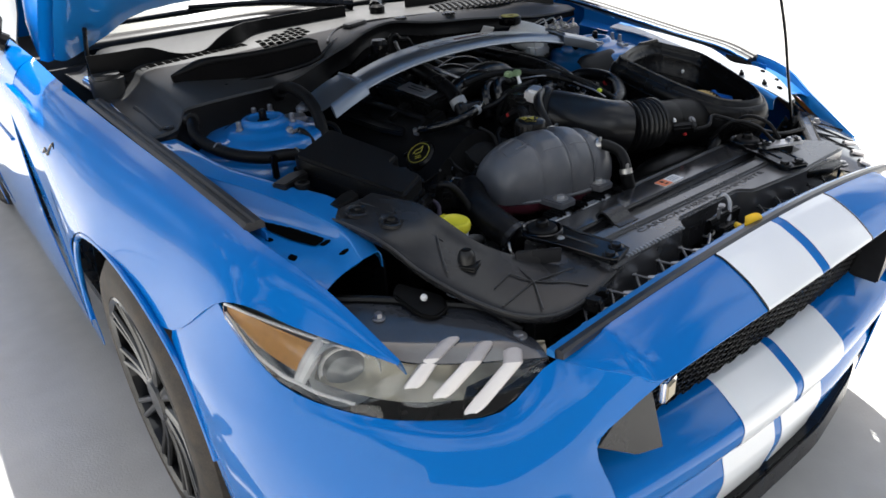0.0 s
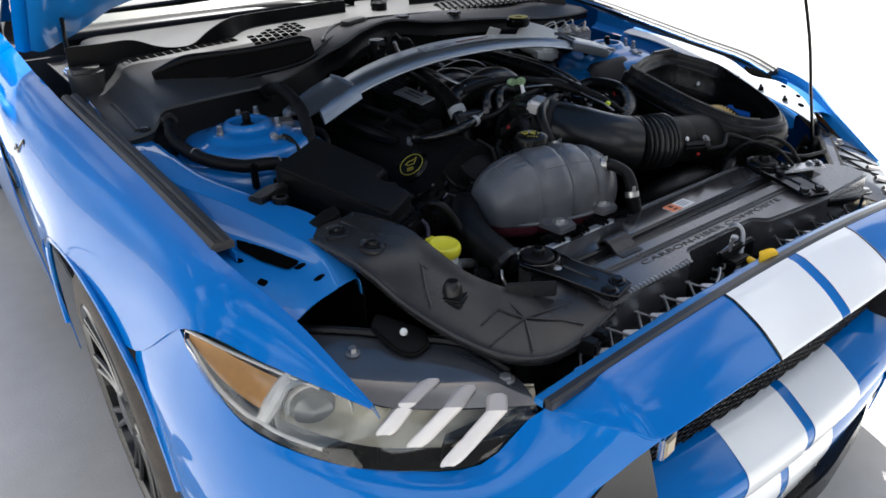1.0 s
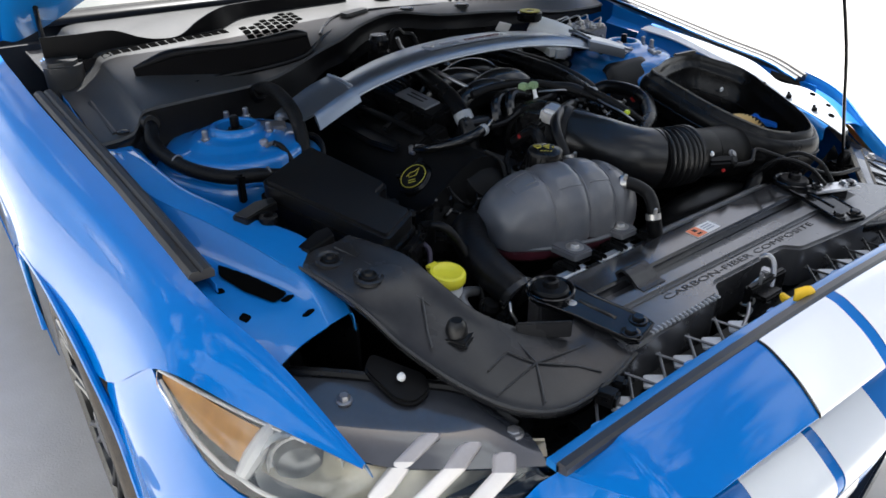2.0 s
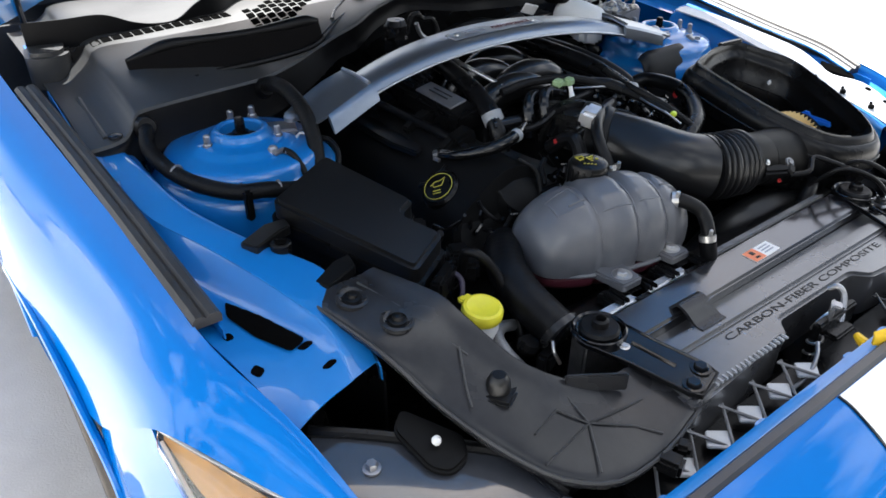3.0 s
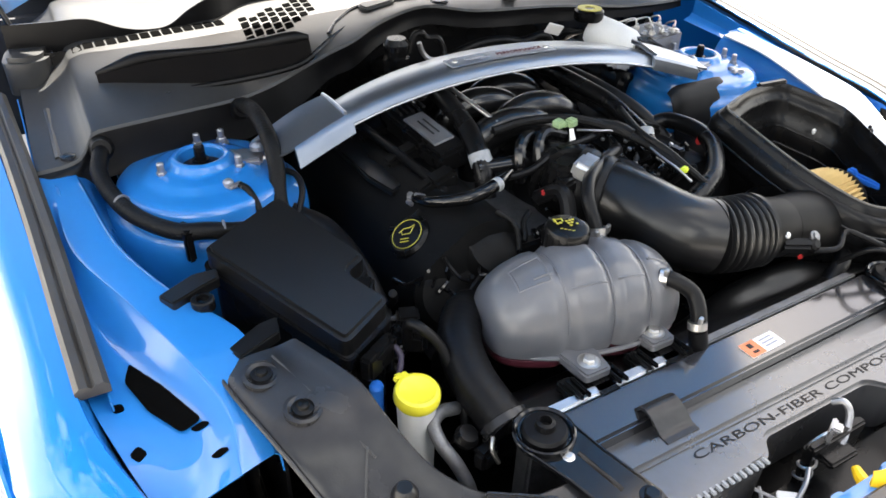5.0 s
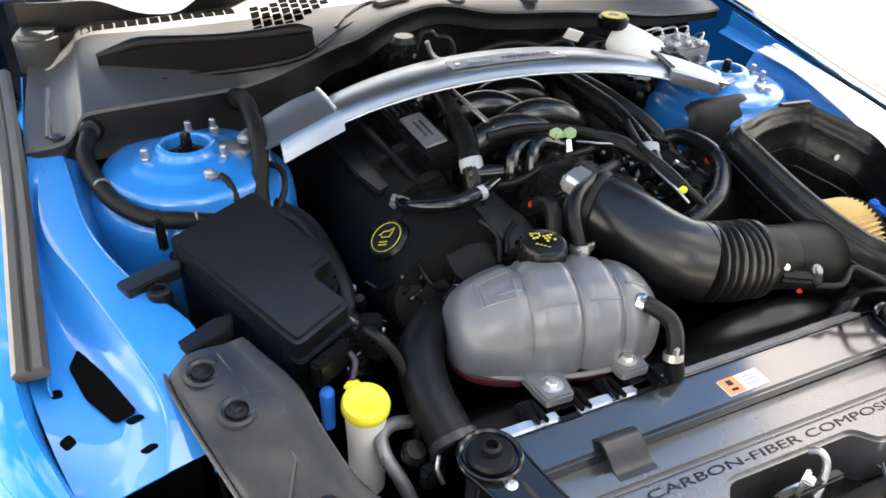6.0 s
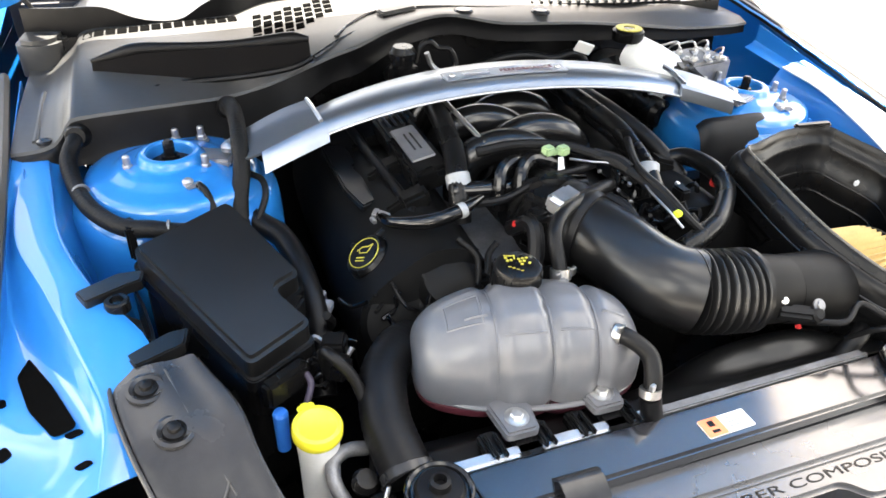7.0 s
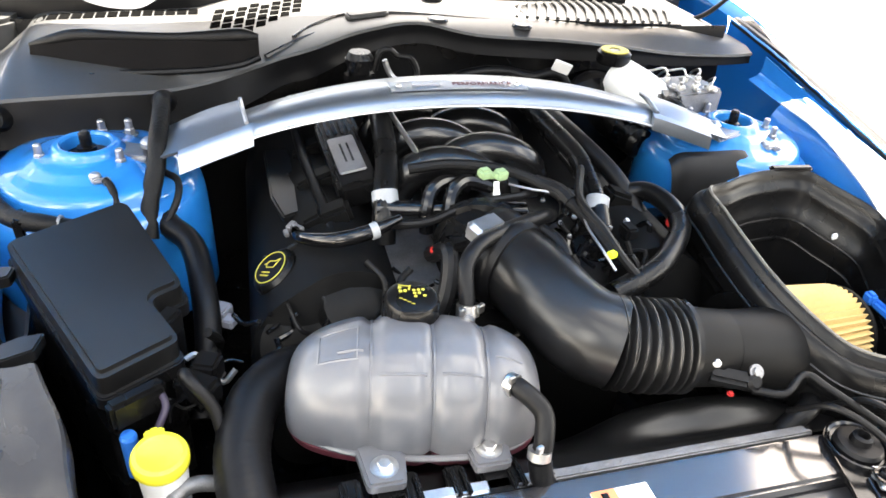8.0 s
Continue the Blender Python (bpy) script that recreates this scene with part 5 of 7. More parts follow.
        part("grip_rib", tube([cp + Vector((0.0312 * math.cos(a), 0.0312 * math.sin(a), 0.012)), cp + Vector((0.0308 * math.cos(a), 0.0308 * math.sin(a), 0.036))], 0.0016, 6, 1, smooth=False), BLACK_P, cap)
    marks = [(-0.011 + 0.005 * i, 0.012 - 0.006 * j, 0.0038, 0.0040) for j in range(2) for i in range(2) if (i, j) != (1, 0)]
    marks += [(0.004 + 0.0052 * i, 0.006 - 0.0052 * j, 0.0036, 0.0034) for j in range(3) for i in range(3) if (i + j) % 4 != 3]
    marks += [(-0.013 + 0.004 * i, -0.006 - 0.0035 * i, 0.004, 0.0010) for i in range(4)] + [(-0.006, 0.015, 0.012, 0.0014), (0.0, 0.011, 0.002, 0.009)]
    for dx, dy, w, l in marks:
        part("cap_marking", block(cp + Vector((dx, dy, 0.0438 + 0.05 * dy - 0.02 * dx)), (w, l, 0.0012), -20, 0.0003), YELLOW_M, cap, "yellow printed mark")
    # mounting feet with bolts
    for x, y in ((-0.210, -0.576), (-0.096, -0.571)):
        ft = part("foot", plate(rounded([(x - 0.027, y + 0.035), (x + 0.027, y + 0.035), (x + 0.020, y - 0.022), (x - 0.020, y - 0.022)], 0.006), 0.788, 0.800, 0.003), TANK, t, "milky mounting foot")
        part("bolt", joined(hexbolt((x, y, 0.799), 0.008, 0.007), turned([(0.015, 0.798), (0.015, 0.8005)], (x, y, 0), seg=18)), STEEL, ft, "zinc flange bolt")
        part("bracket", block((x + 0.004, y - 0.02, 0.770), (0.035, 0.06, 0.028), 0, 0.004), BLACK_P, ft)
    # outlet spigots
    for p0, p1 in (((-0.095, -0.450, 0.850), (-0.087, -0.430, 0.872)), ((-0.088, -0.515, 0.852), (-0.070, -0.545, 0.864))):
        part("spigot", tube([p0, tuple((a + b) / 2 for a, b in zip(p0, p1)), p1], 0.010, 12, 3), TANK, t)
    # hoses on the tank
    h = thing("tank_hose", (-0.05, -0.56, 0.78), "grey-black coolant hose from tank to radiator", "hose")
    part("hose", tube([(-0.076, -0.538, 0.863), (-0.062, -0.556, 0.864), (-0.044, -0.577, 0.850), (-0.047, -0.596, 0.830), (-0.052, -0.606, 0.805), (-0.044, -0.610, 0.780), (-0.03, -0.605, 0.765)], 0.0108, 14, 6), RUBBER, h)
    part("hose_end", tube([(-0.052, -0.604, 0.812), (-0.046, -0.609, 0.782), (-0.030, -0.600, 0.764), (-0.005, -0.588, 0.750), (0.03, -0.575, 0.725)], 0.0130, 14, 6), RUBBER, h)
    part("lower_hose", tube([(0.03, -0.575, 0.725), (0.14, -0.560, 0.720), (0.255, -0.575, 0.742), (0.300, -0.572, 0.768), (0.335, -0.556, 0.780), (0.352, -0.52, 0.775)], 0.0130, 14, 6), RUBBER, h)
    for p, d in (((-0.070, -0.546, 0.864), (0.6, -0.8, 0.1)), ((-0.053, -0.603, 0.818), (0.1, 0.35, 1))):
        cl = part("clamp", turned([(0.0122, -0.005), (0.0128, -0.005), (0.0128, 0.005), (0.0122, 0.005)], p, d, 18), STEEL, h, "spring steel hose clamp")
        part("clamp_ear", block((p[0] - 0.004, p[1] - 0.006, p[2] + 0.013), (0.008, 0.005, 0.010), 20, 0.001), STEEL, cl)
    h2 = thing("vent_hose", (-0.1, -0.4, 0.9), "black vent hose from tank to engine", "hose")
    part("hose", tube([(-0.086, -0.432, 0.865), (-0.086, -0.418, 0.885), (-0.082, -0.392, 0.912), (-0.055, -0.362, 0.924), (0.000, -0.325, 0.921), (0.049, -0.300, 0.917), (0.075, -0.27, 0.90)], 0.0100, 12, 6), RUBBER, h2)
    cl = part("clamp", turned([(0.0135, -0.007), (0.0140, -0.007), (0.0140, 0.007), (0.0135, 0.007)], (-0.086, -0.426, 0.873), (0.05, 0.4, 1), 18), STEEL, h2, "spring steel hose clamp")
    part("clamp_ear", joined(block((-0.073, -0.433, 0.879), (0.010, 0.006, 0.012), 30, 0.001), block((-0.097, -0.437, 0.877), (0.008, 0.006, 0.014), 10, 0.001)), STEEL, cl)


coolant_tank()


# ---- radiator and front carrier ----
def carrier():
    r = thing("radiator_carrier", (0, -0.72, 0.70), "dusty dark grey moulded radiator carrier with raised lettering", "radiator carrier")
    for s in (-1, 1):
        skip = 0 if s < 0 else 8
        outer = [(-0.634, -0.430, 0.852), (-0.629, -0.480, 0.856), (-0.612, -0.545, 0.848), (-0.597, -0.585, 0.830), (-0.582, -0.620, 0.806), (-0.566, -0.665, 0.790), (-0.543, -0.712, 0.772), (-0.508, -0.764, 0.756), (-0.455, -0.800, 0.750), (-0.385, -0.806, 0.758), (-0.31, -0.792, 0.766)]
        inner = [(-0.541, -0.446, 0.870), (-0.528, -0.475, 0.869), (-0.503, -0.530, 0.864), (-0.494, -0.572, 0.852), (-0.484, -0.606, 0.837), (-0.470, -0.638, 0.820), (-0.446, -0.667, 0.805), (-0.415, -0.685, 0.790), (-0.385, -0.695, 0.783), (-0.345, -0.698, 0.779), (-0.29, -0.695, 0.777)]
        st = []
        outer, inner = outer[skip:], inner[skip:]
        for o, i in zip(outer, inner):
            o, i = np.array(o), np.array(i)
            m = (o + i) / 2 + np.array([0, 0, 0.003])
            st.append([tuple(o + [0.004, 0.003, -0.016]), tuple(o + [0.001, 0, -0.006]), tuple(o * 0.95 + i * 0.05), tuple(o * 0.75 + i * 0.25 + [0, 0, 0.002]), tuple(m), tuple(o * 0.25 + i * 0.75 + [0, 0, 0.002]), tuple(o * 0.04 + i * 0.96 + [0, 0, 0.004]), tuple(i + [0, 0, -0.008]), tuple(i + [0, 0, -0.03])])
        # the far stub takes black instead of the arm's grey, to look darker
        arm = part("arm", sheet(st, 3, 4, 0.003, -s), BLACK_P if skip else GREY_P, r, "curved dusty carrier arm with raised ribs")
        # raised ribs on the arm, in paler grey that paints their sheen
        ribs = [[(-0.515, -0.745, 0.766), (-0.44, -0.735, 0.775), (-0.36, -0.745, 0.773)], [(-0.47, -0.785, 0.760), (-0.44, -0.735, 0.775), (-0.44, -0.690, 0.789)], [(-0.505, -0.715, 0.781), (-0.465, -0.706, 0.787), (-0.44, -0.735, 0.775)], [(-0.44, -0.735, 0.775), (-0.395, -0.765, 0.768), (-0.375, -0.79, 0.765)], [(-0.525, -0.600, 0.839), (-0.545, -0.640, 0.817), (-0.552, -0.660, 0.806)], [(-0.575, -0.455, 0.868), (-0.555, -0.52, 0.862), (-0.535, -0.575, 0.845), (-0.520, -0.610, 0.830)]]
        for q in () if skip else ribs:
            part("rib", tube([(x, y, z - 0.0005) for x, y, z in mirrored(q, s)], 0.0014, 6, 1, smooth=False), COWL_P, arm)
        for x, y, z in () if skip else ((-0.594, -0.476, 0.864), (-0.569, -0.537, 0.857)):
            k = part("eyelet", turned([(0.021, -0.004), (0.021, 0.0015), (0.017, 0.0025), (0.013, 0.0005), (0.013, -0.002)], (x * -s, y, z), (0.05, -0.1, 1), 24), GREY_P, arm)
            part("push_pin", turned([(0.0125, 0), (0.0115, 0.003), (0.007, 0.004), (0.006, 0.008), (0.003, 0.009)], (x * -s, y, z), (0.05, -0.1, 1), 18), BLACK_P, k, "black push pin")
        if not skip:
            part("pin_stud", joined(turned([(0.015, -0.006), (0.014, 0.008), (0.011, 0.015), (0.008, 0.018)], (-0.509 * -s, -0.654, 0.808), seg=18), block((-0.509 * -s, -0.660, 0.801), (0.036, 0.034, 0.007), 30, 0.003)), BLACK_S, arm, "stubby black locating pin")
            part("tab", block((-0.401 * -s, -0.706, 0.794), (0.076, 0.006, 0.026), -33 * -s, 0.002), GREY_P, arm, "upright dusty flange")
            part("lamp_tab", plate(rounded([(x * -s, y) for x, y in ((-0.628, -0.612), (-0.604, -0.592), (-0.560, -0.655), (-0.572, -0.682), (-0.600, -0.688), (-0.618, -0.672))], 0.010), 0.756, 0.763, 0.003, lift=lambda x, y: 0.25 * (y + 0.64) + 0.006), ENG_P, arm, "flat black ear beside the headlamp")
            part("white_clip", turned([(0.002, 0), (0.005, 0.003), (0.006, 0.007), (0.003, 0.011)], (-0.596 * -s, -0.648, 0.770), (0, -0.6, 0.5), 12), WHITE_PL, arm, "small white plastic clip")
        # paler grey line paints the bright outline of the arm
        part("side_edge", tube(mirrored([(p[0], p[1], p[2]) for p in outer], s), 0.0024, 6, 3), COWL_P, arm)
    # cross beam with a stepped front edge and a gap for the catch
    body = [(-0.32, -0.692), (0.47, -0.692), (0.50, -0.740), (0.48, -0.785), (0.285, -0.792), (0.125, -0.778), (0.105, -0.755), (-0.085, -0.755), (-0.105, -0.778), (-0.275, -0.790), (-0.32, -0.792)]
    beam = part("beam", plate(rounded(body, 0.010), 0.70, 0.7755, 0.005), BEAM_P, r, "flat dusty carrier beam")
    part("beam_ridge", block((0.0, -0.711, 0.777), (0.62, 0.030, 0.012), 0, 0.005), BEAM_P, beam)
    part("beam_ledge", block((0.03, -0.684, 0.764), (0.66, 0.026, 0.010), 0.6, 0.003), BEAM_P, beam, "narrow ledge behind the beam")
    # teeth in pale grey, a painted highlight along the front edge
    for k in range(17):
        x = -0.268 + k * 0.0095
        part("front_tooth", block((x, -0.7805 + 0.004 * (x + 0.19), 0.7745), (0.0058, 0.010, 0.004), 0, 0.0012), BAND, beam)
    lettering("CARBON-FIBER COMPOSITE", 0.0300, Matrix.Translation((0.018, -0.7385, 0.7756)) @ Matrix.Diagonal((1.08, 0.52, 1, 1)), BLACK_P, beam, "lettering", 0.0005, "moulded dark capitals")
    # strap holding the cover
    st = [[(x, -0.655, 0.785), (x, -0.668, 0.800), (x, -0.685, 0.797), (x, -0.702, 0.786), (x, -0.715, 0.7845)] for x in (-0.205, -0.195, -0.165, -0.155)]
    part("strap", sheet(st, 4, 3, 0.004), GREY_P, r, "bent grey strap over the cover")
    # lattice behind the bumper edge
    lat = part("lattice", block((0, -0.812, 0.700), (0.86, 0.05, 0.02), 0, 0.004), BLACK_P, r)
    for k in range(26):
        x = -0.40 + k * 0.032
        if abs(x) < 0.09:
            continue
        d = 0.020 if k % 2 else -0.020
        # brighter metal on the near bars paints them as lit
        part("lattice_bar", tube([(x - d, -0.788, 0.745 - 0.1 * x * x), (x + d * 0.7, -0.835 + 0.05 * x * x, 0.735 - 0.14 * x * x)], 0.0022, 6, 1, smooth=False), CAST if x < -0.1 else GREY_P, lat)
        # pale plates paint sunlit patches between the bars
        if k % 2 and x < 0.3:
            part("lattice_sun_patch", plate(rounded([(x - 0.010, -0.815), (x + 0.012, -0.833), (x + 0.034, -0.815), (x + 0.010, -0.797)], 0.004), 0.732 - 0.12 * x * x, 0.736 - 0.12 * x * x, 0.001), SUNLIT_PALE, lat, "pale patch painting sunlight seen through the lattice")
    # dark cover panel over the radiator, with a warning label
    rp = thing("radiator_cover", (0.03, -0.64, 0.76), "smooth black plastic radiator cover panel", "radiator cover")
    part("panel", plate(rounded([(-0.300, -0.622), (0.335, -0.608), (0.335, -0.668), (-0.285, -0.678)], 0.006), 0.745, 0.788, 0.004), COVER_P, rp)
    lb = part("warning_label", plate(rounded([(-0.006, -0.6645), (0.060, -0.662), (0.0595, -0.636), (-0.0065, -0.6385)], 0.002), 0.788, 0.7888, 0.0), LABEL, rp, "white and orange warning label")
    part("label_orange", plate(rounded([(-0.0058, -0.6642), (0.022, -0.6632), (0.0215, -0.6375), (-0.0062, -0.6383)], 0.002), 0.7889, 0.7893, 0.0), ORANGE, lb, "orange end with warning triangle")
    for a, b, w, l in ((0.008, -0.646, 0.008, 0.008), (0.008, -0.657, 0.010, 0.004)):
        part("label_mark", block((a, b, 0.7895), (w, l, 0.0006), 0, 0), BLACK_P, lb)
    for k in range(3):
        part("label_mark", block((0.040, -0.643 - k * 0.006, 0.7891), (0.024, 0.0025, 0.0004), 3, 0), GREY_CON, lb)
    # radiator core with its alloy top tank, fan shroud
    rd = thing("radiator", (0, -0.60, 0.5), "aluminium radiator with a black fan shroud", "radiator")
    # one rail in two tones, its far half painted darker and thinner
    part("top_rail", block((-0.19, -0.607, 0.778), (0.30, 0.016, 0.012), 1.2, 0.003), ALU, rd, "near half of the aluminium top rail, kept bright")
    part("top_rail_dark", joined(block((0.13, -0.6035, 0.778), (0.34, 0.007, 0.010), 1.2, 0.002), block((0.13, -0.595, 0.774), (0.34, 0.010, 0.008), 1.2, 0.002)), CAST, rd, "far half of the top rail, painted darker")
    part("core", block((0, -0.612, 0.60), (0.66, 0.03, 0.32), 0, 0.004), CAST, rd)
    sh = part("fan_shroud", sheet([[(x, -0.590, 0.768), (x, -0.575, 0.766), (x, -0.560, 0.762), (x, -0.530, 0.735 + 0.042 * math.exp(-((x - 0.19) / 0.13) ** 4)), (x, -0.505, 0.705 + 0.045 * math.exp(-((x - 0.19) / 0.13) ** 4)), (x, -0.46, 0.60)] for x in (-0.34, -0.2, -0.08, 0.02, 0.1, 0.16, 0.22, 0.28, 0.36)], 4, 4, 0.003), BLACK_S, rd, "black plastic fan shroud")
    for x in (-0.245, -0.185, -0.135, -0.075):
        part("clip", joined(block((x, -0.592, 0.776), (0.022, 0.040, 0.016), 4, 0.003), block((x - 0.004, -0.598, 0.787), (0.005, 0.036, 0.008), 4, 0.002), block((x + 0.007, -0.598, 0.787), (0.005, 0.036, 0.008), 4, 0.002)), BLACK_P, rd)


carrier()


def radiator_mounts():
    for s in (-1, 1):
        m = thing("radiator_mount", (-0.31 * -s, -0.70, 0.77), "black steel mount plate with a round rubber isolator", "radiator mount", "radiator mounts")
        a, b = np.array((-0.325, -0.640)), np.array((-0.287, -0.768))
        d = (b - a) / np.linalg.norm(b - a)
        n = np.array((-d[1], d[0]))
        out = [a + 0.036 * (math.cos(t) * -d + math.sin(t) * n) for t in np.linspace(-1.9, 1.9, 13)] + [a + d * 0.06 + n * 0.030, b - n * -0.030, b + d * 0.016 + n * 0.024, b + d * 0.016 - n * 0.024, b - n * 0.030, a + d * 0.06 - n * 0.030]
        pl = part("mount_plate", plate([(q[0] * -s, q[1]) for q in out], 0.783, 0.789, 0.002, lift=lambda x, y: 0.07 * (y + 0.70)), BLACK_G, m)
        ring = [(q[0] * -s, q[1], 0.7896 + 0.07 * (q[1] + 0.70)) for q in out]
        part("plate_edge", tube([*ring, ring[0]], 0.0017, 6, 1, smooth=False, caps=False), BLACK_G, pl, "raised glossy plate edge")
        c = (a[0] * -s, a[1], 0.794)
        part("isolator", turned([(0.026, -0.012), (0.027, 0.004), (0.024, 0.008), (0.012, 0.009), (0.011, 0.017), (0.007, 0.019), (0.006, 0.010)], c, seg=30), RUBBER, m, "round black rubber isolator")
        part("rim", turned([(0.036, -0.006), (0.036, 0.004), (0.034, 0.005), (0.031, 0.003), (0.031, -0.006)], c, seg=36), BLACK_G, pl)
        for q in (b + n * 0.018 - d * 0.004, b - n * 0.016 + d * 0.0):
            part("bolt", hexbolt((q[0] * -s, q[1], 0.785), 0.009, 0.007), BLACK_G, pl, "black flange bolt")
        mid = a * 0.45 + b * 0.55
        part("pressed_rib", tube([((mid - d * 0.03 + n * 0.006)[0] * -s, (mid - d * 0.03 + n * 0.006)[1], 0.790), ((mid + d * 0.03 + n * 0.002)[0] * -s, (mid + d * 0.03 + n * 0.002)[1], 0.786)], 0.003, 8, 3), BLACK_G, pl)
        part("small_bolt", hexbolt(((mid - d * 0.035 - n * 0.006)[0] * -s, (mid - d * 0.035 - n * 0.006)[1], 0.789), 0.005, 0.004), STEEL, pl)


radiator_mounts()


def catch():
    k = thing("bonnet_catch", (0.0, -0.79, 0.72), "bonnet catch of bright steel with a yellow release lever", "bonnet catch")
    part("catch_plate", joined(block((0.0, -0.790, 0.725), (0.10, 0.012, 0.09), 0, 0.003), block((-0.01, -0.80, 0.750), (0.05, 0.03, 0.010), 0, 0.003)), BLACK_P, k)
    part("hook", tube([(0.022, -0.762, 0.785), (0.026, -0.772, 0.792), (0.028, -0.782, 0.782), (0.020, -0.790, 0.766), (0.006, -0.798, 0.750), (-0.004, -0.803, 0.73)], 0.0046, 10, 5), SPRING, k, "grey steel hook")
    part("hook_plate", joined(block((-0.012, -0.788, 0.772), (0.030, 0.006, 0.030), 25, 0.002), block((-0.016, -0.794, 0.790), (0.016, 0.012, 0.006), 25, 0.002)), SPRING, k, "bright steel latch claw")
    part("cable", tube([(-0.055, -0.800, 0.748), (-0.075, -0.812, 0.742), (-0.105, -0.820, 0.728), (-0.14, -0.815, 0.712)], 0.003, 8, 5), SPRING, k, "thin steel release cable")
    part("spring", tube([(-0.045 + 0.009 * math.cos(a), -0.792 + 0.009 * math.sin(a), 0.712 + 0.003 * a) for a in np.linspace(0, 12, 40)], 0.002, 6, 1, smooth=False), STEEL, k)
    part("striker_loop", tube([(-0.030, -0.778, 0.745), (-0.024, -0.782, 0.760), (-0.006, -0.786, 0.768), (0.008, -0.792, 0.760)], 0.0035, 8, 4), STEEL, k)
    part("lever_foot", tube([(-0.030, -0.834, 0.771), (-0.036, -0.843, 0.771), (-0.041, -0.852, 0.772), (-0.046, -0.862, 0.774)], [0.005, 0.007, 0.008, 0.008], 10, 4), AMBER_PL, k, "yellow lever foot")
    pad = [[(-0.062, -0.860, 0.768), (-0.050, -0.867, 0.771), (-0.034, -0.872, 0.772), (-0.022, -0.874, 0.773)], [(-0.054, -0.862, 0.780), (-0.045, -0.869, 0.781), (-0.032, -0.874, 0.782), (-0.020, -0.876, 0.782)], [(-0.050, -0.860, 0.793), (-0.042, -0.866, 0.795), (-0.030, -0.871, 0.796), (-0.018, -0.873, 0.794)], [(-0.046, -0.856, 0.799), (-0.038, -0.862, 0.803), (-0.030, -0.866, 0.804), (-0.022, -0.868, 0.801)]]
    part("lever_paddle", sheet(pad, 4, 4, 0.004), AMBER_PL, k, "yellow release paddle")
    part("sensor", joined(block((-0.39, -0.815, 0.748), (0.024, 0.03, 0.022), 20, 0.004), block((-0.365, -0.812, 0.755), (0.02, 0.018, 0.016), 30, 0.004)), BLACK_P, k)


catch()


# ---- air intake ----
def intake():
    i = thing("intake_hose", (0.05, -0.44, 0.82), "black moulded intake hose with bellows", "intake hose")
    line = [(-0.022, -0.305, 0.868), (0.004, -0.345, 0.868), (0.022, -0.398, 0.866), (0.034, -0.442, 0.862), (0.052, -0.472, 0.858), (0.080, -0.488, 0.853)]
    part("elbow", tube(line, [0.056, 0.056, 0.056, 0.056, 0.056, 0.057], 32, 8), HOSE_S, i, "smooth black elbow")
    part("bellows", tube([(0.072, -0.486, 0.854), (0.114, -0.494, 0.849), (0.154, -0.496, 0.845)], 0.048, 32, 40, wave=(7, 0.010)), HOSE_S, i, "ribbed rubber bellows")
    part("throttle_collar", tube([(-0.024, -0.302, 0.868), (-0.014, -0.318, 0.868), (-0.004, -0.334, 0.868), (0.004, -0.347, 0.868)], [0.066, 0.067, 0.062, 0.064, 0.060], 32, 4), RUBBER, i)
    part("sensor_tube", tube([(0.150, -0.496, 0.845), (0.22, -0.50, 0.836), (0.31, -0.493, 0.815)], [0.050, 0.047, 0.050], 28, 5), ENG_P, i)
    part("inlet_horn", tube([(0.215, -0.500, 0.836), (0.250, -0.500, 0.830), (0.280, -0.498, 0.822), (0.32, -0.49, 0.812)], [0.048, 0.050, 0.054, 0.058], 28, 5), ENG_P, i)
    part("ring", tube([(0.156, -0.496, 0.8445), (0.162, -0.4965, 0.844)], 0.058, 32, 2), BLACK_P, i)
    sn = part("flow_sensor", joined(block((0.199, -0.550, 0.836), (0.050, 0.018, 0.026), -28, 0.005, (35, 0)), turned([(0.010, 0), (0.010, 0.01), (0.006, 0.013)], (0.222, -0.560, 0.836), (0, -0.8, 0.6), 16)), RUBBER, i, "black air flow sensor plug")
    part("screw", hexbolt((0.182, -0.543, 0.856), 0.004, 0.004, (0, -0.7, 0.7)), STEEL, sn)
    part("screw", hexbolt((0.226, -0.560, 0.850), 0.006, 0.005, (0, -0.7, 0.7)), CAST, sn)
    part("red_tab", block((0.196, -0.566, 0.826), (0.008, 0.007, 0.006), 10, 0.002), RED, sn)

    a = thing("air_box", (0.43, -0.42, 0.72), "open black air filter box with its lid removed", "air box")
    # rim in plan; it slopes down towards the front
    plan = [(0.306, -0.292), (0.345, -0.279), (0.380, -0.266), (0.420, -0.257), (0.490, -0.254), (0.524, -0.290), (0.561, -0.346), (0.549, -0.410), (0.533, -0.470), (0.508, -0.535), (0.468, -0.578), (0.420, -0.580), (0.378, -0.568), (0.350, -0.548), (0.330, -0.505), (0.316, -0.450), (0.310, -0.390), (0.307, -0.335)]

    def high(x, y):
        return 0.940 - 0.04 * (x - 0.308) + 0.27 * (y + 0.294)

    rm = smooth_line([(x, y, 0.0) for x, y in plan], 5, closed=True)
    cx = np.array((0.430, -0.425, 0.0))

    def ring(off, dz, floor=None):
        out = []
        for p in rm:
            q = p + (p - cx) / np.linalg.norm(p - cx) * off
            out.append((q[0], q[1], high(p[0], p[1]) + dz if floor is None else floor))
        return out

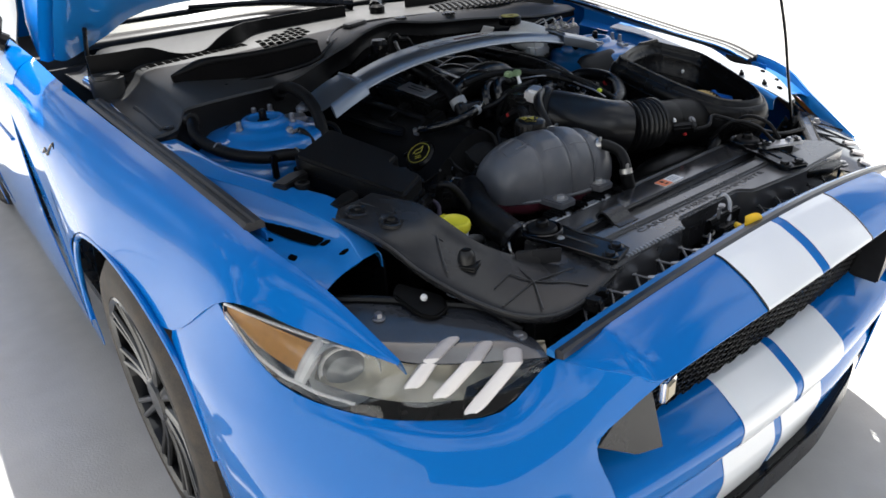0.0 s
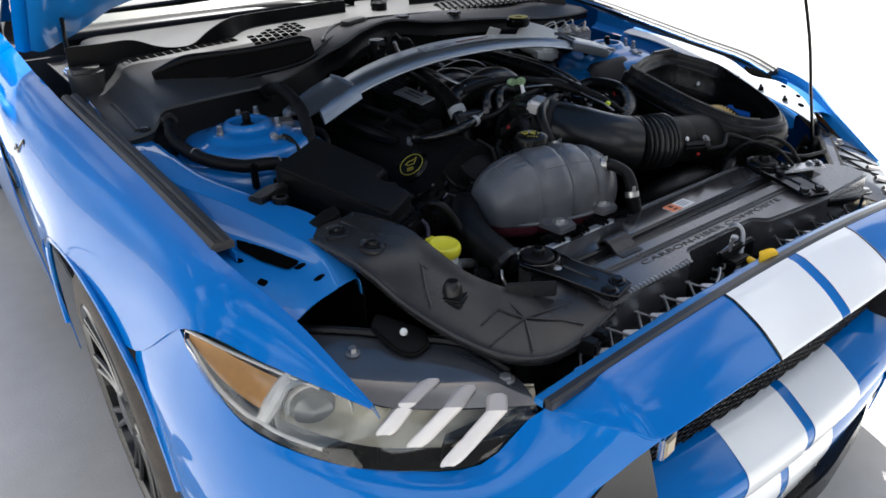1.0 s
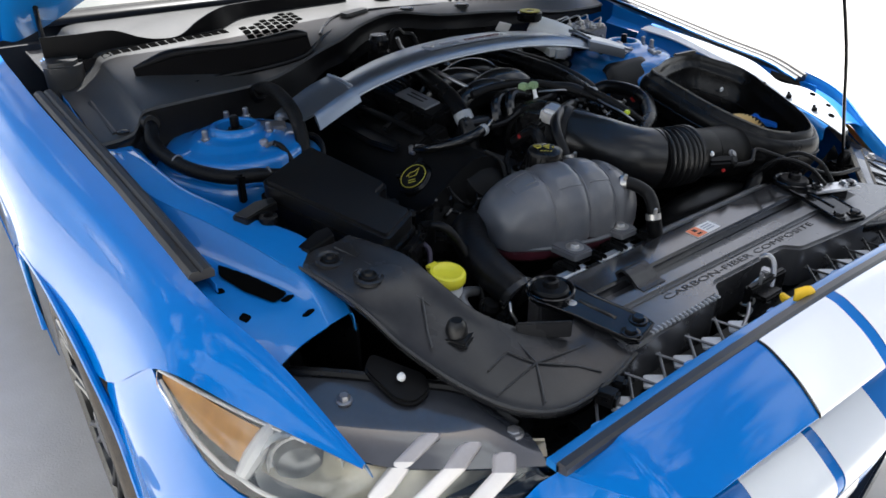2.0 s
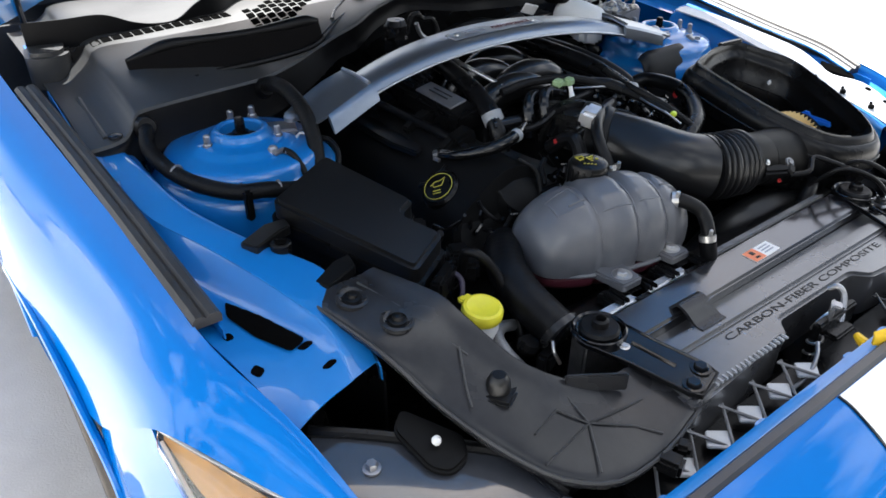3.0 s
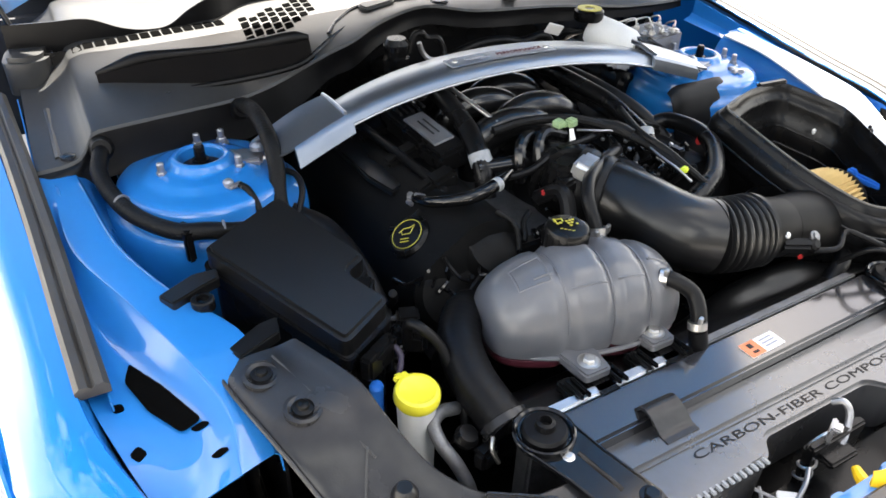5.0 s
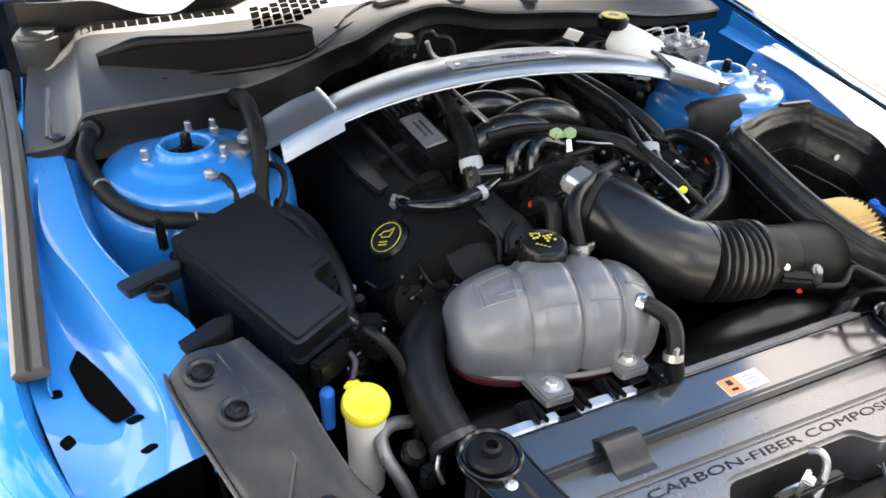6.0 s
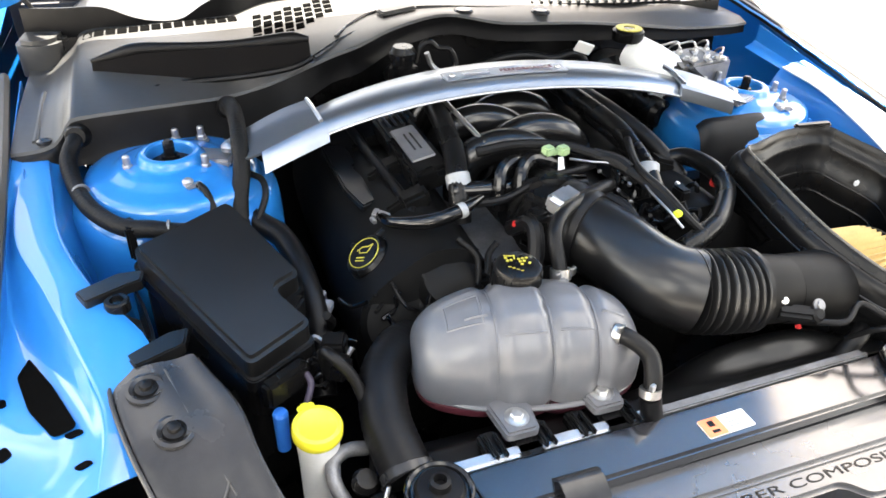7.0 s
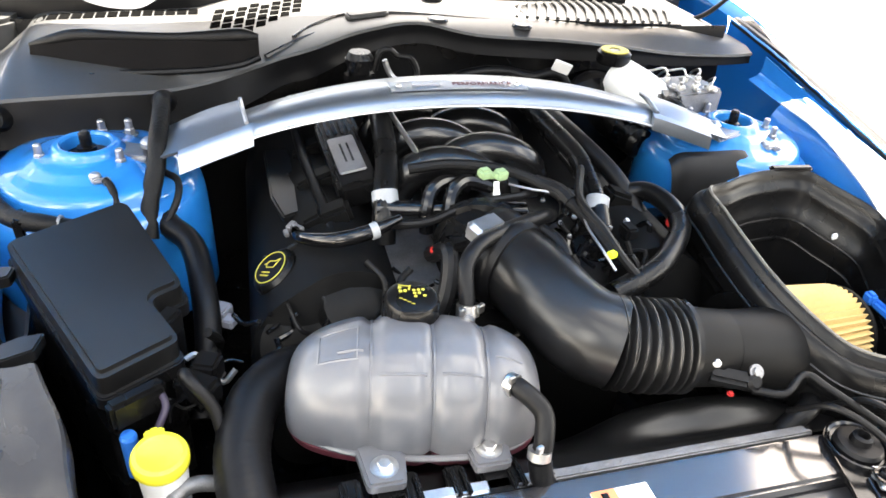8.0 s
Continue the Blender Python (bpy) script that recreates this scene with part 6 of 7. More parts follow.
    wall = [ring(0.006, 0, 0.62), ring(0.010, -0.15), ring(0.012, -0.105), ring(0.013, -0.098), ring(0.018, -0.090), ring(0.020, -0.082), ring(0.019, -0.074), ring(0.0235, -0.070), ring(0.0255, -0.062), ring(0.025, -0.050), ring(0.0255, -0.036), ring(0.023, -0.024), ring(0.018, -0.015), ring(0.0135, -0.0125), ring(0.0105, -0.0135), ring(0.0070, -0.006), ring(0.0045, -0.001), ring(0.002, 0.0), ring(0.0, -0.002), ring(-0.002, -0.012), ring(-0.0045, -0.022), ring(-0.010, -0.026), ring(-0.0115, -0.034), ring(-0.012, -0.060), ring(-0.016, -0.064), ring(-0.018, -0.100), ring(-0.020, 0, 0.72)]
    bx = part("box", grid_mesh(wall, close_u=True), BLACK_P, a, "black moulded box with stepped rim", angle=60)
    part("box_floor", plate([(p[0], p[1]) for p in ring(-0.018, 0, 0.7)][::2], 0.690, 0.722, 0.0), BLACK_P, bx)
    edge = [Vector(p) + Vector((0, 0, 0.0008)) for p in ring(0.0022, 0)]
    # pale line painted only where the rim catches light
    part("rim_highlight", tube(edge[58:] + edge[:2], 0.0020, 6, 1, smooth=False, caps=False), RIM_LIGHT, bx, "pale line painting the lit rim edge")
    for dz, off in ((-0.078, -0.0165), (-0.112, -0.0185)):
        part("inner_rib", tube(ring(off, dz)[3:44], 0.0026, 8, 1, smooth=False), BLACK_P, bx)
    # raised clip on the far rim, and the dark seam on the outside
    part("rim_clip", block((0.470, -0.2495, 0.944), (0.070, 0.014, 0.008), -4, 0.003), BLACK_P, bx, "raised black rim clip")
    part("wall_bead", tube(ring(0.0262, -0.043)[50:] + ring(0.0262, -0.043)[:8], 0.0018, 6, 1, smooth=False), BLACK_S, bx)
    part("blue_clip", joined(block((0.520, -0.455, 0.822), (0.013, 0.062, 0.014), -2, 0.004), block((0.514, -0.430, 0.828), (0.014, 0.018, 0.018), -2, 0.004)), BLUE_PL, bx, "blue plastic clip inside the box")
    part("white_clip", block((0.512, -0.335, 0.872), (0.010, 0.006, 0.010), 20, 0.002), WHITE_PL, bx, "small white clip")
    part("hanger", joined(block((0.430, -0.330, 0.800), (0.040, 0.012, 0.010), 15, 0.003, (0, 20)), block((0.420, -0.340, 0.785), (0.010, 0.012, 0.040), 15, 0.003)), BLACK_S, bx)
    fl = thing("air_filter", (0.40, -0.46, 0.72), "cream pleated cone air filter inside the box", "air filter")
    c, axis = Vector((0.318, -0.452, 0.786)), Vector((0.985, 0.10, -0.02)).normalized()
    sx = axis.orthogonal().normalized()
    sy = axis.cross(sx)
    n = 46
    rows = []
    for hgt, rad in ((0.0, 0.078), (0.05, 0.074), (0.10, 0.070), (0.145, 0.066), (0.149, 0.063)):
        rows.append([c + axis * hgt + (rad - (0.0085 if k % 2 else 0)) * (sx * math.cos(math.pi * k / n) + sy * math.sin(math.pi * k / n)) for k in range(2 * n)])
    part("pleats", grid_mesh(rows, close_u=True, caps=True), FILTER, fl, "cream pleated paper", angle=20)
    part("end_cap", turned([(0.058, 0.147), (0.064, 0.150), (0.063, 0.156), (0.04, 0.159), (0.0005, 0.158)], c, axis, 36), TAPE, fl)
    part("base_ring", turned([(0.076, -0.03), (0.083, -0.01), (0.083, 0.006), (0.074, 0.008)], c, axis, 36), BLACK_P, fl)


intake()


# ---- engine ----
def engine():
    e = thing("engine", (0, -0.1, 0.5), "black V8 engine with curved intake runners", "engine")
    part("block", joined(block((0.0, -0.06, 0.64), (0.46, 0.56, 0.34), 0, 0.03), block((0.0, -0.06, 0.52), (0.34, 0.5, 0.2), 0, 0.03)), CAST, e, "dark cast engine block")
    for s in (-1, 1):
        vc = [[(0.150, y, 0.842), (0.185, y, 0.872), (0.230, y, 0.876), (0.275, y, 0.852), (0.318, y, 0.815), (0.340, y, 0.75), (0.335, y, 0.68)] for y in (0.20, 0.05, -0.10, -0.25, -0.335)]
        v = part("valve_cover", sheet(vc, 4, 4, 0.005, s), ENG_P, e, "black valve cover")
        pts = [[(0.150, -0.335, 0.842), (0.185, -0.336, 0.872), (0.230, -0.336, 0.876), (0.275, -0.336, 0.852), (0.318, -0.336, 0.815), (0.340, -0.336, 0.75)], [(0.15, -0.345, 0.74), (0.19, -0.36, 0.74), (0.23, -0.37, 0.74), (0.27, -0.37, 0.74), (0.31, -0.36, 0.72), (0.335, -0.35, 0.70)]]
        part("front_face", sheet(pts, 3, 3, 0.004, s), ENG_P, v)
        for k in range(4):
            y = 0.13 - k * 0.11
            part("coil", joined(block((0.215 * s, y, 0.880), (0.045, 0.035, 0.030), 0, 0.006, (0, 20 * s)), block((0.245 * s, y, 0.872), (0.03, 0.022, 0.022), 0, 0.004, (0, 30 * s))), ENG_P, v)
    # dusty lit shelf beside the near cover
    part("cover_shelf", plate(rounded([(-0.305, 0.06), (-0.265, 0.06), (-0.255, -0.02), (-0.27, -0.03), (-0.26, -0.07), (-0.245, -0.08), (-0.25, -0.145), (-0.285, -0.165), (-0.30, -0.10)], 0.006), 0.850, 0.860, 0.003), BLACK_S, e, "dusty black cover ledge with notches")
    oc = part("oil_cap", turned([(0.034, -0.03), (0.036, 0.0), (0.034, 0.012), (0.029, 0.017), (0.0005, 0.018)], (-0.297, -0.258, 0.826), (-0.62, -0.08, 0.78), 30), BLACK_P, e, "black oil filler cap with yellow emblem")
    ax = Vector((-0.62, -0.08, 0.78)).normalized()
    sx = Vector((0.8, -0.6, 0.07)).normalized()
    sx = (sx - ax * sx.dot(ax)).normalized()
    sy = ax.cross(sx)
    o = Vector((-0.297, -0.258, 0.826)) + ax * 0.0182
    part("cap_ring", tube([o + 0.0255 * sx * math.cos(t) + 0.0245 * sy * math.sin(t) for t in np.linspace(0, 2 * math.pi, 33)], 0.0008, 6, 1, smooth=False, caps=False), YELLOW_M, oc, "thin yellow ring")
    part("cap_symbol", tube([o + sx * a + sy * b for a, b in ((-0.014, 0.004), (-0.006, 0.010), (0.004, 0.010), (0.012, 0.014), (0.009, 0.006), (0.006, 0.000), (-0.008, 0.000), (-0.010, 0.005))], 0.0009, 6, 1, smooth=False), YELLOW_M, oc)
    part("cap_mark", joined(*[block(o + sy * (-0.008 - 0.005 * k), (0.018, 0.0016, 0.0012), -35, 0, (15, -15)) for k in range(2)]), YELLOW_M, oc)
    # plenum and runners
    part("plenum", tube([(0.0, 0.17, 0.80), (0.0, 0.05, 0.805), (0.0, -0.12, 0.81), (-0.01, -0.24, 0.85), (-0.02, -0.30, 0.86)], [0.07, 0.072, 0.070, 0.062, 0.058], 24, 5), BLACK_P, e)
    arch = [(-0.086, 0.835), (-0.084, 0.872), (-0.064, 0.906), (-0.022, 0.9215), (0.024, 0.916), (0.060, 0.892), (0.076, 0.850)]
    for x0, y0 in ((-0.034, 0.070), (-0.034, -0.038), (-0.034, -0.145), (0.044, 0.115), (0.044, 0.008), (0.044, -0.100)):
        part("runner", tube([(x0 + x, y0 - 0.10 * x, z) for x, z in arch], [0.024, 0.0255, 0.027, 0.028, 0.027, 0.0255, 0.024], 24, 7), RUN_P, e, "curved black intake runner")
    # dark box with a silver plate beside the runners
    cb = part("coil_cover", joined(block((-0.184, -0.075, 0.902), (0.060, 0.20, 0.040), 4, 0.006, (5, -10)), block((-0.190, 0.010, 0.905), (0.054, 0.05, 0.046), 4, 0.006, (5, -10))), BLACK_P, e, "black box with a silver plate")
    part("cover_plate", block((-0.187, -0.100, 0.9235), (0.040, 0.100, 0.004), 4, 0.002, (5, -10)), SPRING, cb, "brushed silver plate")
    for k in range(2):
        part("plate_print", block((-0.192 + 0.010 * k, -0.100, 0.9262 + 0.0017 * k), (0.003, 0.050, 0.0008), 4, 0, (5, -10)), GREY_P, cb)
    for k in range(5):
        part("cover_slot", block((-0.208 + 0.011 * k, -0.018, 0.9285 + 0.0018 * k), (0.005, 0.045, 0.006), 4, 0.002, (5, -10)), GREY_P, cb)
    # throttle body
    tb = part("throttle_body", joined(turned([(0.066, 0), (0.066, 0.02), (0.058, 0.022), (0.058, 0.05)], (-0.020, -0.270, 0.866), (-0.4, -0.9, 0.02), 30), block((-0.050, -0.305, 0.900), (0.06, 0.05, 0.05), 25, 0.008)), BLACK_P, e, "dark throttle body")
    part("motor_cover", block((-0.042, -0.336, 0.925), (0.050, 0.032, 0.028), 28, 0.006, (10, 0)), ALU, tb, "bright throttle motor cover")
    part("plug", block((-0.080, -0.335, 0.895), (0.03, 0.03, 0.04), 20, 0.005), BLACK_P, tb)
    part("red_lock", block((-0.100, -0.318, 0.888), (0.014, 0.010, 0.010), 20, 0.002), RED, tb)
    # front cover, pulleys
    fc = part("front_cover", joined(block((-0.02, -0.355, 0.68), (0.44, 0.05, 0.30), 0, 0.02), turned([(0.07, 0), (0.07, 0.04), (0.05, 0.045)], (-0.18, -0.37, 0.72), (0, -1, 0), 30), turned([(0.05, 0), (0.05, 0.04), (0.03, 0.045)], (-0.27, -0.36, 0.66), (0, -1, 0), 26)), ENG_P, e, "black front timing cover")
    for p in ((-0.23, -0.38, 0.78), (-0.16, -0.385, 0.80), (-0.27, -0.375, 0.74)):
        part("cover_bolt", hexbolt(p, 0.006, 0.006, (0, -1, 0.3), False), CAST, fc)
    part("lobe", joined(turned([(0.05, -0.03), (0.052, 0.0), (0.045, 0.02), (0.02, 0.03), (0.0005, 0.031)], (-0.205, -0.335, 0.822), (0.1, -0.6, 0.8), 26), turned([(0.06, -0.03), (0.06, 0.01), (0.05, 0.02), (0.0005, 0.021)], (-0.275, -0.345, 0.775), (-0.2, -0.8, 0.5), 26)), ENG_P, fc)
    # wiring and pipes over the engine
    part("fuel_rail", tube([(0.175, 0.15, 0.905), (0.172, 0.0, 0.905), (0.168, -0.10, 0.905), (0.165, -0.20, 0.905)], 0.011, 10, 4), BLACK_P, e)
    part("runner_rail", tube([(-0.160, -0.215, 0.893), (-0.09, -0.225, 0.893), (0.0, -0.235, 0.893), (0.05, -0.24, 0.89)], 0.014, 12, 4), BLACK_G, e)
    pipes = [
        ([(-0.03, -0.215, 0.92), (-0.06, -0.212, 0.93), (-0.085, -0.225, 0.925), (-0.095, -0.24, 0.90), (-0.095, -0.245, 0.87)], 0.010, BLACK_G),
        ([(0.00, -0.225, 0.925), (-0.035, -0.222, 0.935), (-0.058, -0.235, 0.928), (-0.066, -0.250, 0.90), (-0.066, -0.255, 0.87)], 0.010, BLACK_G),
        ([(-0.15, -0.27, 0.90), (-0.10, -0.275, 0.905), (-0.04, -0.262, 0.92), (0.03, -0.255, 0.925), (0.06, -0.24, 0.92)], 0.006, RUBBER),
        ([(-0.11, -0.18, 0.935), (-0.05, -0.19, 0.945), (0.02, -0.215, 0.945), (0.07, -0.25, 0.935), (0.10, -0.30, 0.925), (0.11, -0.35, 0.915), (0.115, -0.385, 0.905)], 0.008, TAPE),
    ]
    leads = [
        ([(0.06, -0.235, 0.935), (0.085, -0.262, 0.934), (0.095, -0.285, 0.928)], 0.011, TAPE),
        ([(-0.10, -0.30, 0.87), (-0.09, -0.345, 0.90), (-0.10, -0.38, 0.86), (-0.13, -0.40, 0.80)], 0.012, RUBBER),
        ([(0.00, -0.28, 0.90), (0.035, -0.30, 0.905), (0.06, -0.335, 0.90), (0.065, -0.37, 0.885)], 0.009, RUBBER),
        ([(-0.19, -0.32, 0.88), (-0.17, -0.345, 0.86), (-0.18, -0.37, 0.82), (-0.21, -0.385, 0.78)], 0.004, TAPE),
        ([(-0.25, -0.32, 0.86), (-0.24, -0.36, 0.83), (-0.21, -0.38, 0.80), (-0.17, -0.38, 0.80)], 0.003, TAPE),
    ]
    for pts, r, m in pipes + leads:
        part("pipe", tube(pts, r, 10, 6), m, e)
    gc = part("green_clip", joined(block((-0.011, -0.222, 0.945), (0.018, 0.017, 0.014), 15, 0.003), block((0.011, -0.227, 0.945), (0.018, 0.017, 0.014), 15, 0.003), block((0.0, -0.225, 0.943), (0.012, 0.010, 0.008), 15, 0.002)), GREEN_PL, e, "pale green plastic clip")
    part("clip_stem", turned([(0.007, -0.03), (0.004, -0.01), (0.004, 0.0)], (0.0, -0.242, 0.942), (0, 0.4, 1), 10), WHITE_PL, gc)
    part("dipstick", tube([(-0.125, 0.04, 0.975), (-0.105, -0.06, 0.955), (-0.085, -0.155, 0.935)], 0.004, 8, 4), STEEL, e, "thin steel dipstick tube")
    rng = random.Random(4)
    for k in range(26):
        x, y = rng.uniform(-0.02, 0.20), rng.uniform(-0.36, -0.20)
        p = [(x, y, 0.86)]
        for j in range(3):
            x, y = x + rng.uniform(-0.03, 0.03), y + rng.uniform(-0.03, 0.03)
            p.append((x, y, rng.uniform(0.85, 0.895)))
        part("wire", tube(p, rng.choice((0.003, 0.004, 0.006)), 7, 4), rng.choice((TAPE, RUBBER, BLACK_G)), e)
    for k in range(22):
        x, y = rng.uniform(-0.33, -0.12), rng.uniform(-0.40, -0.18)
        z = rng.uniform(0.76, 0.84)
        p = [(x, y, z)]
        for j in range(3):
            x, y, z = x + rng.uniform(-0.03, 0.03), y + rng.uniform(-0.03, 0.02), z + rng.uniform(-0.02, 0.02)
            p.append((x, y, z))
        part("wire", tube(p, rng.choice((0.003, 0.004, 0.005)), 7, 4), rng.choice((TAPE, RUBBER, BLACK_G)), e)
    for k in range(10):
        x, y = rng.uniform(0.02, 0.2), rng.uniform(-0.36, -0.18)
        part("connector", block((x, y, rng.uniform(0.875, 0.90)), (rng.uniform(0.015, 0.03), 0.018, 0.018), rng.uniform(0, 180), 0.003), rng.choice((BLACK_P, BLACK_G, GREY_P)), e)
    part("bracket", block((0.155, -0.23, 0.895), (0.03, 0.012, 0.012), 35, 0.002), STEEL, e)

    # small bolts, clips and lead ends scattered over the engine
    for k in range(20):
        x, y = rng.uniform(-0.02, 0.20), rng.uniform(-0.37, -0.19)
        m = rng.choice((SPRING, CAST, CAST, BLACK_P))
        part("bolt_head", hexbolt((x, y, rng.uniform(0.885, 0.905)), rng.uniform(0.003, 0.0045), 0.004, (rng.uniform(-0.5, 0.5), rng.uniform(-0.7, 0.2), 1), False), m, e)
    for k in range(16):
        x, y = rng.uniform(-0.30, -0.13), rng.uniform(-0.40, -0.30)
        part("bolt_head", hexbolt((x, y, rng.uniform(0.80, 0.84)), rng.uniform(0.003, 0.005), 0.004, (rng.uniform(-0.5, 0.5), -0.6, 0.8), False), rng.choice((SPRING, CAST, BLACK_P)), e)
    for k in range(18):
        x, y, z = rng.uniform(-0.32, 0.10), rng.uniform(-0.40, -0.30), rng.uniform(0.80, 0.86)
        p = [(x, y, z)]
        for j in range(3):
            x, y, z = x + rng.uniform(-0.035, 0.035), y + rng.uniform(-0.03, 0.02), z + rng.uniform(-0.025, 0.012)
            p.append((x, y, z))
        part("wire", tube(p, rng.choice((0.0022, 0.003, 0.004)), 7, 4), BLACK_G, e)
    # breather pipes with white collars
    for name, pts, r, cl in (
        ("breather_hose", [(-0.120, 0.06, 0.955), (-0.125, -0.04, 0.945), (-0.132, -0.13, 0.928), (-0.144, -0.19, 0.908), (-0.150, -0.22, 0.885), (-0.152, -0.235, 0.85)], 0.017, (-0.146, -0.202, 0.902)),
        ("breather_hose", [(0.135, 0.12, 0.940), (0.150, 0.03, 0.935), (0.163, -0.07, 0.928), (0.168, -0.14, 0.922), (0.160, -0.20, 0.915), (0.151, -0.255, 0.906), (0.145, -0.295, 0.885)], 0.0155, (0.151, -0.258, 0.9055)),
    ):
        b = thing(name, pts[2], "black moulded breather hose with a white collar", "hose", "breather hoses")
        part("hose", tube(pts, r, 16, 6), BLACK_P, b)
        part("collar", turned([(r + 0.0006, -0.011), (r + 0.0016, -0.010), (r + 0.0016, 0.010), (r + 0.0006, 0.011)], cl, (0, 0.65, 0.75) if cl[0] < 0 else (0.3, 0.65, 0.6), 20), BAND, b, "pale tape collar")
    d = thing("crossover_pipe", (-0.2, -0.3, 0.88), "glossy black crossover pipe with pale bands", "pipe")
    part("pipe", tube([(-0.272, -0.215, 0.870), (-0.265, -0.262, 0.885), (-0.225, -0.300, 0.902), (-0.180, -0.300, 0.912), (-0.140, -0.278, 0.915)], [0.007, 0.009, 0.0105, 0.010, 0.005], 14, 6), BLACK_G, d)
    part("band", turned([(0.0104, -0.005), (0.0109, -0.004), (0.0109, 0.004), (0.0104, 0.005)], (-0.178, -0.300, 0.9118), (1, 0.25, 0.15), 18), BAND, d, "pale tape band")
    part("connector", joined(block((-0.276, -0.208, 0.870), (0.018, 0.010, 0.010), 60, 0.002), block((-0.268, -0.225, 0.878), (0.007, 0.018, 0.006), 40, 0.001), block((-0.284, -0.222, 0.868), (0.006, 0.014, 0.006), 10, 0.001)), SPRING, d)
    h = thing("air_bypass_hose", (0.19, -0.33, 0.88), "thick black bypass hose beside the air box", "hose")
    part("hose", tube([(0.235, -0.185, 0.880), (0.262, -0.205, 0.892), (0.272, -0.255, 0.895), (0.262, -0.305, 0.893), (0.230, -0.348, 0.890), (0.185, -0.390, 0.886), (0.140, -0.412, 0.880), (0.105, -0.422, 0.872)], 0.0150, 16, 6), BLACK_P, h)
    part("yellow_clip", block((0.110, -0.391, 0.911), (0.013, 0.010, 0.009), 20, 0.002), mat_lime, h, "lime yellow plastic clip")
    part("braided_wire", tube([(0.024, -0.229, 0.930), (0.049, -0.257, 0.935), (0.072, -0.262, 0.932), (0.089, -0.288, 0.928), (0.100, -0.314, 0.924), (0.098, -0.340, 0.920), (0.099, -0.366, 0.916), (0.101, -0.387, 0.912), (0.108, -0.411, 0.900)], 0.0019, 7, 4), SPRING, h, "thin silvery braided wire")
    part("side_pipe", tube([(0.15, -0.19, 0.93), (0.105, -0.29, 0.935), (0.115, -0.35, 0.922), (0.125, -0.395, 0.905), (0.15, -0.42, 0.88)], 0.006, 8, 5), TAPE, h)


mat_lime = mat("lime_plastic", (0.60, 0.70, 0.05), 0.4, var=0.05)
engine()


# ---- loose parts round the bay ----
def harness(name, pts, r, label, material=None, clips=()):
    h = thing(name, pts[0], label, "wiring harness", "wiring harnesses")
    part("sleeve", tube(pts, r, 12, 7), material or TAPE, h)
    for p in clips:
        part("clip", joined(block(p, (0.020, 0.034, 0.016), 20, 0.003), block((p[0], p[1] - 0.01, p[2] - 0.022), (0.012, 0.012, 0.04), 10, 0.003)), BLACK_P, h, "black cable clip")
    return h


taped = harness("wiring_harness", [(-0.676, 0.045, 0.936), (-0.679, 0.010, 0.936), (-0.688, -0.020, 0.922), (-0.682, -0.060, 0.906), (-0.661, -0.125, 0.897), (-0.621, -0.183, 0.893), (-0.580, -0.203, 0.893), (-0.545, -0.205, 0.884), (-0.50, -0.19, 0.868)], 0.0122, "thick taped wiring harness looping from the scuttle", clips=((-0.608, -0.192, 0.893),))
for tie in ((-0.672, -0.090, 0.902), (-0.560, -0.204, 0.890)):
    part("cable_tie", turned([(0.0124, -0.002), (0.0130, -0.0015), (0.0130, 0.0015), (0.0124, 0.002)], tie, (0.45, -0.85, -0.1) if tie[1] > -0.15 else (1, -0.1, -0.1), 18), CAST, taped, "dull grey cable tie")
harness("wiring_harness", [(-0.452, 0.080, 0.942), (-0.450, 0.055, 0.955), (-0.447, 0.010, 0.963), (-0.446, -0.030, 0.958), (-0.448, -0.075, 0.945), (-0.452, -0.110, 0.915), (-0.462, -0.140, 0.88), (-0.465, -0.17, 0.84)], 0.0128, "thick taped wiring harness beside the brace")
harness("wiring_harness", [(-0.462, -0.10, 0.86), (-0.44, -0.15, 0.85), (-0.41, -0.19, 0.84), (-0.395, -0.26, 0.82), (-0.39, -0.33, 0.78), (-0.40, -0.40, 0.72)], 0.017, "corrugated black conduit beside the engine", RUBBER)
harness("ground_strap", [(-0.514, -0.131, 0.913), (-0.506, -0.142, 0.908), (-0.500, -0.158, 0.893), (-0.498, -0.176, 0.872), (-0.49, -0.19, 0.86)], 0.005, "thin black ground lead on the strut tower")
harness("sensor_lead", [(-0.445, -0.095, 0.905), (-0.425, -0.115, 0.90), (-0.425, -0.14, 0.885), (-0.44, -0.16, 0.86)], 0.005, "short black sensor lead", RUBBER)
harness("sensor_lead", [(-0.40, -0.445, 0.80), (-0.405, -0.455, 0.845), (-0.395, -0.475, 0.850), (-0.375, -0.49, 0.82), (-0.365, -0.52, 0.77), (-0.37, -0.55, 0.73)], 0.007, "black lead beside the washer neck", RUBBER)
harness("sensor_lead", [(-0.43, -0.46, 0.83), (-0.425, -0.475, 0.82), (-0.435, -0.49, 0.80), (-0.44, -0.50, 0.77)], 0.004, "thin dark purple lead beside the washer neck", mat("purple_sleeve", (0.022, 0.016, 0.034), 0.5))
harness("flow_sensor_lead", [(0.222, -0.568, 0.830), (0.252, -0.585, 0.836), (0.285, -0.572, 0.848), (0.31, -0.60, 0.84), (0.40, -0.665, 0.80), (0.50, -0.68, 0.79)], 0.0045, "black sensor lead along the air box", RUBBER)
harness("valve_cover_lead", [(-0.25, 0.10, 0.88), (-0.245, -0.02, 0.885), (-0.235, -0.12, 0.882), (-0.225, -0.20, 0.875), (-0.22, -0.27, 0.86)], 0.008, "black lead along the valve cover", RUBBER)
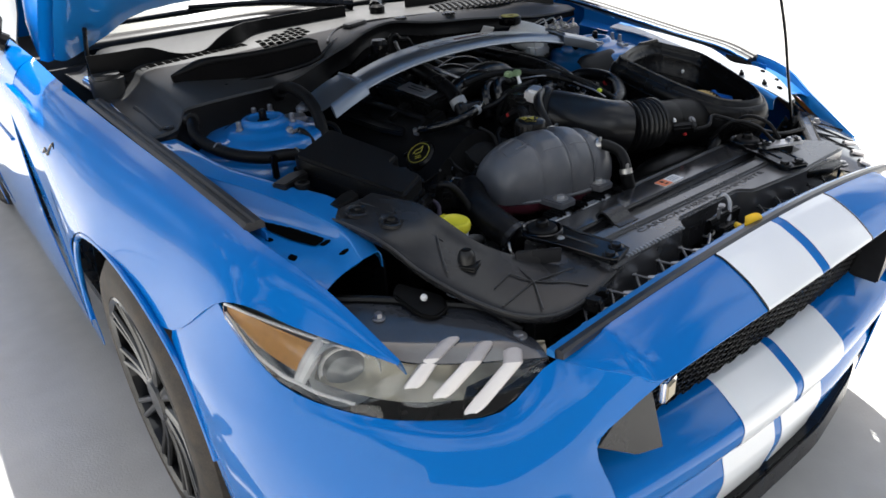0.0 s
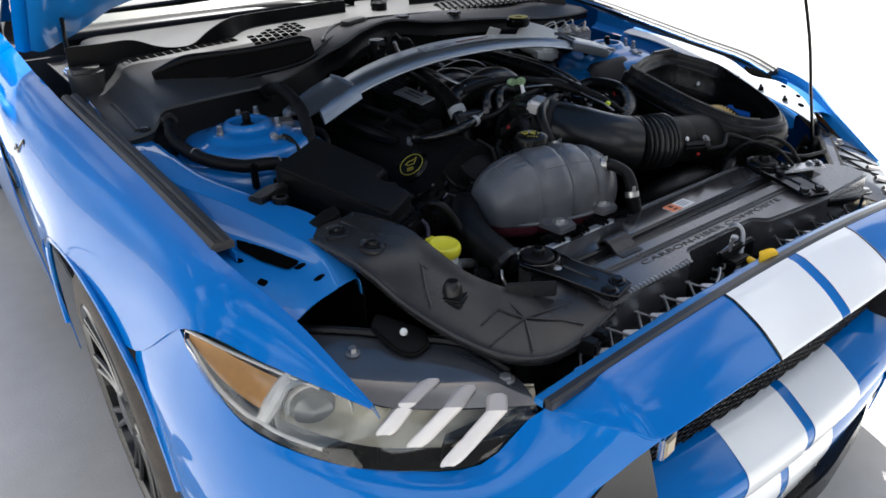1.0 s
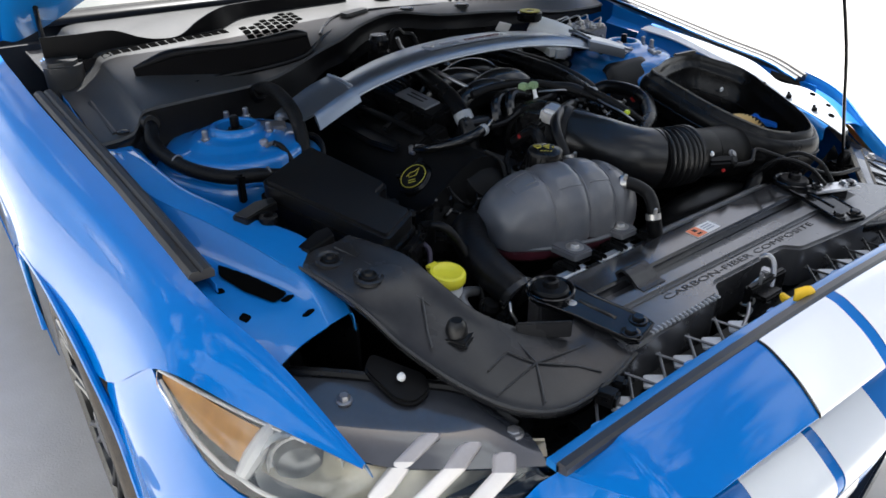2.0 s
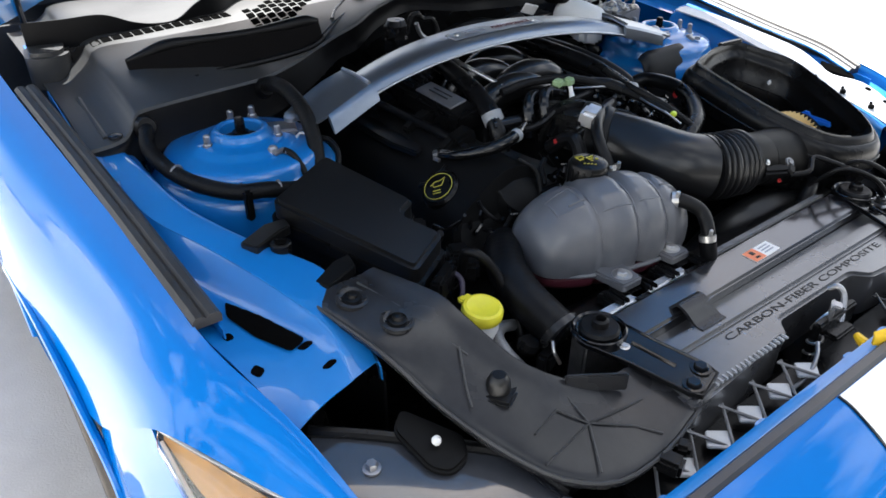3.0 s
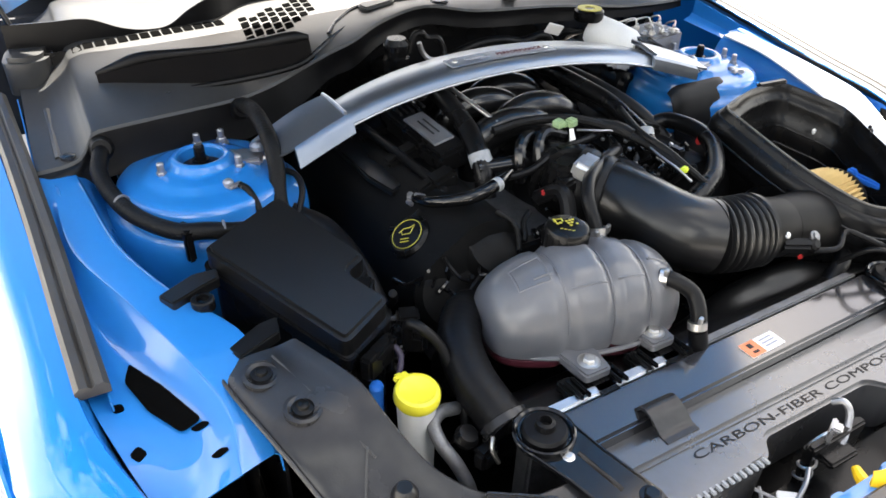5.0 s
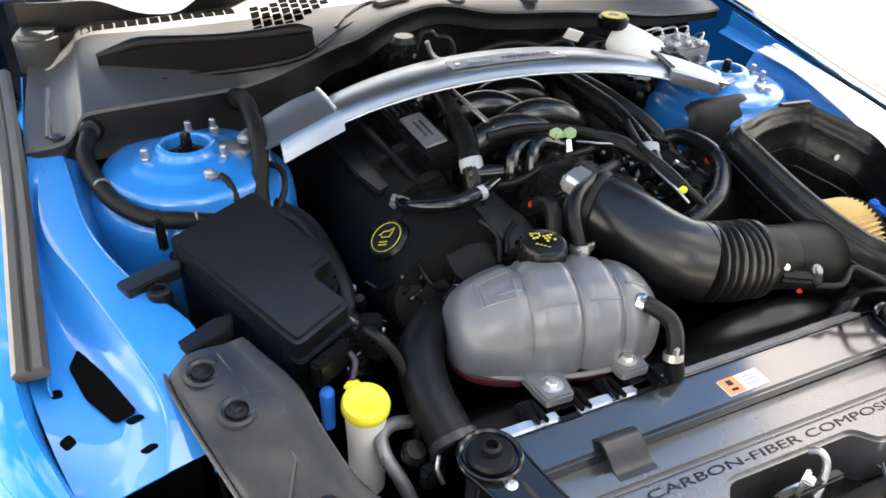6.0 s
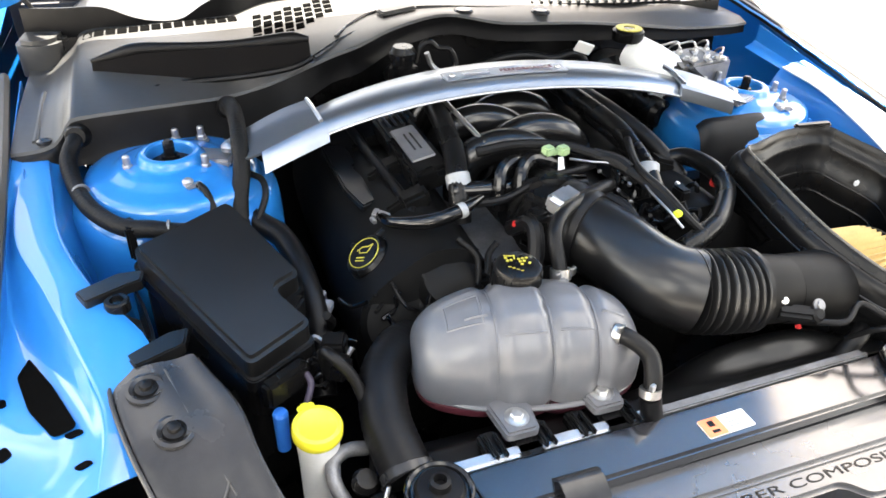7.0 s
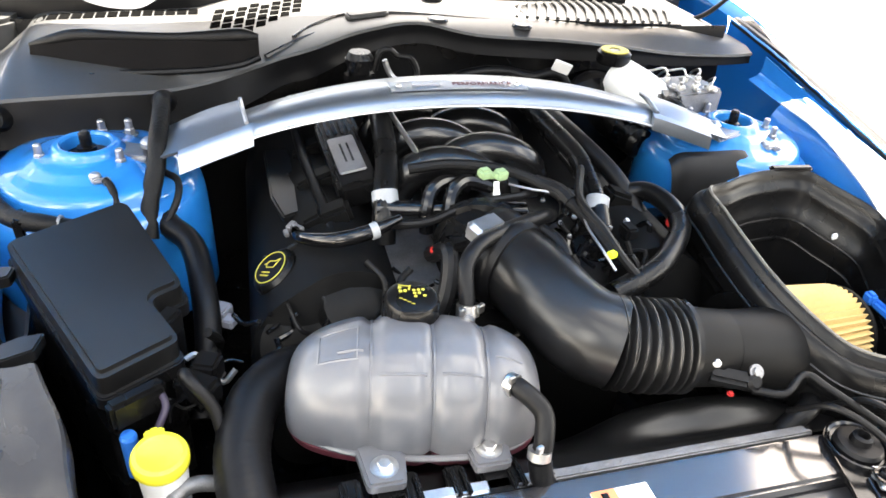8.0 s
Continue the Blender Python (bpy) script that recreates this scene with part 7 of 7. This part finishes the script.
harness("firewall_hose", [(0.02, 0.235, 0.90), (0.10, 0.225, 0.93), (0.16, 0.22, 0.935), (0.22, 0.215, 0.925), (0.27, 0.205, 0.935), (0.30, 0.20, 0.90)], 0.011, "black hose in front of the firewall", RUBBER)
harness("battery_lead", [(0.20, 0.14, 0.93), (0.185, 0.02, 0.93), (0.195, -0.08, 0.925), (0.225, -0.16, 0.90), (0.25, -0.22, 0.86)], 0.014, "thick black lead beside the far valve cover", RUBBER)


def connector_tangle():
    c = thing("vacuum_connector", (-0.08, 0.13, 0.93), "tangle of looped pale pipes and a black connector", "connector")
    part("plug", joined(block((-0.135, 0.125, 0.955), (0.05, 0.04, 0.045), 15, 0.01), turned([(0.022, 0), (0.024, 0.02), (0.018, 0.03)], (-0.135, 0.125, 0.975), seg=18)), BLACK_P, c)
    part("band", turned([(0.0245, 0), (0.0245, 0.008)], (-0.135, 0.125, 0.985), seg=18), BLACK_G, c)
    part("loop", tube([(-0.110, 0.12, 0.975), (-0.102, 0.12, 1.005), (-0.085, 0.12, 1.010), (-0.070, 0.125, 0.998), (-0.045, 0.125, 0.992), (-0.034, 0.12, 0.965), (-0.05, 0.11, 0.950)], 0.0055, 8, 6), RUBBER, c)
    part("loop", tube([(-0.095, 0.11, 0.995), (-0.085, 0.11, 0.972), (-0.07, 0.105, 0.960), (-0.045, 0.10, 0.960), (-0.02, 0.10, 0.952), (0.02, 0.105, 0.958)], 0.005, 8, 6), SPRING, c, "pale metal pipe")
    part("stem", tube([(-0.135, 0.14, 0.96), (-0.13, 0.20, 0.93), (-0.12, 0.26, 0.90)], 0.018, 10, 4), BLACK_P, c)


connector_tangle()


def brake_parts():
    r = thing("brake_reservoir", (0.40, 0.12, 0.90), "white brake fluid reservoir with a black and yellow cap", "brake reservoir")
    part("tank", joined(turned([(0.02, -0.062), (0.034, -0.056), (0.041, -0.042), (0.043, 0.0), (0.041, 0.042), (0.033, 0.060), (0.02, 0.066)], (0.410, 0.135, 0.925), (0.42, -0.9, -0.22), 28), block((0.41, 0.11, 0.895), (0.06, 0.10, 0.05), -25, 0.015)), WHITE_PL, r, "white plastic fluid tank")
    cap = part("cap", turned([(0.031, 0), (0.033, 0.004), (0.033, 0.020), (0.029, 0.024), (0.0005, 0.025)], (0.372, 0.180, 0.965), seg=26), BLACK_P, r, "black cap with yellow warning ring")
    part("cap_print", turned([(0.027, 0.0245), (0.027, 0.0262), (0.012, 0.0262), (0.012, 0.0245)], (0.372, 0.180, 0.965), seg=26), YELLOW_M, cap, "yellow printed ring")
    part("tag", block((0.250, 0.145, 0.968), (0.034, 0.004, 0.028), -20, 0.001, (30, 15)), LABEL, r, "white paper tag")
    b = thing("brake_booster", (0.34, 0.16, 0.72), "black brake booster behind the brace", "brake booster")
    part("drum", turned([(0.10, 0.0), (0.115, 0.01), (0.115, 0.06), (0.10, 0.075), (0.03, 0.08)], (0.36, 0.24, 0.82), (0, -1, 0), 32), BLACK_G, b)
    part("cylinder", turned([(0.03, 0), (0.03, 0.12), (0.02, 0.13)], (0.38, 0.17, 0.85), (0.1, -1, 0), 20), BLACK_P, b)
    part("stud", joined(*[hexbolt((0.36 + 0.08 * math.cos(a), 0.165, 0.82 + 0.08 * math.sin(a)), 0.007, 0.01, (0, -1, 0)) for a in (0.5, 2.0, 3.6, 5.2)]), STEEL, b)
    h = thing("brake_control_unit", (0.50, 0.10, 0.86), "grey hydraulic brake unit with bright pipe fittings", "brake unit")
    part("body", joined(block((0.495, 0.100, 0.925), (0.11, 0.09, 0.05), 10, 0.006), block((0.49, 0.105, 0.88), (0.10, 0.09, 0.10), 10, 0.006)), CAST, h, "bare alloy valve block")
    pr = random.Random(9)
    for i in range(3):
        for j in range(2):
            p = (0.462 + i * 0.032 + pr.uniform(-0.005, 0.005), 0.070 + j * 0.042 + pr.uniform(-0.006, 0.006), 0.948)
            part("fitting", joined(hexbolt(p, 0.007, 0.010, washer=False), turned([(0.0035, 0.008), (0.0035, 0.016)], p, seg=10)), STEEL, h)
            up = pr.uniform(-0.004, 0.008)
            side = pr.uniform(-0.02, 0.03)
            part("brake_pipe", tube([(p[0], p[1], 0.958), (p[0] + 0.3 * side, p[1] + 0.006, 0.967 + up), (p[0] + side, p[1] + 0.03, 0.962), (p[0] + 1.4 * side, p[1] + 0.06, 0.945), (p[0] + 1.5 * side, p[1] + 0.08, 0.91)], 0.0020, 8, 5), STEEL, h, "thin steel brake pipe")
    for k in range(7):
        part("cap_screw", hexbolt((pr.uniform(0.445, 0.54), pr.uniform(0.055, 0.145), 0.950), pr.uniform(0.004, 0.006), 0.006), STEEL, h)
    part("plug", block((0.435, 0.055, 0.925), (0.04, 0.05, 0.045), -20, 0.006), BLACK_P, h)
    part("lead", tube([(0.43, 0.04, 0.935), (0.415, 0.02, 0.945), (0.42, -0.01, 0.94), (0.45, -0.02, 0.91)], 0.012, 10, 5), TAPE, h)
    s = thing("heat_shield", (0.42, -0.13, 0.80), "black plastic shield in front of the strut tower", "shield")
    part("panel", sheet([[(x, -0.105 - 0.05 * k, 0.906 - 0.10 * k ** 2 + (0.0 if 0.37 < x < 0.5 else -0.012)) for k in (0, 0.3, 0.6, 1, 1.6)] for x in (0.355, 0.375, 0.43, 0.495, 0.51)], 4, 4, 0.004), RUBBER, s)
    part("foot", block((0.40, -0.12, 0.72), (0.14, 0.05, 0.16), 0, 0.01), BLACK_P, s)
    part("red_tag", block((0.262, -0.285, 0.888), (0.016, 0.012, 0.020), 20, 0.003), RED, s)


brake_parts()


def washer():
    w = thing("washer_filler", (-0.42, -0.51, 0.72), "white washer filler neck with a yellow hinged cap", "washer filler")
    part("neck", turned([(0.022, 0.66), (0.023, 0.75), (0.0245, 0.785), (0.0255, 0.795)], (-0.429, -0.525, 0), seg=26), WHITE_PL, w, "white plastic neck")
    cap = part("cap", turned([(0.0265, -0.008), (0.0285, -0.004), (0.0285, 0.005), (0.0265, 0.009), (0.022, 0.0100), (0.0195, 0.0085), (0.0005, 0.0085)], (-0.429, -0.526, 0.800), (0.05, -0.10, 1), 36), YELLOW, w, "yellow cap")
    part("cap_tab", joined(block((-0.436, -0.498, 0.808), (0.020, 0.010, 0.006), 12, 0.002), block((-0.437, -0.492, 0.803), (0.012, 0.010, 0.010), 12, 0.003)), YELLOW, cap)
    b = thing("fluid_cap", (-0.468, -0.500, 0.78), "small blue plastic cap beside the carrier", "cap")
    part("cap", turned([(0.008, 0.74), (0.009, 0.796), (0.007, 0.800), (0.0005, 0.801)], (-0.464, -0.487, 0), seg=20), BLUE_PL, b)
    h = thing("radiator_hose", (-0.34, -0.5, 0.78), "thick ribbed black upper radiator hose", "hose")
    part("hose", tube([(-0.285, -0.405, 0.790), (-0.310, -0.430, 0.802), (-0.338, -0.470, 0.802), (-0.350, -0.520, 0.790), (-0.348, -0.560, 0.778), (-0.342, -0.595, 0.765)], 0.029, 20, 12, wave=(36, 0.0007)), RUBBER, h)
    part("clamp", turned([(0.031, -0.006), (0.032, -0.005), (0.032, 0.005), (0.031, 0.006)], (-0.343, -0.590, 0.768), (0.05, -0.9, -0.35), 24), GREY_P, h, "dull metal hose clamp")
    p = thing("cooler_pipe", (-0.41, -0.56, 0.72), "pale grey bent cooler pipe", "pipe")
    part("pipe", tube([(-0.375, -0.53, 0.755), (-0.400, -0.535, 0.765), (-0.418, -0.548, 0.765), (-0.420, -0.570, 0.755), (-0.410, -0.590, 0.735), (-0.400, -0.605, 0.705), (-0.395, -0.612, 0.670)], 0.0085, 12, 6), CAST, p)
    part("fitting", joined(turned([(0.014, 0), (0.016, 0.008), (0.012, 0.016)], (-0.390, -0.575, 0.75), (0.2, -0.3, 1), 14), block((-0.375, -0.60, 0.74), (0.03, 0.02, 0.03), 20, 0.005)), BLACK_P, p)
    part("silver_tip", tube([(-0.372, -0.59, 0.755), (-0.368, -0.60, 0.770), (-0.375, -0.612, 0.762), (-0.37, -0.62, 0.745)], 0.0028, 8, 4), STEEL, p)
    k = thing("connector_block", (-0.39, -0.33, 0.76), "pale grey wiring connector hanging beside the fuse box", "connector")
    part("shell", joined(block((-0.380, -0.245, 0.762), (0.028, 0.030, 0.020), -30, 0.003), block((-0.366, -0.262, 0.758), (0.016, 0.020, 0.014), -30, 0.002)), GREY_CON, k, "pale grey connector")
    part("plug", block((-0.385, -0.415, 0.815), (0.03, 0.03, 0.03), -20, 0.004), BLACK_P, k)
    part("socket", block((-0.395, -0.438, 0.808), (0.05, 0.03, 0.03), -35, 0.006), BLACK_P, k)
    kr = random.Random(21)
    for i in range(14):
        x, y, z = kr.uniform(-0.425, -0.37), kr.uniform(-0.45, -0.38), kr.uniform(0.77, 0.805)
        q = [(x, y, z)]
        for j in range(3):
            x, y, z = x + kr.uniform(-0.022, 0.022), y + kr.uniform(-0.012, 0.015), z + kr.uniform(-0.02, 0.014)
            q.append((x, y, z))
        part("wire", tube(q, kr.choice((0.002, 0.0028, 0.004)), 7, 4), kr.choice((BLACK_G, BLACK_G, TAPE, SPRING)), k)
    for i in range(8):
        part("terminal", block((kr.uniform(-0.42, -0.37), kr.uniform(-0.45, -0.40), kr.uniform(0.80, 0.82)), (kr.uniform(0.006, 0.014), 0.007, 0.006), kr.uniform(0, 180), 0.0015), kr.choice((SPRING, STEEL, BLACK_P)), k)
    part("lead", tube([(-0.385, -0.37, 0.83), (-0.375, -0.35, 0.80), (-0.38, -0.32, 0.76)], 0.006, 8, 4), TAPE, k)


washer()


def gleam_plate():
    k = thing("mount_gleam", (0.358, -0.701, 0.795), "bright plate painting the far mount's gleam, with black leads", "latch")
    # bright metal added for the gleam of the black mount plate
    part("plate", joined(block((0.358, -0.701, 0.795), (0.100, 0.032, 0.006), -22, 0.002), block((0.388, -0.713, 0.800), (0.030, 0.020, 0.010), -22, 0.003)), ALU, k, "bright plate painting the mount's gleam")
    for dx, dy in ((-0.038, 0.015), (0.030, -0.014)):
        part("bolt", hexbolt((0.358 + dx, -0.701 + dy, 0.800), 0.008, 0.007), BLACK_G, k, "black flange bolt")
    for dx in (-0.012, 0.014):
        part("lead", tube([(0.358 + dx, -0.691, 0.800), (0.338 + dx * 1.6, -0.661, 0.835), (0.308 + dx * 2, -0.621, 0.845), (0.298 + dx * 2, -0.581, 0.80)], 0.004, 8, 5), RUBBER, k)
    part("support", block((0.358, -0.701, 0.755), (0.05, 0.03, 0.075), -22, 0.004), BLACK_P, k)


gleam_plate()


def prop():
    p = thing("bonnet_prop", (0.617, -0.60, 0.74), "thin dark steel bonnet prop rod standing upright", "prop rod")
    part("rod", tube([(0.617, -0.600, 0.748), (0.580, -0.585, 0.88), (0.546, -0.570, 1.014), (0.495, -0.535, 1.20), (0.440, -0.47, 1.50), (0.400, -0.385, 1.735)], 0.0036, 10, 4), BLACK_G, p)
    part("pivot", turned([(0.012, -0.02), (0.014, 0.0), (0.012, 0.02), (0.006, 0.03)], (0.617, -0.600, 0.748), seg=14), BLACK_P, p)
    part("pad", joined(block((0.620, -0.597, 0.742), (0.05, 0.04, 0.014), -20, 0.004), block((0.616, -0.620, 0.742), (0.05, 0.014, 0.018), -25, 0.004)), BLACK_P, p)


prop()
